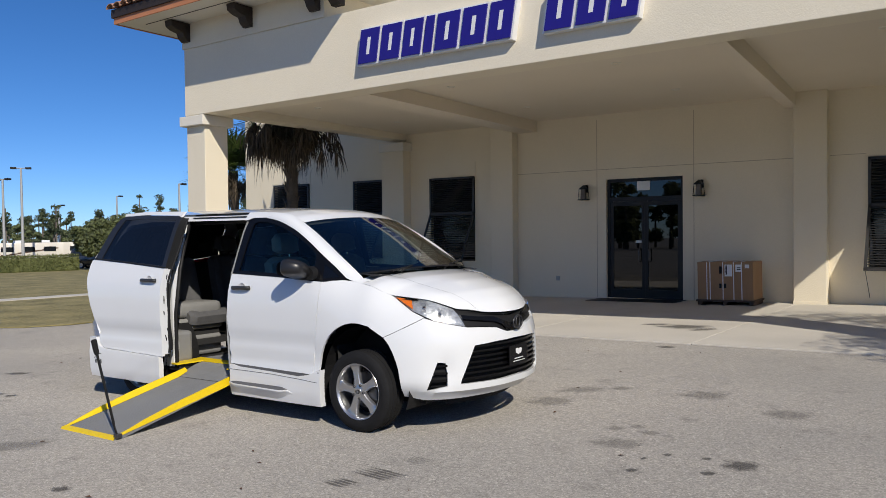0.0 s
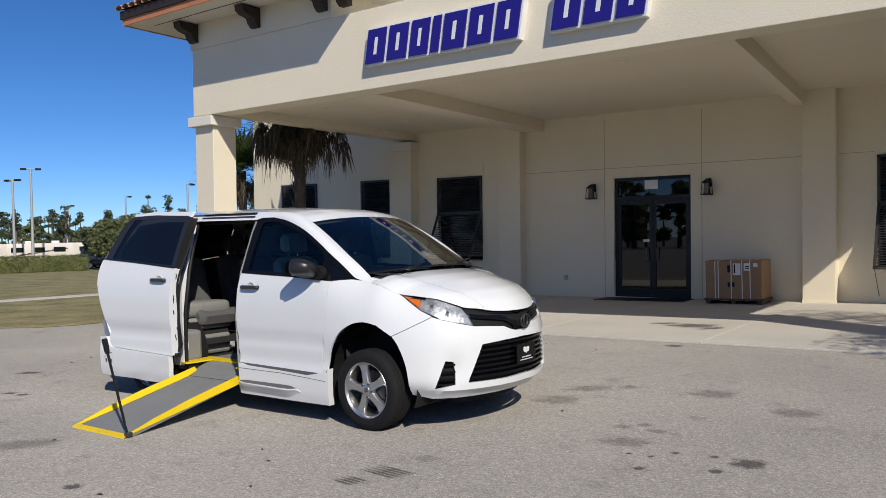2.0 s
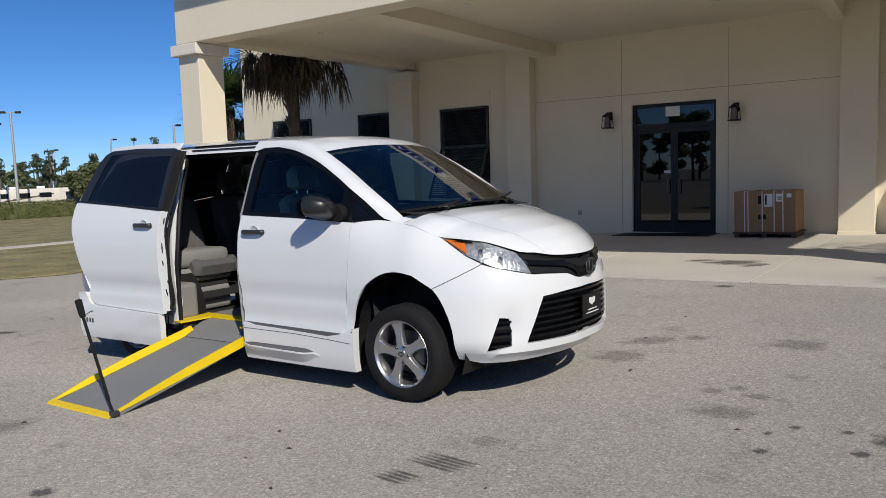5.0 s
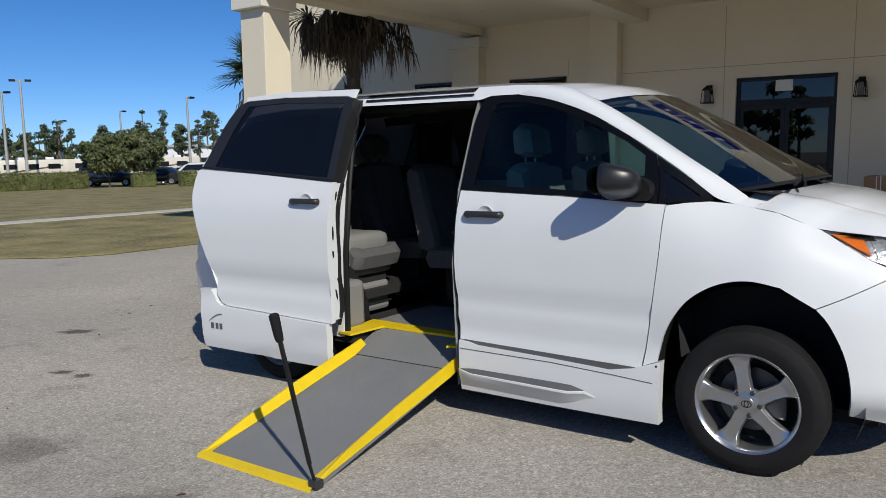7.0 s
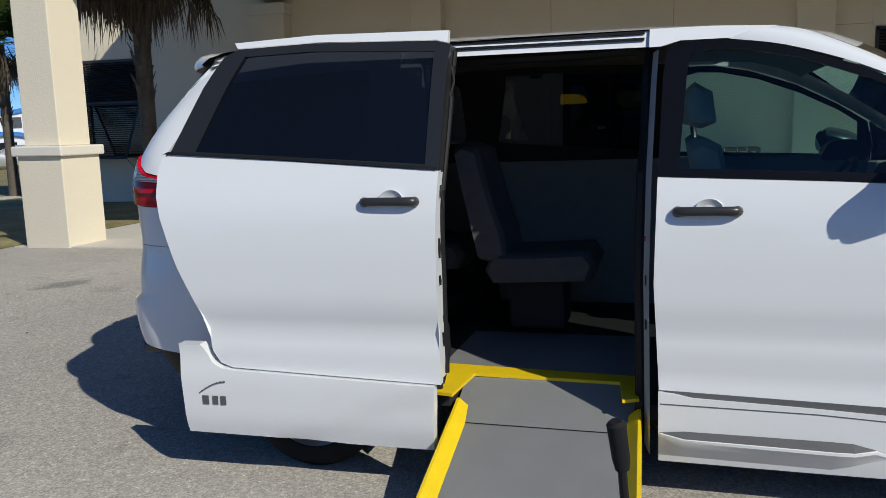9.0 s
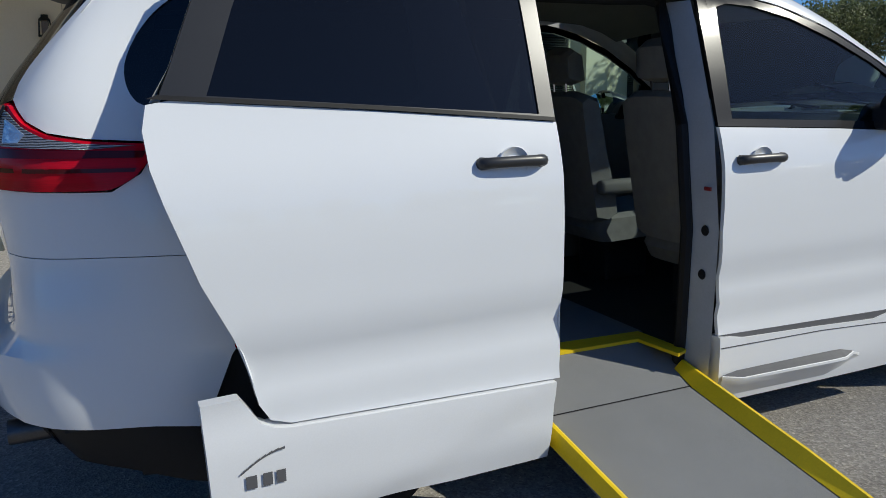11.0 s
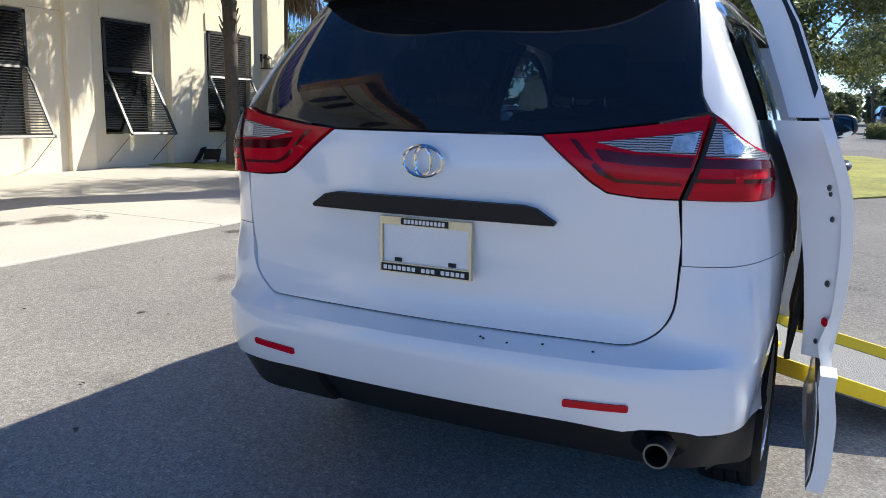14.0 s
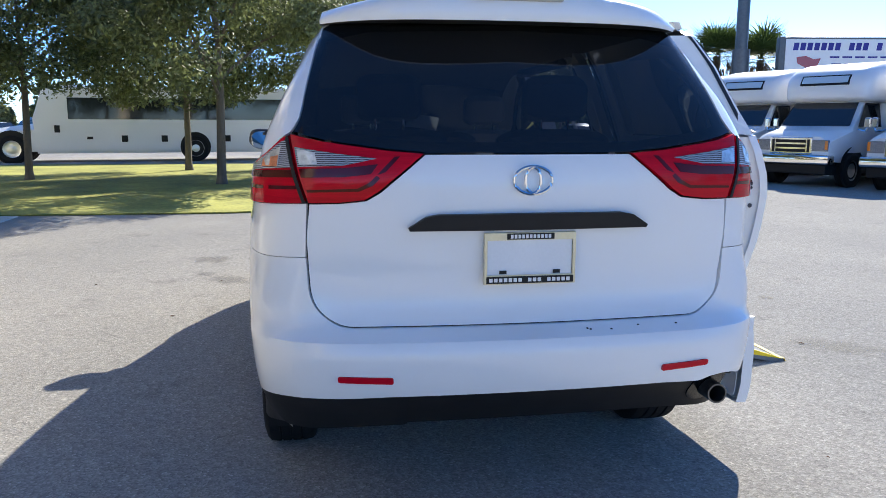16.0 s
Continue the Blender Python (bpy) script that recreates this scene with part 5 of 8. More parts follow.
# ---- inside ----
cabin = part("cabin_floor", boxes((-2.75, -0.55, -0.68, 0.93, 0.32, 0.382), (-2.75, -2.44, -0.93, -0.68, 0.32, 0.382), (-1.60, -0.55, -0.93, -0.68, 0.32, 0.382), (-3.95, -2.75, -0.90, 0.90, 0.50, 0.56)), M_TRIM, van, "dark grey cabin floor")
part("ramp_floor", boxes((-2.58, -1.62, -0.60, 0.1, 0.382, 0.387)), M_RAMP, van, "grey grip floor")
rows = []
for x in np.linspace(-3.75, -0.45, 24):
    rows.append([Vector((x, skin(s_at_x(x), z, 0.07)[1], z)) for z in (0.3, 0.6, 0.9, 1.2, 1.30)])
part("side_lining", grid_mesh(rows), M_LINING, van, "pale grey door lining", smooth=60)
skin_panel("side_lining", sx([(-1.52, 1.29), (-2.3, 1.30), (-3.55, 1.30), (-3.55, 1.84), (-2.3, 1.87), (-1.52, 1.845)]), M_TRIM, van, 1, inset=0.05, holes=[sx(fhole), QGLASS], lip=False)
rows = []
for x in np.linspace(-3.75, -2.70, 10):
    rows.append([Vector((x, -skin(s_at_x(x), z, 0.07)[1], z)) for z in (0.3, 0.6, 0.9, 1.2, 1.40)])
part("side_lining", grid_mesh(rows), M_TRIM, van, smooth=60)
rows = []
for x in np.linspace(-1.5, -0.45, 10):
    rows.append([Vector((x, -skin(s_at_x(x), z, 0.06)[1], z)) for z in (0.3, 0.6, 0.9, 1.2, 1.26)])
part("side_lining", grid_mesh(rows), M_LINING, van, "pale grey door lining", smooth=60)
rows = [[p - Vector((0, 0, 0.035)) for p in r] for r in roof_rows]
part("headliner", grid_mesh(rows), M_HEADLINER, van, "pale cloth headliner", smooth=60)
part("tailgate_lining", grid_mesh([[Vector((skin(abs(s), z, 0.06)[0], math.copysign(skin(abs(s), z, 0.06)[1], s), z)) for z in (0.5, 0.8, 1.1, 1.37)] for s in np.linspace(-0.8, 0.8, 15)]), M_TRIM, van)
rows = [[Vector((x, y, z)) for y in np.linspace(-0.80, 0.80, 9)] for x, z in [(0.06, 1.285), (-0.05, 1.30), (-0.25, 1.29), (-0.42, 1.24), (-0.48, 1.10), (-0.40, 0.9), (-0.35, 0.36)]]
dash = part("dashboard", grid_mesh(rows), M_TRIM, van, "dark dashboard", smooth=60)
part("centre_stack", boxes((-0.62, -0.40, -0.16, 0.16, 0.75, 1.2), bevel=0.03), M_TRIM, dash)
bm = bmesh.new()
tube(bm, [Vector((-0.72, 0.40, 1.12)) + Vector((0.10 * math.sin(a) * 1.0, 0.19 * math.cos(a), 0.17 * math.sin(a))) for a in np.linspace(0, 2 * math.pi, 25)], 0.016, 8, cap=False)
tube(bm, [(-0.72, 0.40, 1.12), (-0.45, 0.40, 1.05)], 0.03, 8)
tube(bm, [(-0.72, 0.22, 1.12), (-0.71, 0.40, 1.115), (-0.72, 0.58, 1.12)], 0.02, 6)
part("steering_wheel", bm, M_TRIM, van, "dark steering wheel", smooth=True)
part("papers", boxes((-0.12, 0.02, -0.30, -0.05, 1.312, 1.318)), M_PURE_W, dash, "white paper on the dashboard")


def seat(x, y, z, w=0.52, back=0.68, label="grey cloth car seat", mat=None, headrest=True):
    """A car seat: cushion, reclined back with side bolsters, headrest on posts, base."""
    mat = mat or M_SEAT
    st = empty("seat", None, label)
    st.parent = van
    st.location = (x, y, z)

    def pad(name, prof, half, grow):
        rows = []
        for v in np.linspace(-1, 1, 13):
            k = 1 - grow * abs(v) ** 6
            bol = 0.025 * math.exp(-((abs(v) - 0.8) / 0.15) ** 2)
            c = Vector((sum(p[0] for p in prof) / len(prof), 0, sum(p[1] for p in prof) / len(prof)))
            rows.append([Vector((c.x + (px - c.x) * k + bol * nx, v * half, c.z + (pz - c.z) * k + bol * nz)) for px, pz, nx, nz in prof + [prof[0]]])
        bm = grid_mesh(rows)
        for r in (rows[0], rows[-1]):
            bm.faces.new([bm.verts.new(p) for p in r[:-1]])
        bmesh.ops.remove_doubles(bm, verts=bm.verts, dist=0.0005)
        return part(name, bm, mat, st, smooth=50)

    pad("cushion", [(0.30, 0.42, 0, 1), (0.34, 0.37, 0.5, 0), (0.31, 0.28, 0, 0), (-0.22, 0.26, 0, 0), (-0.26, 0.33, 0, 0), (-0.22, 0.40, 0, 1), (0.05, 0.405, 0, 1)], w / 2, 0.12)
    b = back
    pad("backrest", [(-0.14, 0.40, 1, 0), (-0.19, 0.36, 0, 0), (-0.28, 0.38, 0, 0), (-0.36, 0.4 + b * 0.6, 0, 0), (-0.40, 0.38 + b, 0, 0), (-0.36, 0.41 + b, 0, 0), (-0.29, 0.38 + b, 1, 0), (-0.22, 0.4 + b * 0.5, 1, 0), (-0.16, 0.4 + b * 0.2, 1, 0)], w / 2 * 0.96, 0.10)
    if headrest:
        pad("headrest", [(-0.30, 0.46 + b, 1, 0), (-0.34, 0.44 + b, 0, 0), (-0.41, 0.46 + b, 0, 0), (-0.42, 0.60 + b, 0, 0), (-0.37, 0.64 + b, 0, 0), (-0.32, 0.60 + b, 1, 0)], 0.135, 0.25)
        for yy in (-0.06, 0.06):
            bm = bmesh.new()
            tube(bm, [(-0.36, yy, 0.36 + b), (-0.37, yy, 0.48 + b)], 0.007, 6)
            part("headrest_post", bm, M_CHROME, st)
    part("seat_base", boxes((-0.14, 0.16, -w / 2 + 0.12, w / 2 - 0.12, 0.0, 0.27), bevel=0.02), M_TRIM, st)
    return st


seat(-1.05, -0.42, 0.36, label="grey cloth front passenger seat")
seat(-1.05, 0.42, 0.36, label="grey cloth driver seat")
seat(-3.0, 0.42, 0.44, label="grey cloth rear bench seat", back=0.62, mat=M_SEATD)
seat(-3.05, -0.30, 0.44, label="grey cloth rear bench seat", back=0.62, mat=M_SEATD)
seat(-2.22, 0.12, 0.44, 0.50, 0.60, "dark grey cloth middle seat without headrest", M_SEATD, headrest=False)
fold = empty("folded_seat", None, "grey folded side seat with dark gap")
fold.parent = van
part("side_panel", boxes((-2.75, -2.53, -0.90, -0.69, 0.382, 0.70), bevel=0.035), M_SEATL, fold)
part("cushion", boxes((-3.20, -2.80, -0.68, -0.09, 0.80, 0.965), bevel=0.05), M_SEATL, fold, smooth=60)
part("cushion", boxes((-3.20, -2.785, -0.68, -0.085, 0.665, 0.795), bevel=0.035), M_SEATL, fold, smooth=60)
part("console", boxes((-3.18, -2.81, -0.66, -0.10, 0.382, 0.605), bevel=0.03), M_SEATL, fold)
part("seat_gap", boxes((-3.16, -2.83, -0.64, -0.12, 0.60, 0.67)), M_TRIM, fold)
part("trim_strip", boxes((-2.81, -2.80, -0.66, -0.10, 0.44, 0.452)), M_STEEL, fold)
part("armrest", boxes((-1.35, -0.98, 0.10, 0.17, 0.90, 0.98), bevel=0.025), M_SEATL, van, "pale grey armrest", smooth=60)

# ---- ramp ----
def ramp_point(x, a, lift=0.0):
    """a: 0 at the cabin floor, 1 at the ground."""
    y = interp(a, [(0.0, -0.695), (0.2, -0.99), (1.0, -2.19), (1.1, -2.34)])
    z = interp(a, [(0.0, 0.382), (0.2, 0.272), (1.0, 0.012)])
    return Vector((x - 0.055 * (1 - a), y, z + lift))


bm = grid_mesh([[ramp_point(x, a) for x in (-2.37, -2.2, -1.8, -1.58)] for a in (0.0, 0.2, 0.5, 1.0)])
ramp = part("ramp", thicken(bm, -0.03), M_RAMP, van, "grey grip ramp with yellow edges, folded out")
for x, out in ((-2.37, -1), (-1.58, 1)):
    rows = []
    for a, h, w in ((0.13, 0.035, 0.05), (0.21, 0.05, 0.06), (0.55, 0.05, 0.06), (0.80, 0.035, 0.055), (0.99, 0.004, 0.045)):
        rows.append([ramp_point(x - out * w, a, 0.003), ramp_point(x - out * 0.012, a, h), ramp_point(x, a, h), ramp_point(x + out * 0.004, a, -0.035 * (1 - a))])
    part("ramp_edge", grid_mesh(rows), M_YELLOW, ramp, "yellow ramp edge")
rows = [[ramp_point(x, a, 0.005) for a in (0.972, 1.0)] + [ramp_point(x, 1.005, -0.012)] for x in (-2.38, -1.57)]
part("ramp_lip", grid_mesh(rows), M_YELLOW, ramp, "yellow ramp lip")
part("hinge_line", grid_mesh([[ramp_point(x, a, 0.002) for a in (0.1985, 0.2025)] for x in (-2.37, -1.58)]), M_DARK, ramp)
bm = bmesh.new()
prism(bm, [(-2.585, -0.555), (-1.655, -0.615), (-1.635, -0.905), (-1.70, -0.935), (-1.725, -0.705), (-2.385, -0.69), (-2.41, -0.985), (-2.53, -0.962)], 0.383, 0.397)
part("threshold", bm, M_YELLOW, van, "yellow floor threshold")
pole = bmesh.new()
tube(pole, [(-1.571, -2.157, 0.02), (-1.582, -2.185, 0.14)], 0.008, 8)
tube(pole, [(-1.580, -2.182, 0.13), (-1.611, -2.297, 0.73)], 0.011, 8)
pl2 = part("release_pole", pole, M_DARK, ramp, "black ramp release pole", smooth=True)
bm = bmesh.new()
tube(bm, [(-1.610, -2.295, 0.715), (-1.612, -2.300, 0.74), (-1.622, -2.312, 0.83), (-1.623, -2.313, 0.838)], [0.017, 0.021, 0.023, 0.015], 12)
part("grip", bm, M_RUBBER, pl2, "ribbed black grip", smooth=True)
part("pole_foot", boxes((-1.60, -1.545, -2.18, -2.13, 0.012, 0.05), bevel=0.006), M_STEEL, pl2)


# ---- wheels ----
def wheel(x, y, side):
    """A tyre with tread grooves on a five-spoke alloy rim."""
    w = empty("wheel", None, "five-spoke alloy wheel with black tyre")
    w.parent = van
    w.matrix_local = pose(x, y, 0.338, 90 * -side, 0, 0)
    bm = bmesh.new()
    prof = [(0.222, -0.095), (0.24, -0.112), (0.29, -0.120), (0.33, -0.108), (0.346, -0.094), (0.352, -0.06), (0.352, -0.052), (0.344, -0.050), (0.344, -0.042), (0.352, -0.04), (0.352, -0.005), (0.344, -0.004), (0.344, 0.004), (0.352, 0.005),
            (0.352, 0.04), (0.344, 0.042), (0.344, 0.05), (0.352, 0.052), (0.352, 0.06), (0.346, 0.094), (0.330, 0.108), (0.30, 0.117), (0.29, 0.120), (0.24, 0.112), (0.222, 0.095)]
    lathe(bm, [(0.222 + (r - 0.222) * 0.892, h) for r, h in prof], 72)
    part("tyre", bm, M_RUBBER, w, "black tyre", smooth=30)
    bm = bmesh.new()
    lathe(bm, [(0.222, 0.10), (0.236, 0.108), (0.233, 0.112), (0.222, 0.104), (0.214, 0.085), (0.210, 0.0), (0.205, -0.06)], 64)
    rim = part("rim", bm, M_ALLOY, w, "silver alloy rim", smooth=35)
    # added dark disc: the shade behind the spokes is put into its colour
    bm = bmesh.new()
    lathe(bm, [(0.204, -0.058), (0.204, -0.05), (0.0, -0.05)], 40)
    part("rim_back", bm, M_DARK, rim)
    for k in range(5):
        a = 2 * math.pi * k / 5 + math.pi / 2 + 0.19
        bm = bmesh.new()
        secs = [(0.03, 0.040, 0.094), (0.065, 0.034, 0.097), (0.12, 0.030, 0.093), (0.17, 0.036, 0.088), (0.205, 0.052, 0.088), (0.222, 0.062, 0.094)]
        rows = []
        for r, h, z in secs:
            rows.append([Vector((r, -h, z - 0.035)), Vector((r, -h, z - 0.008)), Vector((r, -h * 0.82, z)), Vector((r, 0, z - 0.004)), Vector((r, h * 0.82, z)), Vector((r, h, z - 0.008)), Vector((r, h, z - 0.035))])
        bm = grid_mesh(rows)
        bmesh.ops.rotate(bm, verts=bm.verts, cent=(0, 0, 0), matrix=Matrix.Rotation(a, 3, "Z"))
        part("spoke", bm, M_ALLOY, rim, smooth=50)
        bm = bmesh.new()
        b = a + math.pi / 5
        lathe(bm, [(0.012, 0.075), (0.012, 0.10), (0.009, 0.106), (0.0, 0.106)], 6, Matrix.Translation((0.057 * math.cos(b), 0.057 * math.sin(b), 0)))
        part("wheel_nut", bm, M_STEEL, rim)
    bm = bmesh.new()
    lathe(bm, [(0.075, 0.07), (0.075, 0.088), (0.05, 0.094), (0.032, 0.098), (0.03, 0.104), (0.0, 0.105)], 28)
    part("hub_cap", bm, M_ALLOY, rim, smooth=35)
    bm = bmesh.new()
    for rx, ry, oy in ((0.022, 0.015, 0), (0.009, 0.0145, 0)):
        tube(bm, [(rx * math.cos(t), ry * math.sin(t) + oy, 0.106) for t in np.linspace(0, 2 * math.pi, 17)], 0.002, 5, cap=False)
    part("hub_badge", bm, M_DARK, rim)
    bm = bmesh.new()
    lathe(bm, [(0.0, -0.02), (0.15, -0.02), (0.15, 0.0), (0.0, 0.0)], 40)
    part("brake_disc", bm, M_STEEL, w)
    bm = boxes((0.05, 0.16, -0.07, 0.07, -0.03, 0.05), bevel=0.012)
    part("brake_caliper", bm, M_STEEL, w)


for wx in (0.0, -3.09):
    for sd in (-1, 1):
        wheel(wx - 0.003, sd * (0.862 if wx > -1 else 0.872), sd)
        bm = bmesh.new()
        rows = [[Vector((wx + r * math.cos(a), sd * y, 0.40 + r * math.sin(a))) for y in (0.55, 0.875 if wx > -1 else 0.96)] for a in np.linspace(-0.4, math.pi + 0.4, 20) for r in (0.47,)]
        part("wheel_liner", grid_mesh(rows), M_DARK, van)
        rows = [[Vector((wx + r * math.cos(a), sd * 0.56, 0.40 + r * math.sin(a))) for r in (0.02, 0.47)] for a in np.linspace(-0.28, math.pi + 0.28, 20)]
        part("wheel_liner", grid_mesh(rows), M_DARK, van)
# the two outer boxes are added to stop sun leaking past the skirts
part("underbody", boxes((-3.55, 0.50, -0.70, 0.70, 0.24, 0.30), (-2.55, -0.5, -0.69, 0.69, 0.20, 0.34), (-1.54, -0.44, -0.955, -0.69, 0.19, 0.315), (-2.5, -0.44, 0.69, 0.955, 0.19, 0.315)), M_DARK, van, "dark underbody with added light-blocking side boxes")


# ---- ground ----
def sheet(name, poly, z, mat, label, thick=0.0, category="", cell=0.0):
    bm = bmesh.new()
    prism(bm, poly, z - max(thick, 0.02), z)
    return part(name, bm, mat, None, label, kind="structure", category=category)


bm = bmesh.new()
bm.faces.new([bm.verts.new(p) for p in ((-900, -900, 0), (900, -900, 0), (900, 900, 0), (-900, 900, 0))])
part("ground", bm, M_ASPHALT, None, "grey worn asphalt ground with oil stains", kind="structure")

FASCIA_Y, WALL_Y = 11.1, 18.7
slab = tagged(empty("pavement"), "pale concrete apron under the canopy, cut into slabs", kind="structure")
xs = [-15.6, -12.6, -9.6, -6.6, -3.6, -0.6, 2.1]
for i in range(6):
    for j, (y0, y1) in enumerate(((11.15, 14.95), (14.96, WALL_Y - 0.01))):
        bm = boxes((xs[i] + 0.006, xs[i + 1] - 0.006, y0, y1, -0.05, 0.02), bevel=0.006)
        part("slab", bm, M_CONCRETE, slab)
for x in xs[1:-1]:
    part("joint_filler", boxes((x - 0.007, x + 0.007, 11.16, WALL_Y - 0.01, -0.03, 0.013)), M_DARK, slab)
sheet("lawn_west", [(-15.7, 60), (-15.7, 8.6), (-16.1, 7.9), (-17.2, 7.2), (-22, 5.0), (-90, -20), (-90, 60)], 0.03, M_GRASS, "dry mown lawn with brown patches")
sheet("path", [(-25.9, 60), (-25.9, 15), (-26.2, 11), (-28, 4), (-33, -4), (-32, -4.4), (-27, 3.6), (-25.1, 11), (-24.9, 15), (-24.9, 60)], 0.045, M_CONCRETE, "pale concrete footpath across the lawn")
sheet("lawn_east", [(2.2, 40), (2.2, 12.2), (2.1, 8.0), (2.6, 5.5), (5, 3.6), (9, 2.6), (14, 2.4), (17.5, 4), (17.8, 16.5), (14.2, 20.5), (12.4, 20.8), (11.5, 40)], 0.03, M_GRASSG, "mown yellow-green lawn under the trees")

# ---- building ----
before_building = set(bpy.data.objects)


def wall_with_holes(name, x0, x1, z0, z1, y0, y1, holes, mat, label):
    """A wall along x cut by rectangular holes (xa, xb, za, zb)."""
    bm = bmesh.new()
    cx = sorted({x0, x1, *[h[0] for h in holes], *[h[1] for h in holes]})
    cz = sorted({z0, z1, *[h[2] for h in holes], *[h[3] for h in holes]})
    for xa, xb in zip(cx, cx[1:]):
        for zl, zh in zip(cz, cz[1:]):
            m = ((xa + xb) / 2, (zl + zh) / 2)
            solid = not any(h[0] < m[0] < h[1] and h[2] < m[1] < h[3] for h in holes)
            if solid:
                box(bm, xa, xb, y0, y1, zl, zh)
    bmesh.ops.remove_doubles(bm, verts=bm.verts, dist=0.0005)
    bm.verts.index_update()
    seen = {}
    for f in bm.faces[:]:
        seen.setdefault(tuple(sorted(v.index for v in f.verts)), []).append(f)
    bmesh.ops.delete(bm, geom=[f for fs in seen.values() if len(fs) > 1 for f in fs], context="FACES_ONLY")
    return part(name, bm, mat, None, label, kind="structure")


M_JOINT = material("shaded_joint", (0.50, 0.43, 0.33), 0.95, 0, 0.1)
DOOR = (-8.20, -6.22, 0.02, 3.05)
WINS = [(-20.55, -18.85, 0.95, 3.42), (-16.85, -15.55, 0.95, 3.40), (-13.80, -12.22, 0.90, 3.34), (-2.25, -0.65, 0.85, 3.24), (1.10, 2.38, 0.88, 3.30), (4.17, 5.72, 0.90, 3.34)]
wall = wall_with_holes("wall_north", -22.05, 6.9, -0.6, 7.5, WALL_Y, WALL_Y + 0.3, [DOOR] + WINS, M_STUCCO, "cream stucco front wall with scored joints")
part("panel_joint", boxes(*[(x - 0.008, x + 0.008, WALL_Y - 0.003, WALL_Y, 0.02, 4.6) for x in (-8.45, -5.95)], (-11.0, -3.7, WALL_Y - 0.003, WALL_Y, 3.30, 3.315), (-2.99, 0.14, WALL_Y - 0.003, WALL_Y, 3.31, 3.322)), M_JOINT, wall)
bm = boxes((-22.05, -21.75, WALL_Y + 0.3, 40, 0, 7.5), (6.6, 6.9, WALL_Y + 0.3, 40, 0, 7.5), (-22.05, 6.9, 39.7, 40, 0, 7.5))
part("wall_side", bm, M_STUCCO, None, "cream stucco side walls", kind="structure")
part("flat_roof", boxes((-22.25, 7.1, WALL_Y - 0.2, 40.2, 7.5, 7.8)), M_STUCCO_W, None, "pale roof slab with parapet", kind="structure")
part("room_dark", boxes((-21.7, 6.55, WALL_Y + 3.0, WALL_Y + 3.1, 0, 7.4)), M_STUCCO, None, "plain inner wall", kind="structure")
part("room_floor", boxes((-21.7, 6.55, WALL_Y + 0.3, WALL_Y + 3.0, 0.0, 0.02)), M_CONCRETE, None, "plain inner floor", kind="structure")
part("room_ceiling", boxes((-21.7, 6.55, WALL_Y + 0.3, WALL_Y + 3.0, 3.6, 3.7)), M_STUCCO_W, None, "plain inner ceiling", kind="structure")


def pilaster(x0, x1, depth, z1, label, cap=True):
    p = empty("pilaster", None, label, "pilaster")
    part("shaft", boxes((x0, x1, WALL_Y - depth, WALL_Y, -0.3, z1), bevel=0.012), M_STUCCO, p)
    part("plinth", boxes((x0 - 0.008, x1 + 0.008, WALL_Y - depth - 0.008, WALL_Y, -0.3, 0.14), bevel=0.004), M_STUCCO, p)
    if cap:
        part("capital", boxes((x0 - 0.06, x1 + 0.06, WALL_Y - depth - 0.06, WALL_Y, z1 - 0.22, z1 + 0.03), bevel=0.012), M_STUCCO_W, p)
    return p


CEIL_Z = 4.72
pilaster(-15.40, -14.55, 0.35, 4.42, "cream stucco pilaster with a pale cap")
pilaster(-11.5, -10.8, 0.30, 4.72, "cream stucco pilaster under a canopy beam", False)
pilaster(-3.67, -3.00, 0.30, 4.72, "cream stucco pilaster under a canopy beam", False)
pilaster(0.15, 0.75, 0.12, 6.0, "cream stucco pilaster by the shutters", False)
pilaster(2.78, 3.42, 0.22, 6.0, "cream stucco pilaster by the shutters", False)
pilaster(6.2, 6.9, 0.22, 6.0, "cream stucco pilaster at the building corner", False)


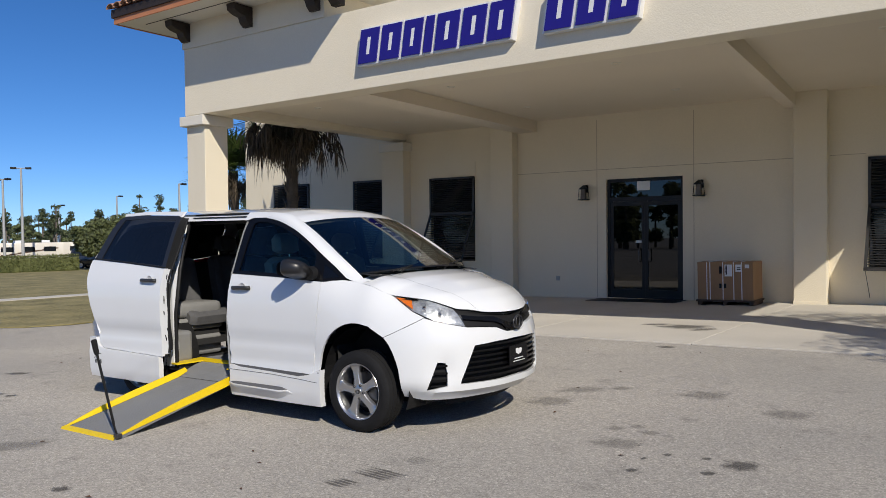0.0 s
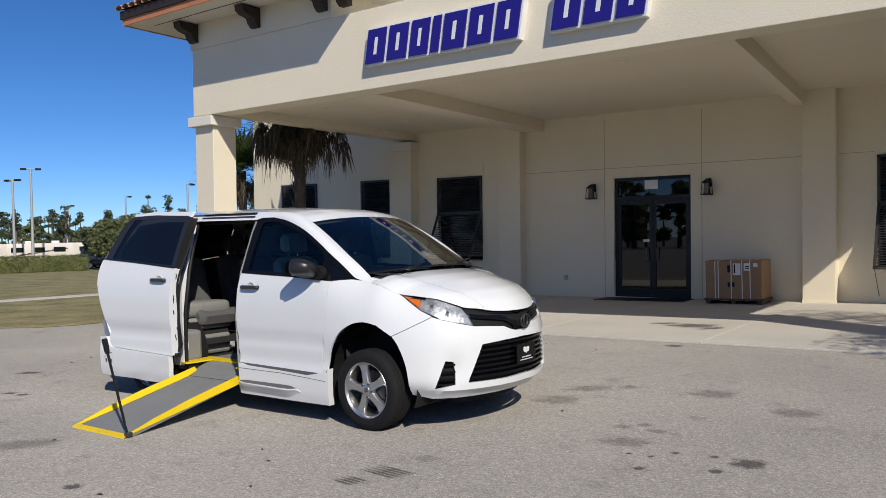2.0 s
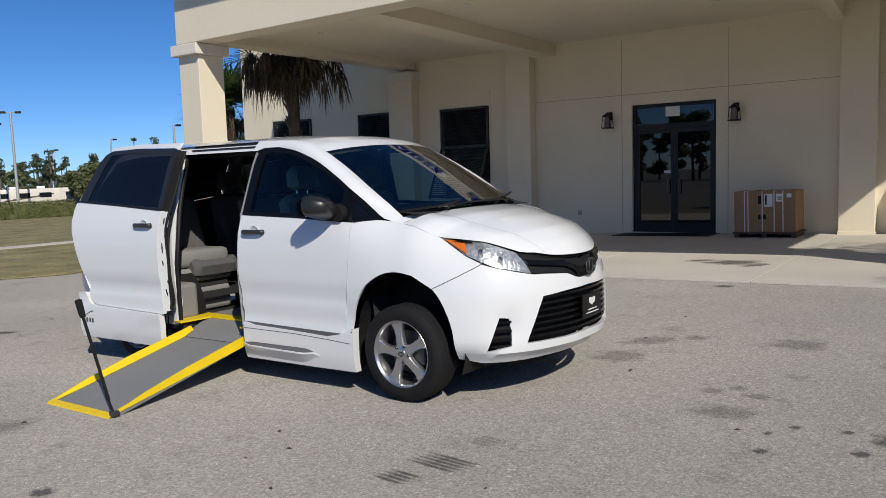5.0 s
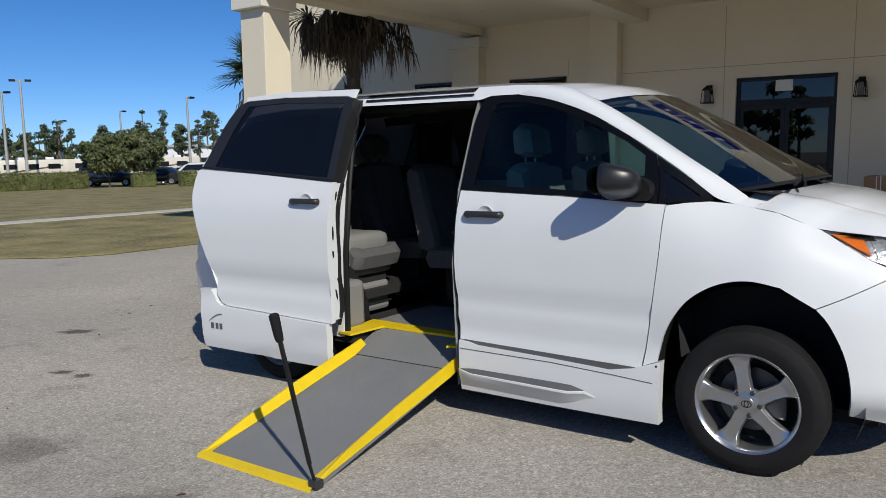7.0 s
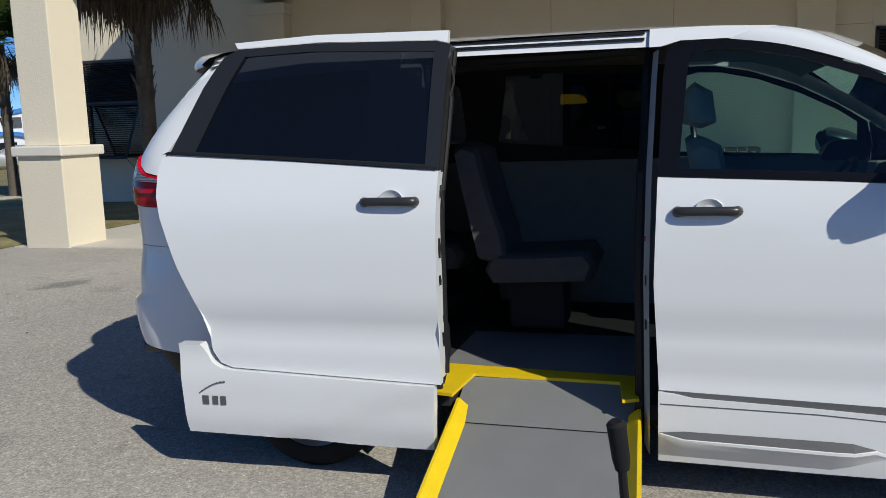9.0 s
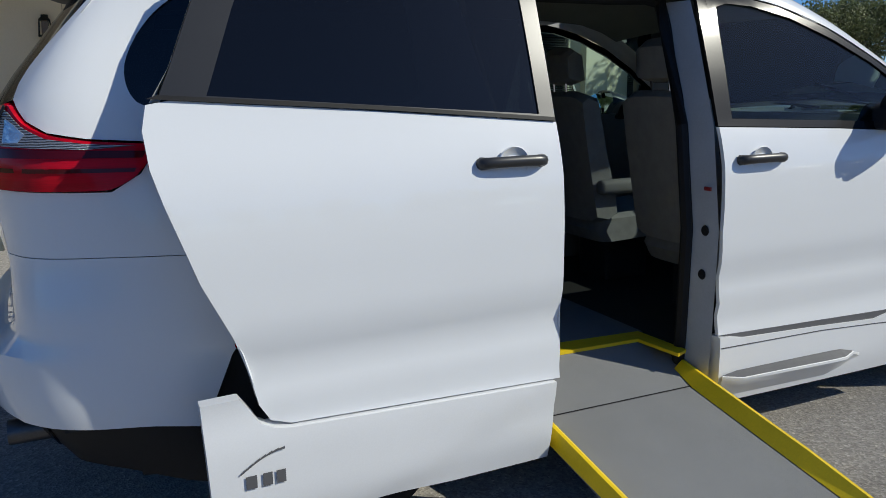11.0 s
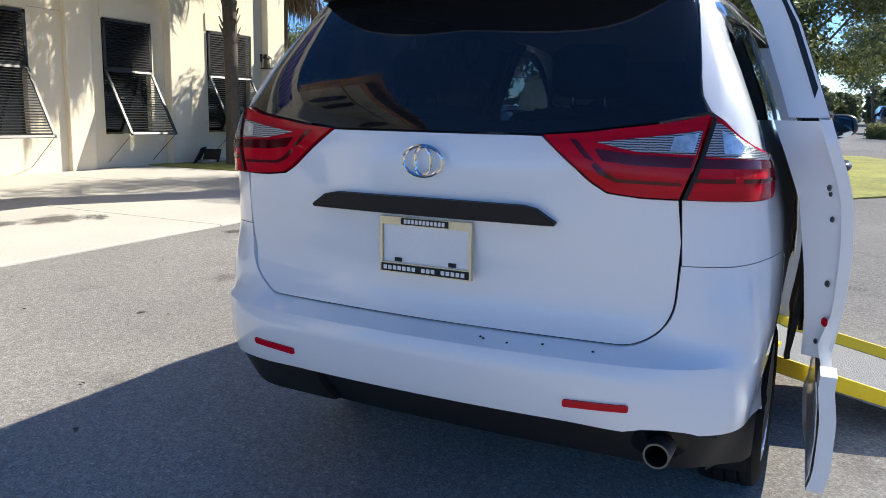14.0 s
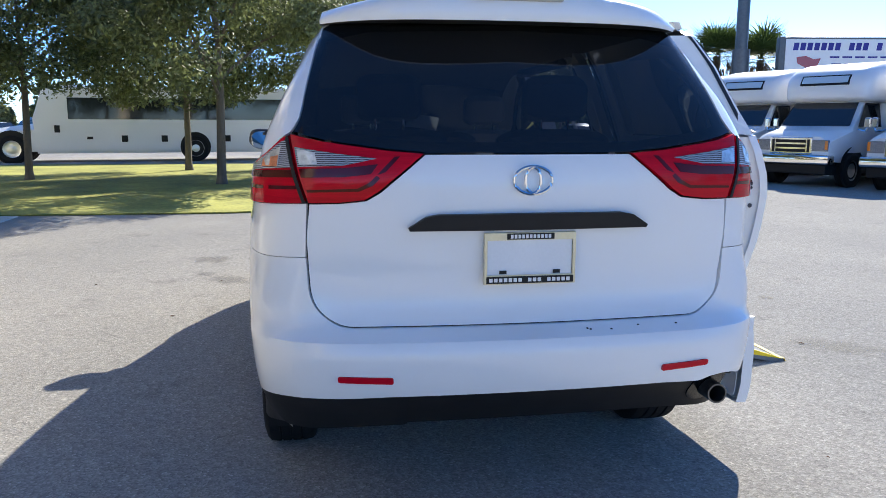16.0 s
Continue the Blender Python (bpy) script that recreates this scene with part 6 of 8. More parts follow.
def shutter(x0, x1, z0, z1, bend, label):
    """A window with dark louvred panels: the upper one flat on the wall, the lower one propped out on stays."""
    s = empty("window_shutter", None, label, "shutter")
    zm = z0 + (z1 - z0) * 0.56
    part("casing", boxes((x0 - 0.05, x1 + 0.05, WALL_Y - 0.03, WALL_Y - 0.005, z1 + 0.02, z1 + 0.42)), M_STUCCO, s)
    part("pane", boxes((x0 + 0.02, x1 - 0.02, WALL_Y + 0.12, WALL_Y + 0.14, z0, z1)), M_VGLASS, s, "dark window behind the shutter")

    def leaf(za, zb, ang, name):
        g = bmesh.new()
        m = Matrix.Translation((0, WALL_Y - 0.03, zb)) @ Matrix.Rotation(radians(-ang), 4, "X")
        h = zb - za
        hl = h / math.cos(radians(ang))
        for a, b in ((x0, x0 + 0.06), (x1 - 0.06, x1)):
            box(g, a, b, -0.03, 0.0, -hl, 0, m=m)
        for a, b in ((-0.06, 0.0), (-hl, -hl + 0.06)):
            box(g, x0, x1, -0.03, 0.0, a, b, m=m)
        fr = part(name, g, M_SHUTTER, s)
        g = bmesh.new()
        n = int(hl / 0.062)
        for k in range(n):
            z = -0.06 - (k + 0.5) * (hl - 0.12) / n
            box(g, x0 + 0.06, x1 - 0.06, -0.050, 0.022, -0.003, 0.003, m=m @ Matrix.Translation((0, -0.005, z)) @ Matrix.Rotation(radians(40), 4, "X"))
        part("louvre_slats", g, M_SHUTTER, fr, kind="stuff")
        return m, hl

    leaf(zm, z1, 0.0, "upper_leaf")
    m, hl = leaf(z0, zm, bend, "lower_leaf")
    if bend > 3:
        foot = m @ Vector((0, -0.02, -hl + 0.02))
        for x in (x0 + 0.03, x1 - 0.03):
            g = bmesh.new()
            tube(g, [(x, foot.y, foot.z), (x, WALL_Y, z0 - 0.6)], 0.007, 6)
            part("stay", g, M_SHUTTER, s)
    return s


for k, (a, b, c, d) in enumerate(WINS):
    shutter(a, b, c, d, (26, 26, 26, 28, 28, 28)[k], "dark louvred storm shutter propped out over a window")

# entrance
door = empty("entrance_door", None, "black aluminium double door with transom, tall dark glass", "door")
x0, x1, z0, z1 = DOOR
yd = WALL_Y + 0.08
part("door_frame", boxes((x0, x0 + 0.07, yd, yd + 0.12, z0, z1), (x1 - 0.07, x1, yd, yd + 0.12, z0, z1), (x0 + 0.07, x1 - 0.07, yd, yd + 0.12, z1 - 0.08, z1), (x0 + 0.07, x1 - 0.07, yd, yd + 0.12, 2.47, 2.58), (x0 + 0.07, x1 - 0.07, yd, yd + 0.12, z0, z0 + 0.04)), M_ALU, door, "black frame")
part("transom_pane", boxes((x0 + 0.07, x1 - 0.07, yd + 0.05, yd + 0.06, 2.58, z1 - 0.08)), M_DOORGLASS, door)
xm = (x0 + x1) / 2
for a, b, hx in ((x0 + 0.075, xm - 0.004, xm - 0.13), (xm + 0.004, x1 - 0.075, xm + 0.13)):
    lf = part("door_leaf", boxes((a, a + 0.08, yd + 0.02, yd + 0.07, 0.06, 2.465), (b - 0.08, b, yd + 0.02, yd + 0.07, 0.06, 2.465), (a + 0.08, b - 0.08, yd + 0.02, yd + 0.07, 2.36, 2.465), (a + 0.08, b - 0.08, yd + 0.02, yd + 0.07, 0.06, 0.24)), M_ALU, door)
    part("pane", boxes((a + 0.08, b - 0.08, yd + 0.04, yd + 0.05, 0.24, 2.36)), M_DOORGLASS, lf)
    g = bmesh.new()
    tube(g, [(hx, yd + 0.02, 0.95), (hx, yd - 0.05, 0.97), (hx, yd - 0.05, 1.25), (hx, yd + 0.02, 1.27)], 0.012, 8)
    part("pull_handle", g, M_STEEL, lf)
part("notice", boxes((-7.42, -7.08, yd + 0.037, yd + 0.039, 2.74, 2.98)), M_PURE_W, door, "white notice on the glass")
part("small_notice", boxes((-7.46, -7.30, yd + 0.037, yd + 0.039, 1.42, 1.48)), M_PURE_W, door)
tagged(part("door_mat", boxes((-8.35, -6.1, WALL_Y - 0.95, WALL_Y - 0.1, 0.02, 0.03), bevel=0.004), M_DARK), "black rubber mat before the entrance", "mat")


M_SEEDED = material("seeded_lamp_glass", (0.16, 0.12, 0.08), 0.2, 0, 0.3, 20, 120, 0.2)


def wall_lamp(x, z):
    l = empty("wall_lamp", None, "black lantern wall lamp with seeded glass", "wall lamp", "lamps beside the entrance")
    y = WALL_Y
    part("back_plate", boxes((x - 0.06, x + 0.06, y - 0.025, y, z + 0.02, z + 0.22), bevel=0.006), M_DARK, l)
    g = bmesh.new()
    lathe(g, [(0.02, 0.20), (0.13, 0.12), (0.135, 0.10), (0.0, 0.10)], 4, Matrix.Translation((x, y - 0.17, z)) @ Matrix.Rotation(math.pi / 4, 4, "Z"))
    part("hood", g, M_DARK, l)
    g = bmesh.new()
    for a in range(4):
        c, s_ = math.cos(math.pi / 4 + a * math.pi / 2), math.sin(math.pi / 4 + a * math.pi / 2)
        tube(g, [(x + 0.12 * c, y - 0.17 + 0.12 * s_, z + 0.11), (x + 0.15 * c, y - 0.17 + 0.15 * s_, z - 0.16)], 0.008, 4)
    box(g, x - 0.115, x + 0.115, y - 0.285, y - 0.055, z - 0.18, z - 0.155)
    tube(g, [(x, y, z + 0.18), (x, y - 0.17, z + 0.20)], 0.012, 6)
    part("cage", g, M_DARK, l)
    g = bmesh.new()
    lathe(g, [(0.07, 0.10), (0.085, -0.15)], 4, Matrix.Translation((x, y - 0.17, z)) @ Matrix.Rotation(math.pi / 4, 4, "Z"))
    part("glass", g, M_SEEDED, l, "brownish seeded glass")


wall_lamp(-8.75, 2.71)
wall_lamp(-5.78, 2.71)
wall_lamp(6.2, 2.73)
tagged(part("wall_outlet", boxes((-9.63, -9.53, WALL_Y - 0.03, WALL_Y, 0.42, 0.54), bevel=0.005), M_GALV), "small grey outdoor socket box on the wall", "socket")

# crate on its pallet
crate = empty("cardboard_crate", None, "brown strapped cardboard crate on a dark wooden pallet", "crate")
bx0, bx1, by0, by1 = -5.50, -4.30, 17.55, 18.35
part("carton", boxes((bx0, bx1, by0, by1, 0.14, 0.98), bevel=0.008), M_CARD, crate)
part("pallet", boxes((bx0 - 0.03, bx1 + 0.03, by0 - 0.03, by1 + 0.03, 0.10, 0.14), *[(x, x + 0.1, by0, by1, 0.02, 0.10) for x in (bx0, (bx0 + bx1) / 2 - 0.05, bx1 - 0.1)]), M_PALLET, crate, "dark wooden pallet")
for x in (bx0 + 0.2, bx0 + 0.27, bx0 + 0.55, bx0 + 0.78, bx0 + 0.95):
    part("strap", boxes((x, x + 0.018, by0 - 0.003, by1 + 0.003, 0.14, 0.984)), M_PURE_W, crate, "white strap")
for x, z, w in ((0.60, 0.66, 0.16), (0.83, 0.76, 0.13), (1.03, 0.84, 0.09)):
    part("paper_label", boxes((bx0 + x, bx0 + x + w, by0 - 0.006, by0 - 0.003, z, 0.92)), M_PURE_W, crate, "white shipping label")
for x, z, w, h in ((0.48, 0.40, 0.05, 0.10), (0.58, 0.40, 0.05, 0.10), (0.48, 0.72, 0.06, 0.16), (0.62, 0.70, 0.03, 0.20), (0.86, 0.80, 0.08, 0.02), (0.86, 0.84, 0.08, 0.02)):
    part("print_bar", boxes((bx0 + x, bx0 + x + w, by0 - 0.008, by0 - 0.006, z, z + h)), M_DARK, crate)

# canopy
CX0, CX1 = -15.15, 1.6
beam_z0, beam_z1 = 4.43, 5.94
part("canopy_fascia", boxes((CX0, CX1, FASCIA_Y, FASCIA_Y + 0.5, beam_z0, beam_z1), bevel=0.01), M_STUCCO, None, "cream stucco canopy front band", kind="structure")
part("canopy_side", boxes((CX0, CX0 + 0.5, FASCIA_Y + 0.5, WALL_Y, beam_z0 + 0.1, beam_z1), (CX1 - 0.4, CX1, FASCIA_Y + 0.5, WALL_Y, 5.28, beam_z1), bevel=0.01), M_STUCCO, None, "cream stucco canopy side bands", kind="structure")
part("ceiling", boxes((CX0 + 0.5, CX1 - 0.6, FASCIA_Y + 0.5, WALL_Y, CEIL_Z, CEIL_Z + 0.1)), M_CEIL, None, "cream plastered canopy ceiling", kind="structure")
part("canopy_roof", boxes((CX0 + 0.2, CX1 - 0.2, FASCIA_Y + 0.2, WALL_Y, beam_z1 - 0.15, beam_z1 - 0.05)), M_STUCCO_W, None, "pale flat canopy roof", kind="structure")
for xf, xb, wf, wb in ((-10.78, -10.74, 0.75, 0.55), (-3.52, -3.90, 0.30, 0.26)):
    bm = bmesh.new()
    prism(bm, [(xf, FASCIA_Y + 0.5), (xf + wf, FASCIA_Y + 0.5), (xb + wb, WALL_Y), (xb, WALL_Y)], 4.43, CEIL_Z)
    tagged(part("canopy_beam", bm, M_CEIL), "cream plastered beam under the canopy", "beam", kind="structure")
for lx, ly in ((-13.2, 13.4), (-13.2, 16.4), (-9.2, 13.2), (-9.2, 16.4), (-5.6, 13.2), (-5.6, 16.4), (-1.4, 13.4), (-1.4, 16.4)):
    g = bmesh.new()
    lathe(g, [(0.09, 0.0), (0.085, -0.012), (0.065, -0.014), (0.055, 0.03), (0.0, 0.03)], 20, Matrix.Translation((lx, ly, CEIL_Z)))
    tagged(part("downlight", g, M_STUCCO_W), "pale recessed ceiling downlight, off", "downlight", "canopy downlights")


def column(x0, x1, y0):
    c = empty("canopy_column", None, "square cream stucco column on a wider base", "column", "canopy columns")
    y1 = y0 + (x1 - x0)
    part("base", boxes((x0, x1, y0, y1, -0.3, 1.25), bevel=0.012), M_STUCCO, c)
    part("band", boxes((x0 - 0.06, x1 + 0.06, y0 - 0.06, y1 + 0.06, 1.25, 1.40), bevel=0.02), M_STUCCO_W, c)
    part("shaft", boxes((x0 + 0.08, x1 - 0.08, y0 + 0.08, y1 - 0.08, 1.40, 4.2), bevel=0.012), M_STUCCO, c)
    part("capital", boxes((x0 - 0.02, x1 + 0.02, y0 - 0.05, y1 + 0.02, 4.2, 4.42), bevel=0.012), M_STUCCO_W, c)


column(-15.32, -14.52, FASCIA_Y + 0.03)
column(0.62, 1.52, FASCIA_Y + 0.2)

# sign: slanted blue blocks edged in white
def sign_panel(x, w, h, z, gaps, label="slanted blue sign block with white edge"):
    """One plain slanted block of the sign, with slots; standing off the wall."""
    sh = 0.16
    l = empty("sign_block", None, label, "sign", "blocks of the canopy sign")

    def slab_of(poly, y0, y1, mat, name):
        g = bmesh.new()
        prism(g, [(x + a * w + b * sh * h, z + b * h) for a, b in poly], -y1, -y0, Matrix(((1, 0, 0, 0), (0, 0, -1, 0), (0, 1, 0, 0), (0, 0, 0, 1))))
        part(name, g, mat, l)

    slab_of([(-0.05, -0.05), (1.05, -0.05), (1.05, 1.05), (-0.05, 1.05)], FASCIA_Y - 0.14, FASCIA_Y, M_PURE_W, "white_edge")
    slab_of([(0.02, 0.0), (0.98, 0.0), (0.98, 1.0), (0.02, 1.0)], FASCIA_Y - 0.165, FASCIA_Y - 0.141, M_BLUE, "blue_face")
    for a0, a1, b0, b1 in gaps:
        slab_of([(a0, b0), (a1, b0), (a1, b1), (a0, b1)], FASCIA_Y - 0.168, FASCIA_Y - 0.1655, M_PURE_W, "slot")


x = -9.75
for w in (0.52, 0.52, 0.48, 0.24, 0.54, 0.54, 0.52):
    sign_panel(x, w - 0.06, 0.62, 4.86, [(0.42, 0.58, 0.25, 0.75)] if w > 0.3 else [])
    x += w
x = -5.85
for w in (0.54, 0.54, 0.52):
    sign_panel(x, w - 0.06, 0.62, 4.86, [(0.42, 0.58, 0.25, 0.75)])
    x += w

# tower roof with its eave, brackets and tiles
part("tower_wall", boxes((CX0 - 0.03, -10.72, FASCIA_Y - 0.03, FASCIA_Y + 0.4, beam_z1, 6.7), (CX0 - 0.03, CX0 + 0.4, FASCIA_Y + 0.4, WALL_Y + 2, beam_z1, 6.7), (-11.1, -10.72, FASCIA_Y + 0.4, WALL_Y, beam_z1, 6.7)), M_STUCCO, None, "cream stucco tower wall above the canopy", kind="structure")
EX0, EX1, EY0, EZ = CX0 - 1.1, -9.65, FASCIA_Y - 1.0, 6.5
soffit = tagged(part("roof_soffit", boxes((EX0, EX1, EY0, WALL_Y, EZ, EZ + 0.04)), M_STUCCO_W), "pale boarded eave soffit", "eave", kind="structure")
part("soffit_groove", boxes((EX0 + 0.5, EX1, EY0 + 0.42, EY0 + 0.45, EZ - 0.004, EZ)), M_WOOD, soffit)
part("eave_board", boxes((EX0 - 0.03, EX1, EY0 - 0.03, EY0, EZ - 0.02, EZ + 0.12), (EX0 - 0.03, EX0, EY0, WALL_Y, EZ - 0.02, EZ + 0.12)), M_EAVE, soffit, "copper-coloured eave board")
part("gutter_board", boxes((EX0 - 0.07, EX1, EY0 - 0.07, EY0 + 0.02, EZ + 0.12, EZ + 0.30), (EX0 - 0.07, EX0 + 0.02, EY0 + 0.02, WALL_Y, EZ + 0.12, EZ + 0.30)), M_WOOD, soffit, "dark stained gutter board")


def bracket(x):
    g = bmesh.new()
    prism(g, [(FASCIA_Y + 0.02, EZ - 0.02), (FASCIA_Y + 0.02, EZ - 0.42), (FASCIA_Y - 0.10, EZ - 0.42), (FASCIA_Y - 0.18, EZ - 0.34), (FASCIA_Y - 0.22, EZ - 0.24), (FASCIA_Y - 0.40, EZ - 0.20), (FASCIA_Y - 0.50, EZ - 0.14), (FASCIA_Y - 0.52, EZ - 0.02)], x, x + 0.24, Matrix(((0, 0, 1, 0), (1, 0, 0, 0), (0, 1, 0, 0), (0, 0, 0, 1))))
    tagged(part("eave_bracket", g, M_WOOD), "dark stained carved wooden eave bracket", "bracket", "eave brackets")


for bx in (-15.12, -13.02, -11.05, -10.45):
    bracket(bx)
roof = empty("tile_roof", None, "terracotta barrel-tile roof over the tower", "roof", kind="structure")
g = bmesh.new()
rows = [[Vector((x, EY0 - 0.06 + j * 0.42, EZ + 0.27 + j * 0.17)) for x in (EX0 - 0.06, EX1)] for j in (0, 8)]
part("roof_deck", grid_mesh(rows), M_TILE, roof)

# barrel tiles, one by one
rows = [[Vector((0.13 * k * math.cos(a), y, z + 0.10 * k * math.sin(a))) for a in np.linspace(0, math.pi, 7)] for y, z, k in ((-0.03, 0.02, 1.0), (0.42, 0.17, 0.9))]
bm = thicken(grid_mesh(rows), 0.015)
first = part("roof_tile", bm, M_ROOFTILE, roof)
for k in range(27):
    for j in range(8):
        if k or j:
            ob = new("roof_tile", first.data)
            ob.parent = roof
        else:
            ob = first
        ob.location = (EX0 + 0.02 + k * (EX1 - EX0 + 0.1) / 26, EY0 - 0.13 + j * 0.42, EZ + 0.28 + j * 0.17)


# the lot falls a little against the building, which stands level
LEVEL = Matrix.Translation((-7, 0, 0)) @ pose(0, 0, 0, 0, 0.95, 0) @ Matrix.Translation((7, 0, 0))
for ob in [o for o in bpy.data.objects if o not in before_building and not o.parent and o.name not in ("cardboard_crate", "door_mat")]:
    ob.matrix_world = LEVEL @ ob.matrix_world

# ---- trees, hedges and palms ----
def leaf_cloud(bm, centre, radii, count, size, rng, up=0.3):
    """Small leaves, bent along their middle, scattered through an uneven ball."""
    for _ in range(count):
        d = Vector((rng.gauss(0, 1), rng.gauss(0, 1), rng.gauss(0, 1))).normalized()
        r = rng.random() ** 0.45
        p = Vector(centre) + Vector((d.x * radii[0], d.y * radii[1], d.z * radii[2])) * r
        n = (d + Vector((rng.gauss(0, 0.6), rng.gauss(0, 0.6), rng.gauss(up, 0.6)))).normalized()
        a = n.orthogonal().normalized()
        a = Matrix.Rotation(rng.uniform(0, 6.28), 3, n) @ a
        b = n.cross(a)
        s = size * rng.uniform(0.6, 1.3)
        vs = [bm.verts.new(p + a * s * x + b * s * y + n * z * s) for x, y, z in ((-1, 0, 0), (0, -0.45, -0.12), (1, 0, 0), (0, 0.45, -0.12))]
        bm.faces.new(vs)


def tree(name, place, height, spread, clear, seed, leaf=0.11, density=1.0, mat=None, label="", lean=0.0, category="tree", group="", droop=False):
    """A tapered trunk with forking limbs and a crown of many small leaves in uneven clumps."""
    rng = random.Random(seed)
    t = empty(name, pose(*place, 0, 0, rng.uniform(0, 360)), label, category, group)
    bm = bmesh.new()
    r0 = 0.024 * height * 0.55
    fork = clear * 0.95
    tube(bm, [(0, 0, -0.05), (0.02, 0.01, 0.25), (lean * 0.3, 0.02, fork * 0.5), (lean, 0.05, fork), (lean * 1.2, 0.0, height * 0.62)], [r0 * 1.5, r0 * 1.05, r0 * 0.95, r0 * 0.85, r0 * 0.3], 10)
    tips = []
    for k in range(9):
        a = k * 2.4 + rng.uniform(-0.4, 0.4)
        z0 = fork + (height * 0.45) * (k / 9) * 0.9
        ln = spread * rng.uniform(0.55, 0.95) * (1 - 0.35 * k / 9)
        rise = rng.uniform(0.5, 1.1) * (height - z0) * 0.45
        mid = Vector((lean + math.cos(a) * ln * 0.5, math.sin(a) * ln * 0.5, z0 + rise * 0.65))
        tip = Vector((lean + math.cos(a) * ln, math.sin(a) * ln, z0 + rise))
        tube(bm, [(lean, 0.02, z0), mid, tip], [r0 * 0.45, r0 * 0.28, r0 * 0.08], 6)
        tips += [mid.lerp(tip, 0.4), tip]
        for j in range(2):
            q = tip + Vector((rng.uniform(-1, 1), rng.uniform(-1, 1), rng.uniform(0, 1))) * spread * 0.35
            tube(bm, [mid.lerp(tip, 0.6), q], [r0 * 0.14, r0 * 0.05], 5)
            tips.append(q)
    if droop:
        tips += [Vector((lean + math.cos(k * 1.1) * spread * rng.uniform(0.35, 0.95), math.sin(k * 1.1) * spread * rng.uniform(0.35, 0.95), clear * rng.uniform(1.05, 1.9))) for k in range(12)]
    tips += [Vector((lean + rng.uniform(-1, 1) * spread * 0.35, rng.uniform(-1, 1) * spread * 0.35, height * rng.uniform(0.75, 0.95))) for _ in range(9)]
    part("trunk", bm, M_BARK, t, smooth=50)
    bm = bmesh.new()
    for p in tips:
        s = spread * rng.uniform(0.22, 0.40)
        leaf_cloud(bm, p, (s, s, s * 0.7), int(density * 210 * rng.uniform(0.6, 1.3)), leaf, rng)
    part("crown", bm, mat or M_LEAF, t, kind="stuff")
    return t


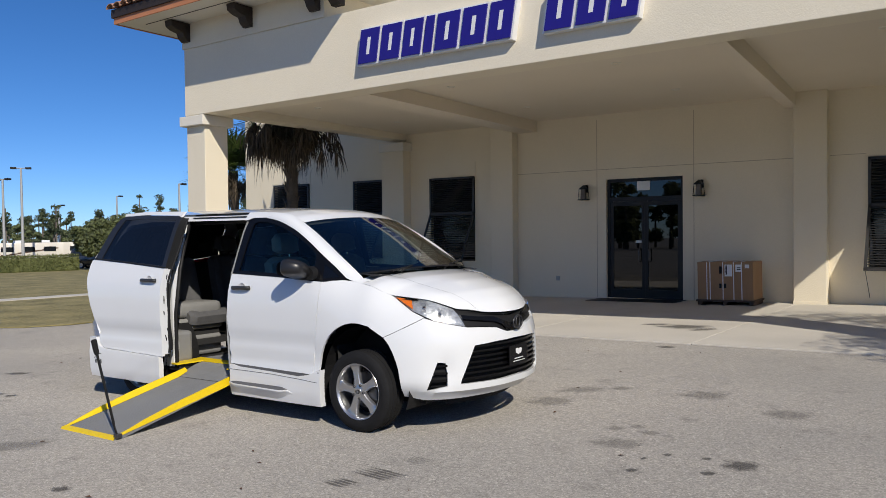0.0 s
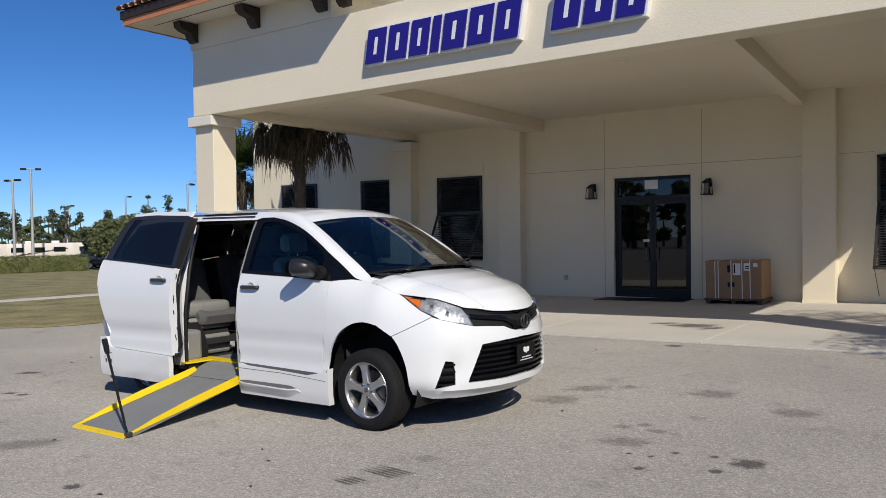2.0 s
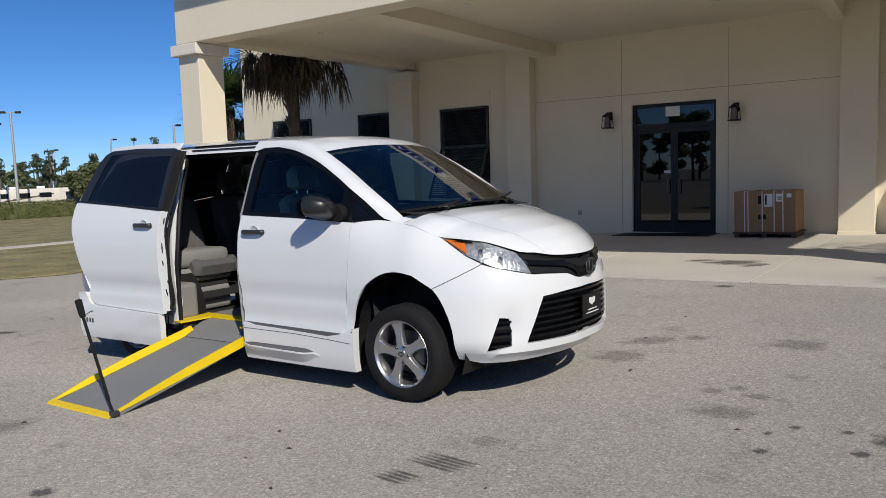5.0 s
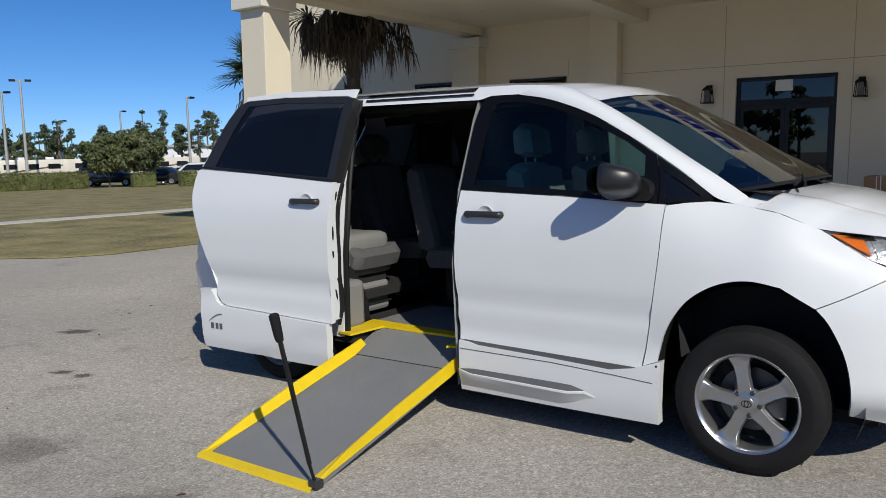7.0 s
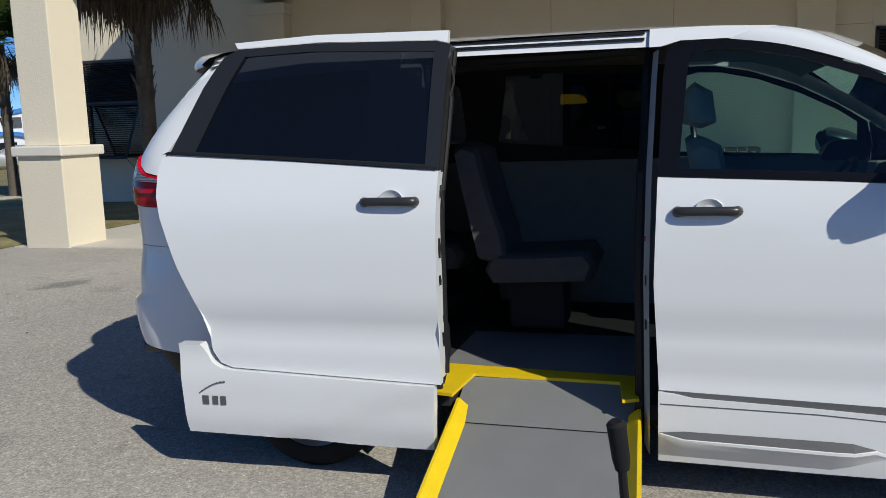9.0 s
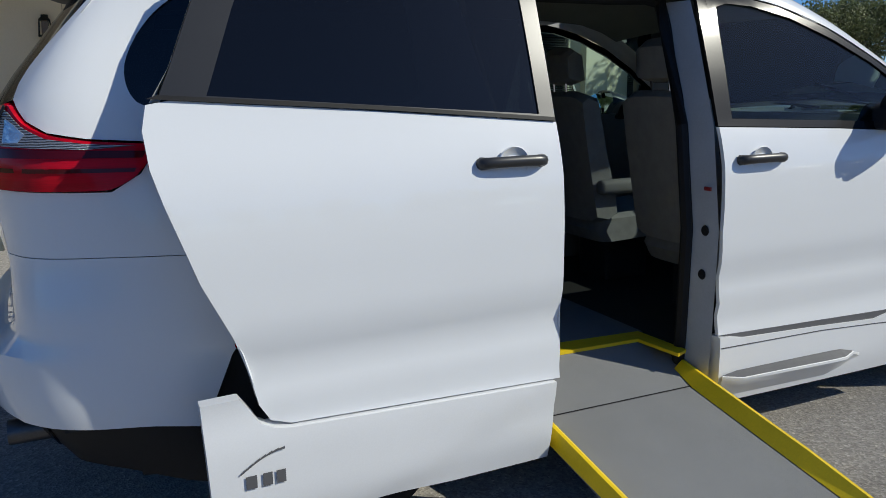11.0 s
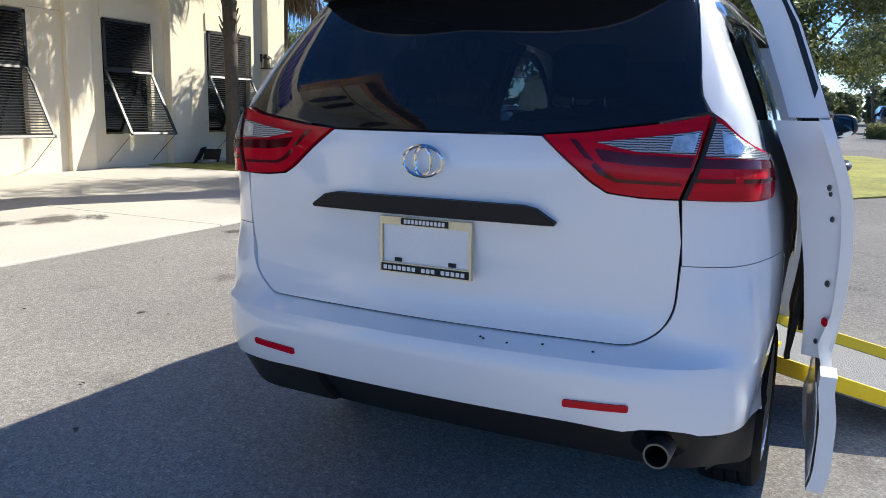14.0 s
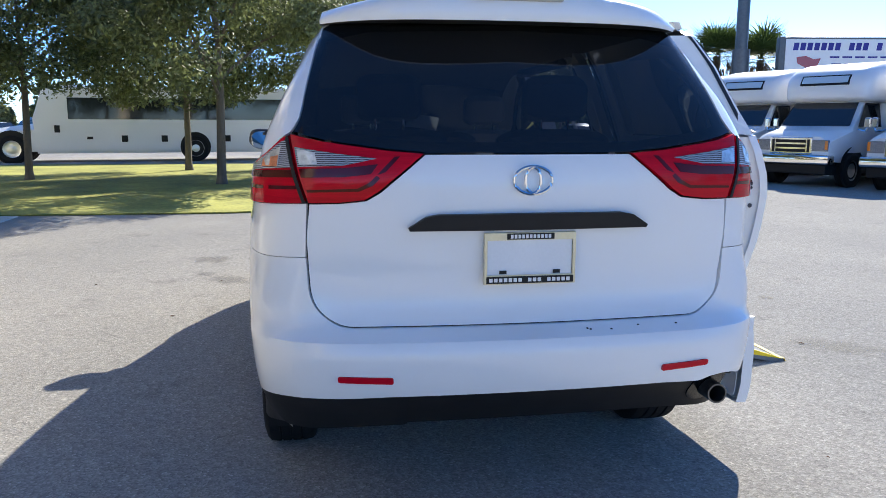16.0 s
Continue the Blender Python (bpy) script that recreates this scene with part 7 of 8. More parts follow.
def palm(place, height, seed, fronds=34, dead=30, label="", trunk_r=0.17, crown=1.7):
    """A cabbage palm: a booted trunk, green fan fronds above and a skirt of dry ones below."""
    rng = random.Random(seed)
    t = empty("palm_tree", pose(*place), label, "palm")
    bm = bmesh.new()
    tube(bm, [(0, 0, -0.05), (0.01, 0, height * 0.3), (0.03, 0.02, height * 0.7), (0.02, 0.0, height)], [trunk_r * 1.15, trunk_r * 0.9, trunk_r * 0.95, trunk_r * 1.1], 14)
    part("trunk", bm, M_PALMBARK, t, smooth=50)
    bm = bmesh.new()
    for k in range(60):
        a, z = k * 2.4, height * (0.45 + 0.55 * k / 60)
        d = Vector((math.cos(a), math.sin(a), 0))
        c = Vector((0, 0, z)) + d * trunk_r * 0.9
        s = Vector((-d.y, d.x, 0)) * 0.06
        vs = [bm.verts.new(c - s), bm.verts.new(c + s), bm.verts.new(c + s * 0.5 + d * 0.10 + Vector((0, 0, 0.22))), bm.verts.new(c - s * 0.5 + d * 0.10 + Vector((0, 0, 0.22)))]
        bm.faces.new(vs)
    part("boot_bark", bm, M_PALMBARK, t, kind="stuff")

    def frond(bm, a, pitch, ln, droop, fan=2.1, broad=0.034):
        d = Vector((math.cos(a) * math.cos(pitch), math.sin(a) * math.cos(pitch), math.sin(pitch)))
        side = Vector((-math.sin(a), math.cos(a), 0))
        base = Vector((0, 0, height)) + d * 0.1
        hub = base + d * ln * 0.45 + Vector((0, 0, -droop * 0.15))
        up = side.cross(d).normalized()
        vs = [bm.verts.new(base + side * 0.02), bm.verts.new(base - side * 0.02), bm.verts.new(hub - side * 0.012), bm.verts.new(hub + side * 0.012)]
        bm.faces.new(vs)
        n = 19
        for k in range(n):
            f = (k / (n - 1) - 0.5) * 2
            ang = f * fan
            dirn = (d * math.cos(ang) + side * math.sin(ang) + up * (-0.25 * abs(f))).normalized()
            l = ln * 0.62 * (1 - 0.35 * abs(f)) * rng.uniform(0.85, 1.1)
            wv = dirn.cross(up).normalized() * broad
            m1 = hub + dirn * l * 0.55 + Vector((0, 0, -droop * 0.12))
            tip = hub + dirn * l + Vector((0, 0, -droop * (0.35 + 0.25 * rng.random())))
            q = [bm.verts.new(hub - wv * 0.4), bm.verts.new(hub + wv * 0.4), bm.verts.new(m1 + wv), bm.verts.new(m1 - wv)]
            bm.faces.new(q)
            bm.faces.new((q[3], q[2], bm.verts.new(tip)))

    bm = bmesh.new()
    for k in range(fronds):
        frond(bm, k * 2.4 + rng.uniform(-0.2, 0.2), rng.uniform(-0.15, 1.25), crown * rng.uniform(0.8, 1.1), 0.5)
    part("green_fronds", bm, M_PALM, t, kind="stuff")
    def hanging(bm, a, reach, start, fall):
        """A dead fan: its stalk arches out and down, its limp leaflets hang in a ragged bundle."""
        d, side = Vector((math.cos(a), math.sin(a), 0)), Vector((-math.sin(a), math.cos(a), 0))
        base = Vector((0, 0, height + start)) + d * trunk_r * 0.7
        mid = base + d * reach * 0.65 + Vector((0, 0, 0.12 * reach))
        hub = base + d * reach + Vector((0, 0, -0.35 * reach))
        for p0, p1 in ((base, mid), (mid, hub)):
            bm.faces.new([bm.verts.new(q) for q in (p0 + side * 0.018, p0 - side * 0.018, p1 - side * 0.014, p1 + side * 0.014)])
        for k in range(22):
            f = rng.uniform(-1, 1)
            root = hub.lerp(mid, 0.25 * rng.random())
            out = side * f * 0.28 + d * rng.uniform(-0.12, 0.22)
            ln = fall * rng.uniform(0.55, 1.1) * (1 - 0.3 * abs(f))
            m1 = root + out * 0.8 + Vector((0, 0, -ln * 0.35 + 0.06 * rng.random()))
            tip = root + out * rng.uniform(0.9, 1.5) + Vector((rng.gauss(0, 0.04), rng.gauss(0, 0.04), -ln))
            w = (side * rng.uniform(-1, 1) + d * rng.uniform(-1, 1)).normalized() * 0.018
            q = [bm.verts.new(root - w * 0.5), bm.verts.new(root + w * 0.5), bm.verts.new(m1 + w), bm.verts.new(m1 - w)]
            bm.faces.new(q)
            bm.faces.new((q[3], q[2], bm.verts.new(tip)))

    bm = bmesh.new()
    for k in range(dead):
        hanging(bm, (k % 11) * 2.4 + rng.gauss(0, 0.22), crown * rng.uniform(0.12, 0.30 + 0.34 * ((k % 11) % 3) / 2), -rng.random() * 0.7, crown * rng.uniform(0.22, 0.40 + 0.30 * ((k % 11) % 4) / 3))
    part("dry_fronds", bm, M_PALMDEAD, t, "hanging dry brown fronds", kind="stuff")
    return t


palm((-25.7, 21.2, 0.0), 4.7, 3, 70, 40, "tall cabbage palm with green and browning fronds", 0.16, 2.0)
palm((-16.1, 15.3, 0.0), 5.2, 4, 26, 120, "cabbage palm with a thick skirt of dry fronds", 0.17, 2.2)
palm((3.5, 17.3, 0.0), 5.9, 5, 30, 110, "cabbage palm with dry hanging fronds by the wall", 0.17, 2.5)
palm((8.25, 19.6, 0.0), 5.2, 6, 30, 110, "cabbage palm with dry hanging fronds at the corner", 0.19, 1.7)
palm((37.4, -19.6, 0.0), 5.8, 7, 80, 24, "green cabbage palm behind the parked buses", 0.2, 2.7)
palm((36.1, -21.9, 0.0), 5.5, 8, 80, 24, "green cabbage palm behind the parked buses", 0.2, 2.7)

for k, (p, h, s, c, sd) in enumerate([((8.2, 8.7, 0.0), 8.2, 3.3, 2.2, 11), ((10.3, 13.7, 0.0), 7.0, 3.0, 2.3, 12), ((13.9, 10.3, 0.0), 7.6, 3.2, 2.3, 13), ((14.0, 5.6, 0.0), 7.6, 3.0, 2.3, 14)]):
    tree("oak_tree", p, h, s, c, sd, 0.07, 4.2, None, "young live oak with small dark leaves on the lawn", group="oaks on the lawn", droop=True)
tree("oak_tree", (32.0, 34.0, 0.0), 6.0, 3.8, 2.6, 27, 0.10, 2.2, None, "spreading live oak across the road", 0.3)
tree("oak_tree", (26.5, 33.0, 0.0), 5.2, 2.8, 2.5, 21, 0.09, 2.2, None, "spreading live oak across the road", 0.3)
tree("oak_tree", (17.5, 36.5, 0.0), 5.0, 3.0, 2.4, 22, 0.09, 2.4, None, "spreading live oak across the road", 0.3)
tree("oak_tree", (34.0, 25.0, 0.0), 6.6, 4.0, 2.6, 23, 0.10, 2.4, None, "spreading live oak across the road", -0.3)
tree("oak_tree", (35.0, -12.0, 0.0), 7.4, 3.2, 2.2, 24, 0.10, 1.5, None, "spreading live oak behind the car park", 0.4)
tree("oak_tree", (39.0, -5.0, 0.0), 7.4, 3.3, 2.2, 29, 0.10, 1.3, None, "spreading live oak beyond the car park", 0.2)
tree("oak_tree", (46.0, 3.0, 0.0), 7.0, 3.4, 2.2, 28, 0.11, 1.2, None, "spreading live oak beyond the car park", 0.3)
tree("oak_tree", (45.0, -9.6, 0.0), 5.4, 2.2, 1.8, 34, 0.10, 0.8, None, "small airy oak beyond the car park", 0.1)
tree("yellow_tree", (52.0, -13.8, 0.0), 7.0, 1.9, 2.2, 26, 0.12, 0.9, material("yellowing_leaf", (0.16, 0.14, 0.03), 0.7, 0, 0.3, 2, 20, rnd=0.4), "slim tree with yellowing leaves")
tree("bushy_tree", (-55.8, 35.3, 0.0), 4.2, 2.0, 0.4, 31, 0.17, 1.5, None, "dense dark bushy tree by the car park")
tree("bushy_tree", (-57.5, 34.0, 0.0), 3.9, 1.8, 0.4, 32, 0.17, 1.5, None, "dense dark bushy tree by the car park")
tree("bushy_tree", (-53.5, 44.2, 0.0), 4.6, 1.9, 0.3, 33, 0.17, 1.5, None, "dense dark bushy tree before the showroom")


def hedge(x0, y0, x1, y1, w, h, seed, label):
    rng = random.Random(seed)
    t = empty("hedge", None, label, "hedge")
    d = Vector((x1 - x0, y1 - y0, 0))
    n = max(1, int(d.length / 0.9))
    bm = bmesh.new()
    for k in range(n):
        p = Vector((x0, y0, 0)) + d * ((k + 0.5) / n)
        along, out = d.normalized() * (d.length / n), Vector((-d.y, d.x, 0)).normalized()
        for _ in range(560):
            side, f = rng.choice((-1, 1, 0)), rng.random()
            q = p + along * rng.uniform(-0.5, 0.5)
            q += out * side * (w * 0.5 + rng.gauss(0, 0.05)) + Vector((0, 0, h * f)) if side else out * w * (f - 0.5) + Vector((0, 0, h + rng.gauss(0, 0.06)))
            leaf_cloud(bm, q, (0.03, 0.03, 0.03), 1, 0.075, rng)
    part("foliage", bm, M_HEDGE, t, kind="stuff")
    a = math.atan2(d.y, d.x)
    bm = bmesh.new()
    box(bm, 0, d.length, -w * 0.40, w * 0.40, 0, h * 0.90, 0.1, Matrix.Translation((x0, y0, 0)) @ Matrix.Rotation(a, 4, "Z"))
    part("inner_mass", bm, M_HEDGE, t)


hedge(-66, 5, -57.5, 32.3, 1.2, 1.18, 41, "long clipped green hedge along the lawn")
for (a, b), l in (((-54.3, 33.8), 1.6), ((-51.2, 35.6), 2.0), ((-50.6, 38.0), 1.4), ((-50.4, 41.0), 1.5)):
    hedge(a, b, a + l * 0.3, b + l, 0.9, 1.05, int(b * 10), "short clipped green hedge piece")
hedge(22.5, 22.5, 25.5, 31.0, 1.3, 0.85, 45, "clipped dark hedge across the road")
hedge(36, 3.5, 30, -14.0, 1.0, 0.7, 46, "low clipped hedge at the car park edge")


def pine_row(name, a, b, n, h0, h1, seed, label, lift=0.45, mat=None, size=0.5):
    """A far belt of trees: trunks and ragged clumps of foliage, one sheet of stuff."""
    rng = random.Random(seed)
    w = empty(name, None, label, "trees", kind="stuff")
    tr, fo = bmesh.new(), bmesh.new()
    for k in range(n):
        t = (k + rng.random()) / n
        x, y = a[0] + (b[0] - a[0]) * t + rng.uniform(-9, 9), a[1] + (b[1] - a[1]) * t + rng.uniform(-9, 9)
        h = rng.uniform(h0, h1)
        tube(tr, [(x, y, 0), (x + rng.uniform(-0.3, 0.3), y, h * 0.95)], [0.22, 0.08], 5)
        for _ in range(rng.randint(7, 12)):
            z = h * (lift + (1.0 - lift) * rng.random())
            s = h * (rng.uniform(0.04, 0.085) if lift > 0.4 else rng.uniform(0.07, 0.14))
            r = h * (0.13 * (1.12 - z / h) + 0.02 if lift > 0.4 else 0.12)
            leaf_cloud(fo, (x + rng.uniform(-1, 1) * r, y + rng.uniform(-1, 1) * r, z), (s * 1.3, s * 1.3, s * 0.7), 60 if lift > 0.4 else 48, size, rng)
    part("trunks", tr, M_BARK, w, kind="stuff")
    part("foliage", fo, mat or M_PINE, w, kind="stuff")


pine_row("pine_wood", (-215, 40), (-150, 150), 110, 6, 11, 51, "far belt of slash pines", 0.45, None, 0.3)
pine_row("pine_wood", (-190, -10), (-215, 45), 40, 6.5, 10, 52, "far belt of slash pines", 0.45, None, 0.3)
pine_row("pine_wood", (-122, 88), (-112, 100), 8, 9, 12, 53, "group of tall pines", 0.6, None, 0.25)
pine_row("pine_wood", (-92, 72), (-106, 50), 22, 5.0, 8.0, 60, "belt of pines behind the motorhomes", 0.42, None, 0.2)
pine_row("low_wood", (-200, 20), (-130, 150), 110, 4, 7, 54, "far low scrub", 0.1, M_LEAF)
pine_row("low_wood", (72, 40), (82, -45), 150, 1.6, 3.0, 59, "far low belt of trees beyond the car parks", 0.05, M_LEAF, 0.4)
pine_row("oak_belt", (55, 75), (75, 20), 36, 4.5, 6.5, 55, "far belt of live oaks across the road", 0.2, M_LEAF, 0.4)
pine_row("oak_belt", (85, -15), (55, -60), 70, 2.4, 4.2, 56, "far belt of live oaks beyond the car park", 0.2, M_LEAF, 0.4)
pine_row("oak_belt", (75, 20), (85, -15), 60, 2.2, 4.0, 57, "far belt of live oaks", 0.2, M_LEAF, 0.4)
pine_row("oak_belt", (50, -55), (-80, -75), 70, 6, 11, 58, "far belt of trees behind the car park", 0.2, M_LEAF, 0.5)


# ---- poles and boards ----
def light_pole(x, y, h, arms, label="tall grey car park light pole"):
    t = empty("light_pole", None, label, "light pole")
    bm = bmesh.new()
    tube(bm, [(x, y, 0), (x, y, h)], [0.16, 0.10], 10)
    part("pole", bm, M_GALV, t, smooth=True)
    for a in arms:
        d = Vector((math.cos(radians(a)), math.sin(radians(a)), 0))
        bm = bmesh.new()
        p = Vector((x, y, h))
        tube(bm, [p, p + d * 0.6], 0.05, 6)
        part("arm", bm, M_GALV, t)
        bm = bmesh.new()
        box(bm, 0.4, 0.95, -0.2, 0.2, -0.10, 0.10, 0.03, Matrix.Translation(p) @ Matrix.Rotation(radians(a), 4, "Z"))
        part("lamp_head", bm, M_DARK, t)


light_pole(-80.4, 39.4, 10.0, (60, 240))
light_pole(-83.0, 38.8, 9.0, (200, 20))
light_pole(-108, 58, 8.0, (100,))
light_pole(-100, 62, 9.0, (100,))
light_pole(-72, 52, 8.5, (100,))
light_pole(44.0, -12.2, 6.0, (90, 270))
light_pole(50.0, -10.0, 6.2, (90, 270))

post = empty("sign_pole", None, "thick dark steel pole", "pole")
bm = bmesh.new()
tube(bm, [(25.6, -14.5, 0), (25.6, -14.5, 5.1)], 0.42, 16)
tube(bm, [(25.6, -14.5, 5.1), (25.6, -14.5, 12.0)], 0.30, 16)
part("shaft", bm, M_STEEL, post, smooth=30)
board = empty("sign_board", pose(24.5, -18.4, 0.3, 0, 0, -9), "white sign board with blue blocks and red mark", "sign board")
part("frame", boxes((-0.15, 0.25, -5.0, 2.4, 3.3, 5.35), bevel=0.02), M_STEEL, board)
for yy in (-3.6, 1.2):
    part("post", boxes((-0.05, 0.15, yy, yy + 0.2, -0.3, 3.3), bevel=0.02), M_STEEL, board)
part("face", boxes((-0.18, -0.15, -4.9, 2.1, 3.45, 5.25)), M_PURE_W, board, "white sign face")
for k in range(13):
    if k not in (7, 11):
        y = 1.75 - k * 0.34
        bm = bmesh.new()
        prism(bm, [(y, 4.72), (y - 0.25, 4.72), (y - 0.30, 5.08), (y - 0.05, 5.08)], -0.19, -0.18, Matrix(((0, 0, 1, 0), (1, 0, 0, 0), (0, 1, 0, 0), (0, 0, 0, 1))))
        part("blue_block", bm, M_BLUE, board)
bm = bmesh.new()
prism(bm, [(1.5, 4.1), (1.0, 3.85), (0.5, 4.0), (0.35, 4.35), (0.7, 4.3), (1.1, 4.45), (1.55, 4.4)], -0.19, -0.18, Matrix(((0, 0, 1, 0), (1, 0, 0, 0), (0, 1, 0, 0), (0, 0, 0, 1))))
part("red_mark", bm, M_CARRED, board)
for za, zb, ya in ((4.36, 4.44, 0.0), (3.85, 4.1, -0.1)):
    for k in range(6):
        part("print_bar", boxes((-0.19, -0.18, ya - 0.55 - k * 0.62, ya - k * 0.62 - 0.08, za, zb)), M_BLUE, board)

# ---- far buildings ----
def far_building(name, label, m, walls, category="building"):
    t = empty(name, m, label, category)
    for nm, mat, spec in walls:
        part(nm, boxes(*spec), mat, t)
    return t


sr = empty("showroom", pose(-96, 96, 0, 0, 0, 47), "white showroom with blue wavy trim and a curved parapet", "building")
bm = bmesh.new()
arch = [(-9, 0), (15, 0), (15, 6.5)] + [(x, 6.5 + 2.3 * math.exp(-((x - 2.5) / 3.2) ** 2)) for x in np.linspace(12, -7, 16)] + [(-9, 6.5)]
XZ = Matrix(((1, 0, 0, 0), (0, 0, -1, 0), (0, 1, 0, 0), (0, 0, 0, 1)))
prism(bm, arch, -8, 0, XZ)
part("wall", bm, M_BUSW, sr, "white wall")
bm = bmesh.new()
pts = [(15, 6.4)] + [(x, 6.4 + 2.3 * math.exp(-((x - 2.5) / 3.2) ** 2)) for x in np.linspace(12, -7, 16)] + [(-9, 6.4)]
for (xa, za), (xb, zb) in zip(pts, pts[1:]):
    prism(bm, [(xa, za), (xa, za + 0.6), (xb, zb + 0.6), (xb, zb)], -0.2, 0.35, XZ)
part("parapet_trim", bm, M_RVBLUE, sr, "blue parapet trim")
bm = bmesh.new()
for xa in np.linspace(-9, 13, 12):
    z = lambda q: 2.6 + 0.8 * math.sin((q + 9) * 0.35)
    prism(bm, [(xa, z(xa)), (xa, z(xa) + 0.6), (xa + 2.02, z(xa + 2.02) + 0.6), (xa + 2.02, z(xa + 2.02))], 0.05, 0.5, XZ)
part("wave_trim", bm, M_RVBLUE, sr, "blue wavy band")
for k in range(7):
    bm = bmesh.new()
    box(bm, -3.5 + k * 1.7 + (0.8 if k > 4 else 0), -2.3 + k * 1.7 + (0.8 if k > 4 else 0), -0.3, -0.05, 4.6, 6.0)
    part("sign_block", bm, M_STEEL, sr, "dark plain sign block")
for k in range(5):
    part("window", boxes((-6 + k * 4, -3.2 + k * 4, -0.06, 0.0, 0.2, 2.4)), M_VGLASS, sr)
far_building("storage_shed", "long white metal shed with grey roof", pose(-112, 82, 0, 0, 0, 47), [("wall", M_BUSW, [(-16, 8, 0, 9, 0, 4.6)]), ("roof", M_GALV, [(-16.5, 8.5, -0.5, 9.5, 4.6, 4.9)]), ("opening", M_VGLASS, [(-10, -6, -0.05, 0, 0, 2.8)]), ("opening", M_VGLASS, [(-3, 3, -0.05, 0, 0, 2.8)])])
tw = far_building("office_tower", "charcoal tower block with a pale panel", pose(84, -24.1, 0, 0, 0, 17), [("wall", M_BLACKBLDG, [(-1.9, 1.9, -1.7, 1.7, 0, 11.5)]), ("panel", M_GALV, [(-1.96, -1.9, 0.9, 1.6, 5.0, 11.2)]), ("mark", M_PURE_W, [(-1.95, -1.9, -0.9, -0.3, 8.6, 10.2)])])
far_building("low_shop", "long low shop with dark glazing", pose(92, -38, 0, 0, 0, 12), [("wall", M_GALV, [(0, 14, -22, 12, 0, 5)]), ("glazing", M_VGLASS, [(-0.1, 0, -20, 10, 0.5, 3.2)]), ("roof", M_BLACKBLDG, [(-0.6, 14.4, -22.5, 12.5, 5, 5.5)])])
far_building("car_park_building", "pale low building behind the oaks", pose(52, 66, 0, 0, 0, 40), [("wall", M_STUCCO_W, [(-14, 14, 0, 8, 0, 5.2)]), ("glazing", M_VGLASS, [(-12, 12, -0.05, 0, 2.0, 3.4)]), ("roof", M_GALV, [(-14.4, 14.4, -0.4, 8.4, 5.2, 5.5)])])


# ---- parked vehicles ----
def simple_wheel(parent, x, y, r, w=0.24, side=1):
    wh = empty("wheel")
    wh.parent = parent
    wh.matrix_local = pose(x, y, r, -90 * side, 0, 0)
    bm = bmesh.new()
    lathe(bm, [(r * 0.62, -w / 2), (r * 0.9, -w / 2), (r, -w * 0.35), (r, w * 0.35), (r * 0.9, w / 2), (r * 0.62, w / 2)], 28)
    part("tyre", bm, M_RUBBER, wh, smooth=40)
    bm = bmesh.new()
    lathe(bm, [(r * 0.62, w * 0.42), (r * 0.5, w * 0.34), (r * 0.25, w * 0.42), (0, w * 0.42)], 20)
    part("rim", bm, M_ALLOY, wh, smooth=40)


def body_loft(stations):
    """A car body from cross-sections: (x, half width, sill, belt, roof, roof half width)."""
    rows = []
    for x, w, z0, zb, zr, wr in stations:
        rows.append([Vector((x, yy, zz)) for yy, zz in ((-w * 0.92, z0), (-w, z0 + (zb - z0) * 0.35), (-w * 0.985, zb), (-wr, zr - 0.06), (-wr * 0.85, zr), (0, zr + 0.02), (wr * 0.85, zr), (wr, zr - 0.06), (w * 0.985, zb), (w, z0 + (zb - z0) * 0.35), (w * 0.92, z0))])
    bm = grid_mesh(rows)
    for r in (rows[0], rows[-1]):
        bm.faces.new([bm.verts.new(p) for p in r])
    bmesh.ops.remove_doubles(bm, verts=bm.verts, dist=0.001)
    return bm


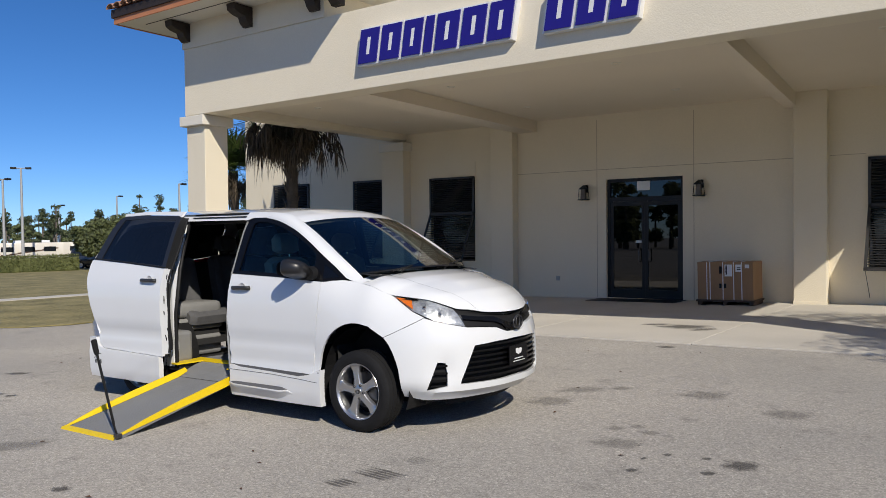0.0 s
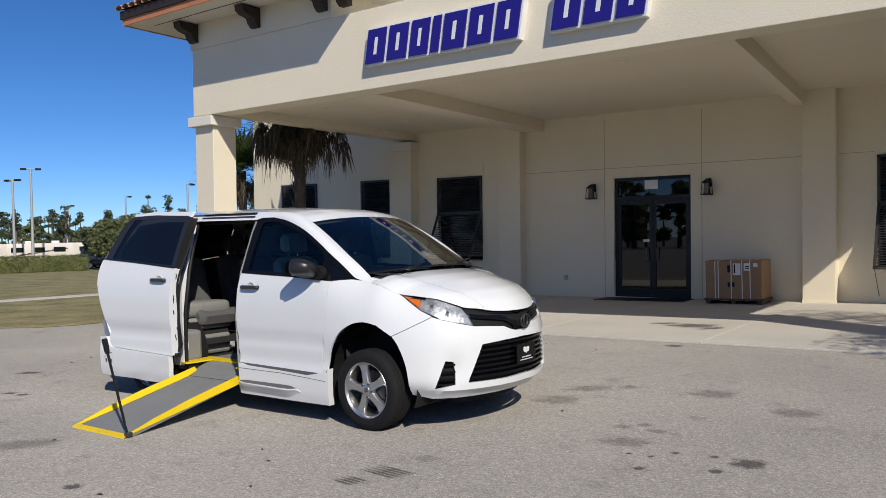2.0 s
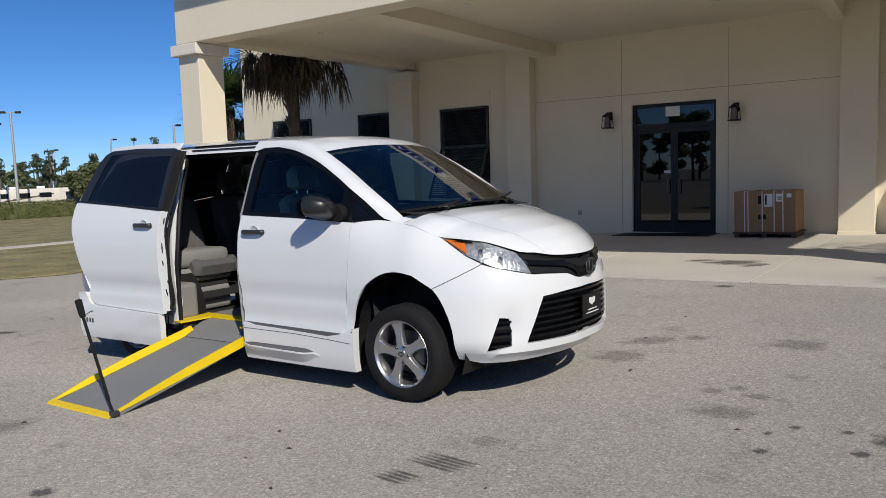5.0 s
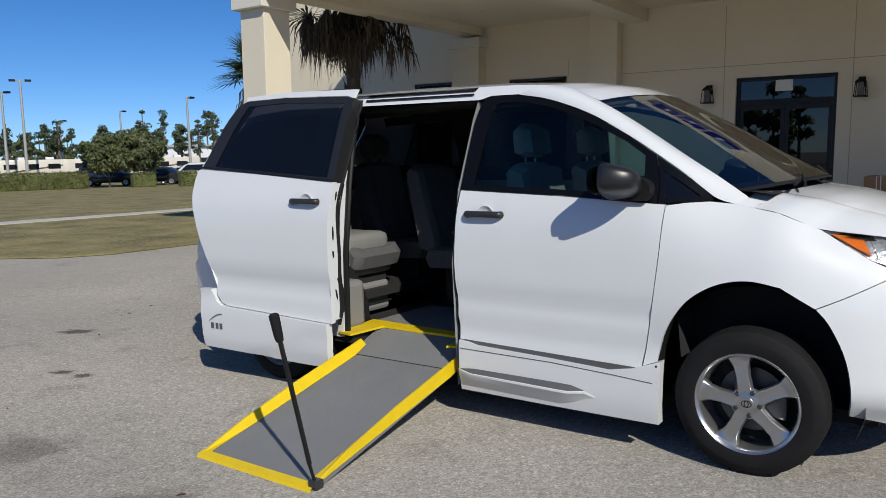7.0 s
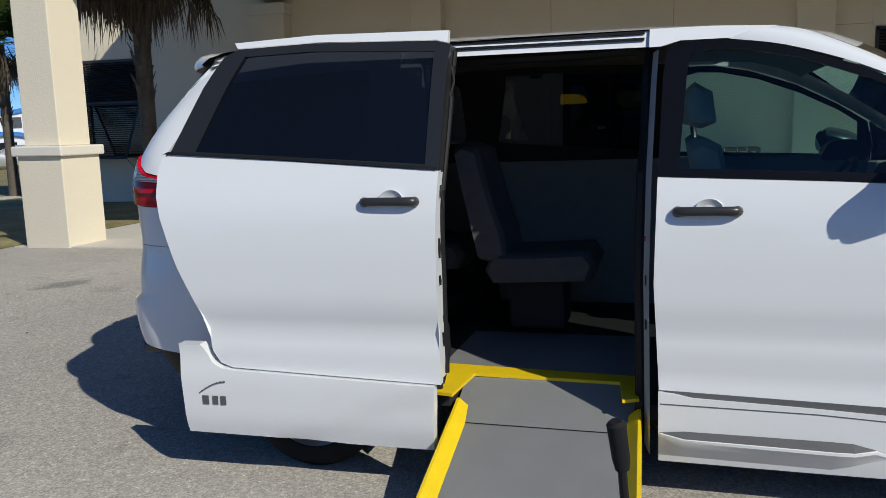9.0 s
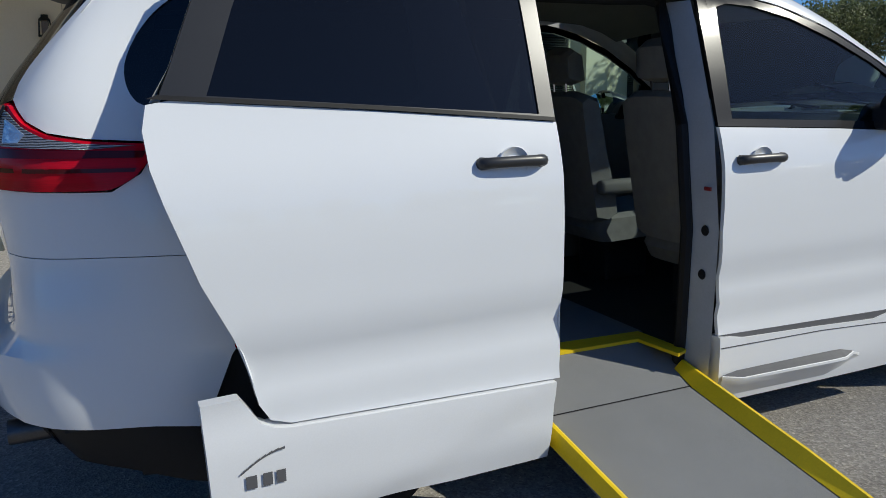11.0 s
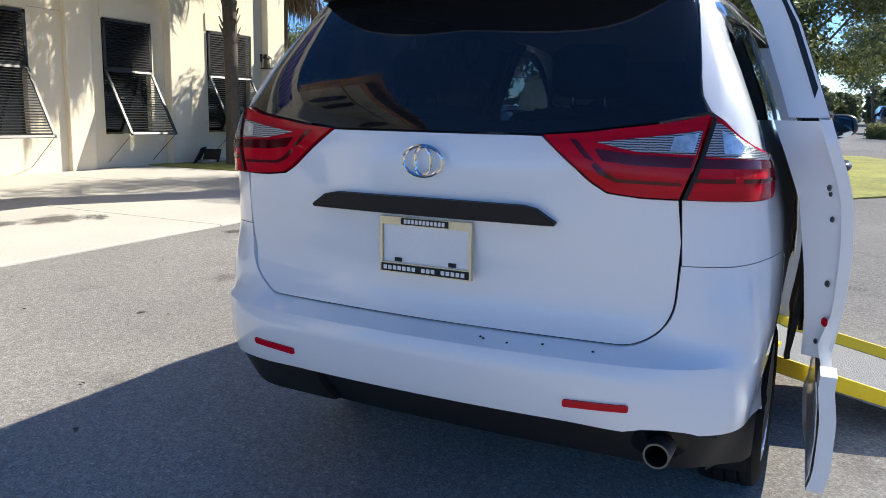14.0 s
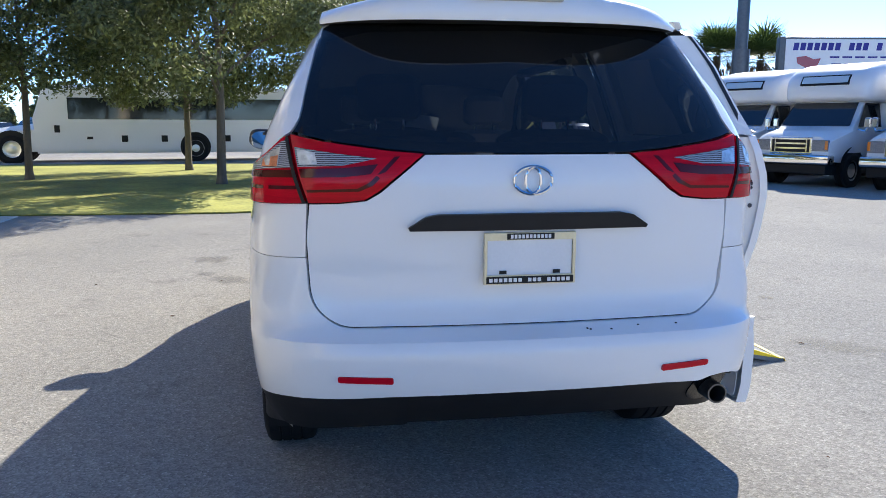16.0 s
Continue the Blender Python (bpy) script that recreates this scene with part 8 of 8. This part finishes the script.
def parked_car(m, paint, label, kind="saloon", group=""):
    c = empty("parked_car", m, label, "car", group)
    if kind == "suv":
        st = [(-2.3, 0.80, 0.45, 0.95, 1.0, 0.78), (-2.2, 0.90, 0.35, 1.05, 1.55, 0.66), (-1.9, 0.92, 0.3, 1.08, 1.74, 0.66), (-0.2, 0.93, 0.3, 1.05, 1.74, 0.66), (0.5, 0.93, 0.3, 1.04, 1.55, 0.66), (1.0, 0.92, 0.3, 1.03, 1.10, 0.84), (1.9, 0.9, 0.3, 0.95, 1.0, 0.8), (2.3, 0.78, 0.35, 0.75, 0.82, 0.7)]
        glass = [(-2.0, 0.2, 1.12, 1.58)]
    else:
        st = [(-2.35, 0.78, 0.45, 0.85, 0.92, 0.72), (-2.2, 0.88, 0.32, 0.95, 1.0, 0.8), (-1.5, 0.9, 0.28, 0.97, 1.1, 0.72), (-0.9, 0.9, 0.28, 0.96, 1.40, 0.6), (0.1, 0.9, 0.28, 0.95, 1.45, 0.6), (0.6, 0.9, 0.28, 0.94, 1.25, 0.62), (1.1, 0.9, 0.28, 0.92, 0.98, 0.78), (2.0, 0.87, 0.3, 0.85, 0.9, 0.74), (2.35, 0.75, 0.35, 0.65, 0.72, 0.65)]
        glass = [(-1.2, 0.5, 0.99, 1.32)]
    part("body", body_loft(st), paint, c, smooth=35)
    for xa, xb, za, zb in glass:
        for sd in (-1, 1):
            bm = bmesh.new()
            yb, yt = (0.925, 0.735) if kind == "suv" else (0.90, 0.70)
            vs = [bm.verts.new((x, sd * y, z)) for x, y, z in ((xa - 0.15, yb, za), (xb + 0.35, yb, za), (xb - 0.15, yt, zb), (xa + 0.15, yt, zb))]
            bm.faces.new(vs)
            part("side_glass", bm, M_VGLASS, c)
    hz = 1.62 if kind == "suv" else 1.36
    bm = bmesh.new()
    if kind == "suv":
        q = [(1.0, 0.72, 1.13), (1.0, -0.72, 1.13), (0.53, -0.6, 1.53), (0.53, 0.6, 1.53)]
        b = [(-2.235, 0.66, 1.12), (-2.235, -0.66, 1.12), (-2.215, -0.58, 1.5), (-2.215, 0.58, 1.5)]
    else:
        q = [(1.1, 0.7, 1.0), (1.1, -0.7, 1.0), (0.62, -0.55, 1.26), (0.62, 0.55, 1.26)]
        b = [(-1.5, 0.62, 1.12), (-1.5, -0.62, 1.12), (-0.92, -0.52, 1.41), (-0.92, 0.52, 1.41)]
    for nm, quad in (("windscreen", q), ("rear_glass", b)):
        bm = bmesh.new()
        bm.faces.new([bm.verts.new((x + (0.02 if nm == "windscreen" else -0.02), y, z + 0.015)) for x, y, z in quad])
        part(nm, bm, M_VGLASS, c)
    for sd in (-1, 1):
        part("tail_light", boxes((-2.33, -2.2, sd * 0.70 - 0.12, sd * 0.70 + 0.12, 0.82, 0.98), bevel=0.02), M_RED, c)
        part("head_light", boxes((2.12, 2.3, sd * 0.62 - 0.15, sd * 0.62 + 0.15, 0.66, 0.80), bevel=0.02), M_CLEARLENS, c)
        for x in (-1.4, 1.4):
            simple_wheel(c, x, sd * 0.82, 0.33, 0.22, sd)
    return c


def rounded_loft(stations, n=4):
    """A shell through rounded rectangles: (x, half width, bottom, top, corner radius)."""
    rows = []
    for x, w, z0, z1, r in stations:
        ring = []
        for cy, cz, a0 in ((w - r, z1 - r, 0), (-w + r, z1 - r, 90), (-w + r * 0.4, z0 + r * 0.4, 180), (w - r * 0.4, z0 + r * 0.4, 270)):
            rr = r if a0 < 180 else r * 0.4
            for k in range(n + 1):
                a = radians(a0 + 90 * k / n)
                ring.append(Vector((x, cy + rr * math.cos(a), cz + rr * math.sin(a))))
        rows.append(ring + [ring[0]])
    bm = grid_mesh(rows)
    for r in (rows[0], rows[-1]):
        bm.faces.new([bm.verts.new(p) for p in r[:-1]])
    bmesh.ops.remove_doubles(bm, verts=bm.verts, dist=0.0005)
    return bm


def shuttle_bus(m, label, length=7.0, group="parked shuttle buses"):
    """A white cutaway shuttle bus: van cab with bonnet, grille and bumper under a rounded fibreglass cap and a wide body."""
    b = empty("shuttle_bus", m, label, "bus", group)
    st = [(-2.4, 1.0, 0.55, 1.40, 2.08, 0.88), (-1.75, 1.0, 0.55, 1.40, 2.08, 0.88), (-1.45, 1.0, 0.55, 1.38, 2.0, 0.87), (-0.95, 1.0, 0.55, 1.34, 1.42, 0.95), (-0.45, 0.99, 0.6, 1.20, 1.33, 0.88), (-0.10, 0.97, 0.62, 1.10, 1.26, 0.84), (-0.02, 0.93, 0.64, 1.02, 1.18, 0.82)]
    part("cab", body_loft(st), M_BUSW, b, smooth=35)
    bm = bmesh.new()
    bm.faces.new([bm.verts.new(p) for p in ((-0.93, 0.88, 1.44), (-0.93, -0.88, 1.44), (-1.40, -0.80, 2.0), (-1.40, 0.80, 2.0))])
    part("windscreen", bm, M_VGLASS, b, "dark windscreen")
    for sd in (-1, 1):
        bm = bmesh.new()
        bm.faces.new([bm.verts.new((x, sd * y, z)) for x, y, z in ((-1.08, 1.0, 1.42), (-2.15, 1.0, 1.42), (-2.15, 0.905, 1.98), (-1.50, 0.905, 1.98))])
        part("door_window", bm, M_VGLASS, b, "dark door window")
        bm = bmesh.new()
        tube(bm, [(-1.05, sd * 0.99, 1.36), (-0.95, sd * 1.25, 1.32), (-0.95, sd * 1.3, 1.45)], 0.028, 6)
        arm = part("side_mirror", bm, M_CHROME, b, "chrome mirror arm")
        part("mirror_head", boxes((-0.99, -0.92, sd * 1.28 - 0.075, sd * 1.28 + 0.075, 1.40, 1.64), bevel=0.03), M_CHROME, arm)
        lamp = part("head_light", boxes((-0.08, 0.012, sd * 0.72 - 0.20, sd * 0.72 + 0.20, 0.86, 1.12), bevel=0.02), M_CLEARLENS, b, "clear headlight")
        part("amber_lamp", boxes((-0.08, 0.018, sd * 0.88 - 0.035, sd * 0.88 + 0.035, 0.90, 1.10), bevel=0.01), M_AMBER, lamp)
        simple_wheel(b, -0.95, sd * 0.90, 0.40, 0.26, sd)
        bm = bmesh.new()
        lathe(bm, [(0.0, 0.0), (0.50, 0.0), (0.50, 0.01), (0.0, 0.01)], 24, pose(-0.95, sd * 0.985, 0.46, -90 * sd, 0, 0))
        part("wheel_arch", bm, M_DARK, b)
        simple_wheel(b, -length + 1.6, sd * 1.06, 0.40, 0.30, sd)
    grille = part("grille", boxes((-0.06, 0.02, -0.54, 0.54, 0.79, 1.18), bevel=0.02), M_CHROME, b, "chrome grille with dark slots")
    for k in range(3):
        part("grille_gap", boxes((0.012, 0.026, -0.38, 0.38, 0.83 + k * 0.11, 0.90 + k * 0.11)), M_DARK, grille)
    for sd in (-1, 1):
        part("grille_gap", boxes((0.012, 0.026, sd * 0.45 - 0.03, sd * 0.45 + 0.03, 0.83, 1.13)), M_DARK, grille)
    part("bumper", boxes((-0.15, 0.14, -1.02, 1.02, 0.55, 0.78), bevel=0.05), M_CHROME, b, "chrome bumper", smooth=40)
    part("lower_valance", boxes((-0.3, 0.02, -0.9, 0.9, 0.32, 0.55), bevel=0.03), M_DARK, b)
    part("cap", rounded_loft([(-1.22, 0.72, 2.18, 2.36, 0.08), (-1.25, 0.92, 2.10, 2.52, 0.16), (-1.36, 1.05, 2.05, 2.70, 0.26), (-1.58, 1.13, 2.02, 2.84, 0.32), (-1.95, 1.18, 2.0, 2.94, 0.34), (-2.5, 1.2, 1.98, 3.0, 0.32), (-2.62, 1.2, 1.98, 3.0, 0.30)]), M_BUSW, b, "rounded white fibreglass cap", smooth=60)
    part("box_body", rounded_loft([(-2.2, 0.98, 0.55, 2.0, 0.1), (-2.5, 1.2, 0.52, 2.98, 0.28), (-2.7, 1.21, 0.52, 3.0, 0.28), (-length + 0.05, 1.21, 0.52, 3.0, 0.25), (-length, 1.15, 0.6, 2.92, 0.2)]), M_BUSW, b, "white bus body", smooth=60)
    tilt = pose(-1.245, 0, 2.43, 0, -29, 0)
    bm = bmesh.new()
    box(bm, -0.02, 0.035, -0.62, 0.62, -0.02, 0.24, 0.008, tilt @ Matrix.Translation((0.012, 0, 0)))
    fr = part("sign_frame", bm, M_DARK, b, "dark destination sign frame")
    bm = bmesh.new()
    box(bm, 0.035, 0.042, -0.58, 0.58, 0.02, 0.20, 0, tilt @ Matrix.Translation((0.012, 0, 0)))
    part("sign_glass", bm, M_SIGNGLASS, fr, "pale blank sign glass")
    for sd in (-1, 1):
        for k in range(int((length - 3.2) / 1.0)):
            part("window", boxes((-3.75 - k * 1.0, -2.80 - k * 1.0, sd * 1.212 - 0.01, sd * 1.212 + 0.01, 1.45, 2.30), bevel=0.004), M_VGLASS, b)
    part("chassis", boxes((-length + 0.3, -0.3, -0.85, 0.85, 0.30, 0.55)), M_DARK, b)
    return b


M_SIGNGLASS = material("pale_sign_glass", (0.55, 0.66, 0.72), 0.2, 0, 0.05)
for x, y in ((6.06, -4.74), (9.1, -4.35), (3.6, -5.9), (12.6, -4.0)):
    shuttle_bus(pose(x, y, 0, 0, 0, 115), "white cutaway shuttle bus with chrome grille, parked at an angle")


def motor_coach(m):
    c = empty("motor_coach", m, "long white motor coach with dark windows", "bus")
    bm = bmesh.new()
    prism(bm, [(-9.6, 0.34), (-0.1, 0.34), (0.0, 1.6), (-0.35, 2.6), (-0.8, 2.8), (-9.4, 2.8), (-9.6, 2.6)], -1.27, 1.27, XZ)
    bmesh.ops.bevel(bm, geom=[e for e in bm.edges if abs(e.verts[0].co.y - e.verts[1].co.y) < 0.01], offset=0.10, segments=2, affect="EDGES")
    part("body", bm, M_BUSW, c, "white body", smooth=35)
    st = [(-0.3, 1.1, 0.4, 1.2, 1.46, 0.85), (0.9, 1.05, 0.4, 1.15, 1.30, 0.8), (1.6, 1.0, 0.4, 1.05, 1.18, 0.75), (1.85, 0.9, 0.45, 0.9, 1.05, 0.7)]
    part("bonnet", body_loft(st), M_BUSW, c, smooth=35)
    for sd in (-1, 1):
        part("window_band", boxes((-9.0, -1.2, sd * 1.275 - 0.012, sd * 1.275 + 0.012, 1.58, 2.36)), M_VGLASS, c, "dark window band")
        for x, z, w, h in ((-0.9, 1.10, 0.18, 0.26), (-2.0, 0.85, 0.2, 0.10), (-3.2, 0.75, 0.22, 0.24), (-4.6, 0.75, 0.22, 0.24), (-6.9, 0.75, 0.22, 0.24)):
            part("hatch", boxes((x, x + w, sd * 1.275 - 0.01, sd * 1.275 + 0.01, z, z + h)), M_DARK, c)
        simple_wheel(c, 0.75, sd * 0.98, 0.50, 0.3, sd)
        simple_wheel(c, -5.6, sd * 1.16, 0.50, 0.3, sd)
        bm = bmesh.new()
        lathe(bm, [(0.0, 0.0), (0.62, 0.0), (0.62, 0.02), (0.0, 0.02)], 24, pose(0.75, sd * 1.055, 0.56, -90 * sd, 0, 0))
        part("wheel_opening", bm, M_DARK, c)
        bm = bmesh.new()
        lathe(bm, [(0.0, 0.0), (0.56, 0.0), (0.56, 0.02), (0.0, 0.02)], 24, pose(-5.6, sd * 1.262, 0.56, -90 * sd, 0, 0))
        part("wheel_opening", bm, M_DARK, c)
    return c


motor_coach(pose(20.6, 16.7, 0, 0, 0, 98))
parked_car(pose(23.2, 32.6, 0, 0, 0, 45), M_CARDARK, "dark saloon car waiting on the side road", "suv")
parked_car(pose(22.0, 22.5, 0, 0, 0, 100), M_BUSW, "white van-like car on the side road", "suv")
rngc = random.Random(77)
paints = [(M_CARSILV, "silver"), (M_BUSW, "white"), (M_CARDARK, "black"), (M_CARRED, "red"), (M_CARBLUE, "blue"), (M_CARSILV, "silver"), (M_BUSW, "white")]
for k in range(16):
    p, n = paints[k % 7]
    parked_car(pose(27.5 + 0.95 * k * 1.9, 39.0 - 1.35 * k * 1.2 + 0.0, 0, 0, 0, 40 + rngc.uniform(-4, 4)), p, n + " car parked in the far lot", "suv" if k % 3 == 0 else "saloon", "cars in the far lot")
for k in range(14):
    p, n = paints[(k + 2) % 7]
    parked_car(pose(45.0 - k * 0.6, 2.0 - k * 2.8, 0, 0, 0, 185 + rngc.uniform(-5, 5)), p, n + " car parked beyond the hedge", "suv" if k % 2 == 0 else "saloon", "cars beyond the hedge")
parked_car(pose(-61.5, 36.6, 0, 0, 0, 40), M_CARDARK, "dark blue estate car parked by the hedge", "suv")
parked_car(pose(-59.0, 39.2, 0, 0, 0, 215), M_CARDARK, "dark saloon car parked by the hedge", "saloon")
for k in range(7):
    p, n = ((M_BUSW, "white"), (M_CARSILV, "silver"), (M_BUSW, "white"))[k % 3]
    parked_car(pose(-57.5 + k * 1.2 - (k % 2) * 5, 41.5 + k * 1.6, 0, 0, 0, 215 + rngc.uniform(-20, 20)), p, n + " car parked before the showroom", "saloon" if k % 2 else "suv", "cars before the showroom")


def motorhome(m, n):
    c = empty("motorhome", m, "cream motorhome with brown swoosh stripes", "motorhome", "motorhomes")
    part("body", boxes((-5, 5, -1.25, 1.25, 0.6, 3.3), bevel=0.12), M_MOTORHOME, c, smooth=35)
    bm = bmesh.new()
    for k in range(8):
        x = -4.5 + k * 1.0
        prism(bm, [(x, 1.2 + 0.15 * k), (x + 1.0, 1.35 + 0.15 * k), (x + 1.0, 1.5 + 0.15 * k), (x, 1.45 + 0.15 * k)], -1.265, 1.265, XZ)
    part("stripe", bm, M_PALLET, c, "brown swoosh stripe")
    for k in range(3):
        part("window", boxes((-3.5 + k * 2.6, -2.0 + k * 2.6, -1.27, 1.27, 2.0, 2.7)), M_VGLASS, c)
    for x in (-2, 1.5):
        part("roof_unit", boxes((x, x + 1, -0.5, 0.5, 3.3, 3.65), bevel=0.05), M_PURE_W, c)
    for x in (-3.2, 3.4):
        for sd in (-1, 1):
            simple_wheel(c, x, sd * 1.05, 0.42, 0.26, sd)


M_MOTORHOME = material("cream_motorhome_paint", (0.68, 0.63, 0.54), 0.45, 0, 0.05, 1, 30, coat=0.4)
for k in range(6):
    motorhome(pose(-95 + k * 2.5 - 0.0, 25 + k * 6.2, 0, 0, 0, 66 if k % 2 else 70) @ Matrix.Diagonal((0.8, 0.76, 0.76, 1)), k)

# ---- stains and leaves on the asphalt ----
def stain_material(name, depth):
    """Oil soaked into asphalt: dark in the middle, fading out unevenly to the edge."""
    m = bpy.data.materials.new(name)
    m.use_nodes = True
    nt = m.node_tree
    b = nt.nodes["Principled BSDF"]
    b.inputs["Base Color"].default_value = (0.075, 0.07, 0.066, 1)
    b.inputs["Roughness"].default_value = 0.8
    co = nt.nodes.new("ShaderNodeTexCoord")
    ln = nt.nodes.new("ShaderNodeVectorMath")
    ln.operation = "LENGTH"
    nt.links.new(co.outputs["Object"], ln.inputs[0])
    no = nt.nodes.new("ShaderNodeTexNoise")
    no.inputs["Scale"].default_value, no.inputs["Detail"].default_value = 2.2, 8
    nt.links.new(co.outputs["Object"], no.inputs["Vector"])
    ad = nt.nodes.new("ShaderNodeMath")
    ad.operation = "MULTIPLY_ADD"
    ad.inputs[1].default_value = 1.4
    nt.links.new(no.outputs["Fac"], ad.inputs[0])
    nt.links.new(ln.outputs["Value"], ad.inputs[2])
    mr = nt.nodes.new("ShaderNodeMapRange")
    mr.inputs["From Min"].default_value, mr.inputs["From Max"].default_value = 1.48, 1.12
    mr.inputs["To Min"].default_value, mr.inputs["To Max"].default_value = 0.0, depth
    nt.links.new(ad.outputs[0], mr.inputs["Value"])
    nt.links.new(mr.outputs[0], b.inputs["Alpha"])
    return m


def stain_sheet(name, depth):
    disc = bmesh.new()
    disc.faces.new([disc.verts.new((math.cos(a), math.sin(a), 0)) for a in np.linspace(0, 2 * math.pi, 24, endpoint=False)])
    me = bpy.data.meshes.new(name)
    disc.to_mesh(me)
    disc.free()
    me.materials.append(stain_material(name, depth))
    return me


DARK_STAIN, FAINT_STAIN = stain_sheet("oil_stain", 0.55), stain_sheet("faint_oil_stain", 0.24)


def stain(x, y, rx, ry, ang, z=0.004, mesh=DARK_STAIN, label="dark oil stain on the asphalt"):
    ob = new("oil_stain", mesh)
    ob.matrix_world = pose(x, y, z, 0, 0, ang) @ Matrix.Diagonal((rx, ry, 1, 1))
    tagged(ob, label, "stain", "oil stains", "stuff")


for x, y, rx, ry, a in ((-1.42, 5.41, 0.18, 0.16, 20), (-1.56, 5.13, 0.075, 0.07, 0), (-1.667, 5.46, 0.05, 0.05, 0), (-2.046, 5.25, 0.035, 0.05, 0), (-1.934, 5.42, 0.05, 0.05, 0), (-2.01, 4.94, 0.055, 0.06, 0), (-3.82, 10.75, 0.2, 0.15, 0), (-10.2, 4.9, 0.25, 0.12, 30), (-8.93, 4.07, 0.14, 0.07, 30), (-8.7, 4.1, 0.10, 0.08, 0), (-5.0, 2.65, 0.10, 0.08, 0), (-6.82, 8.9, 0.06, 0.04, 0)):
    stain(x, y, rx, ry, a)
for x, y, rx, ry, a in ((-2.353, 5.54, 0.30, 0.20, 10), (-2.566, 5.98, 0.12, 0.10, 0), (-2.423, 6.11, 0.09, 0.10, 0), (-2.27, 5.96, 0.14, 0.10, 0), (-3.51, 7.34, 0.42, 0.22, 40), (-3.18, 7.59, 0.16, 0.14, 0), (-3.53, 6.68, 0.35, 0.3, 30), (-1.48, 7.15, 0.3, 0.26, 0), (-2.34, 7.66, 0.36, 0.28, 20), (-6.46, 3.03, 0.5, 0.22, 50), (-7.6, 3.1, 0.45, 0.3, 20), (-5.68, 9.18, 0.25, 0.16, 20), (-12.3, 8.6, 0.5, 0.3, 60), (-13.0, 5.0, 0.6, 0.3, 20)):
    stain(x, y, rx, ry, a, 0.004, FAINT_STAIN, "faint oil stain on the asphalt")
# short tyre marks of a few parallel tread lines
for x0, y0, n, half in ((-3.43, 3.92, 5, 0.26), (-3.52, 3.66, 4, 0.16), (-3.40, 4.33, 4, 0.16)):
    for k in range(n):
        stain(x0 + 0.012 * k, y0 + 0.036 * k, half, 0.021, -6, 0.004, FAINT_STAIN if y0 > 4.2 else DARK_STAIN, "short dark tyre tread mark on the asphalt")
for x, y, rx, ry, a in ((-4.35, 13.15, 0.62, 0.42, 10), (-4.9, 13.3, 0.35, 0.2, 30), (-3.95, 12.9, 0.4, 0.2, 60)):
    stain(x, y, rx, ry, a, 0.0245)
M_DEADLEAF = material("dead_leaf", (0.12, 0.06, 0.035), 0.9, 0, 0.3)
rngl = random.Random(9)
for x, y in [(-7.98, 8.05), (-6.84, 8.9), (-3.2, 4.4), (-2.0, 7.2), (-1.3, 6.0), (-9.2, 3.6)] + [(rngl.uniform(-11, 0), rngl.uniform(2.5, 10.8)) for _ in range(46)]:
    s = rngl.uniform(0.012, 0.035)
    bm = bmesh.new()
    bm.faces.new([bm.verts.new(p) for p in ((-s, 0, 0.002), (0, -s * 0.4, 0.008), (s, 0, 0.004), (0, s * 0.4, 0.010))])
    lf = part("dead_leaf", bm, M_DEADLEAF, None, "small curled brown leaf on the asphalt", category="leaf", group="fallen leaves")
    lf.matrix_world = pose(x, y, 0.003, 0, 0, rngl.uniform(0, 360))


# a dark folded case lying open by the wall
case = empty("folded_case", pose(3.25, 18.15, 0.03, 0, 0, 12), "black folded case lying open beside the wall", "case")
bm = bmesh.new()
box(bm, -0.30, 0.28, -0.02, 0.0, 0.0, 0.42, 0.004, pose(0, 0.1, 0, 28, 0, 20))
part("lid", bm, M_DARK, case, "black raised lid")
bm = bmesh.new()
box(bm, -0.02, 0.02, -0.3, 0.1, 0.0, 0.36, 0.004, pose(0.3, 0.0, 0, 0, 35, 10))
part("side_flap", bm, M_DARK, case)
part("tray", boxes((0.0, 0.95, -0.25, 0.12, 0.0, 0.06), bevel=0.02), M_GALV, case, "pale grey tray")
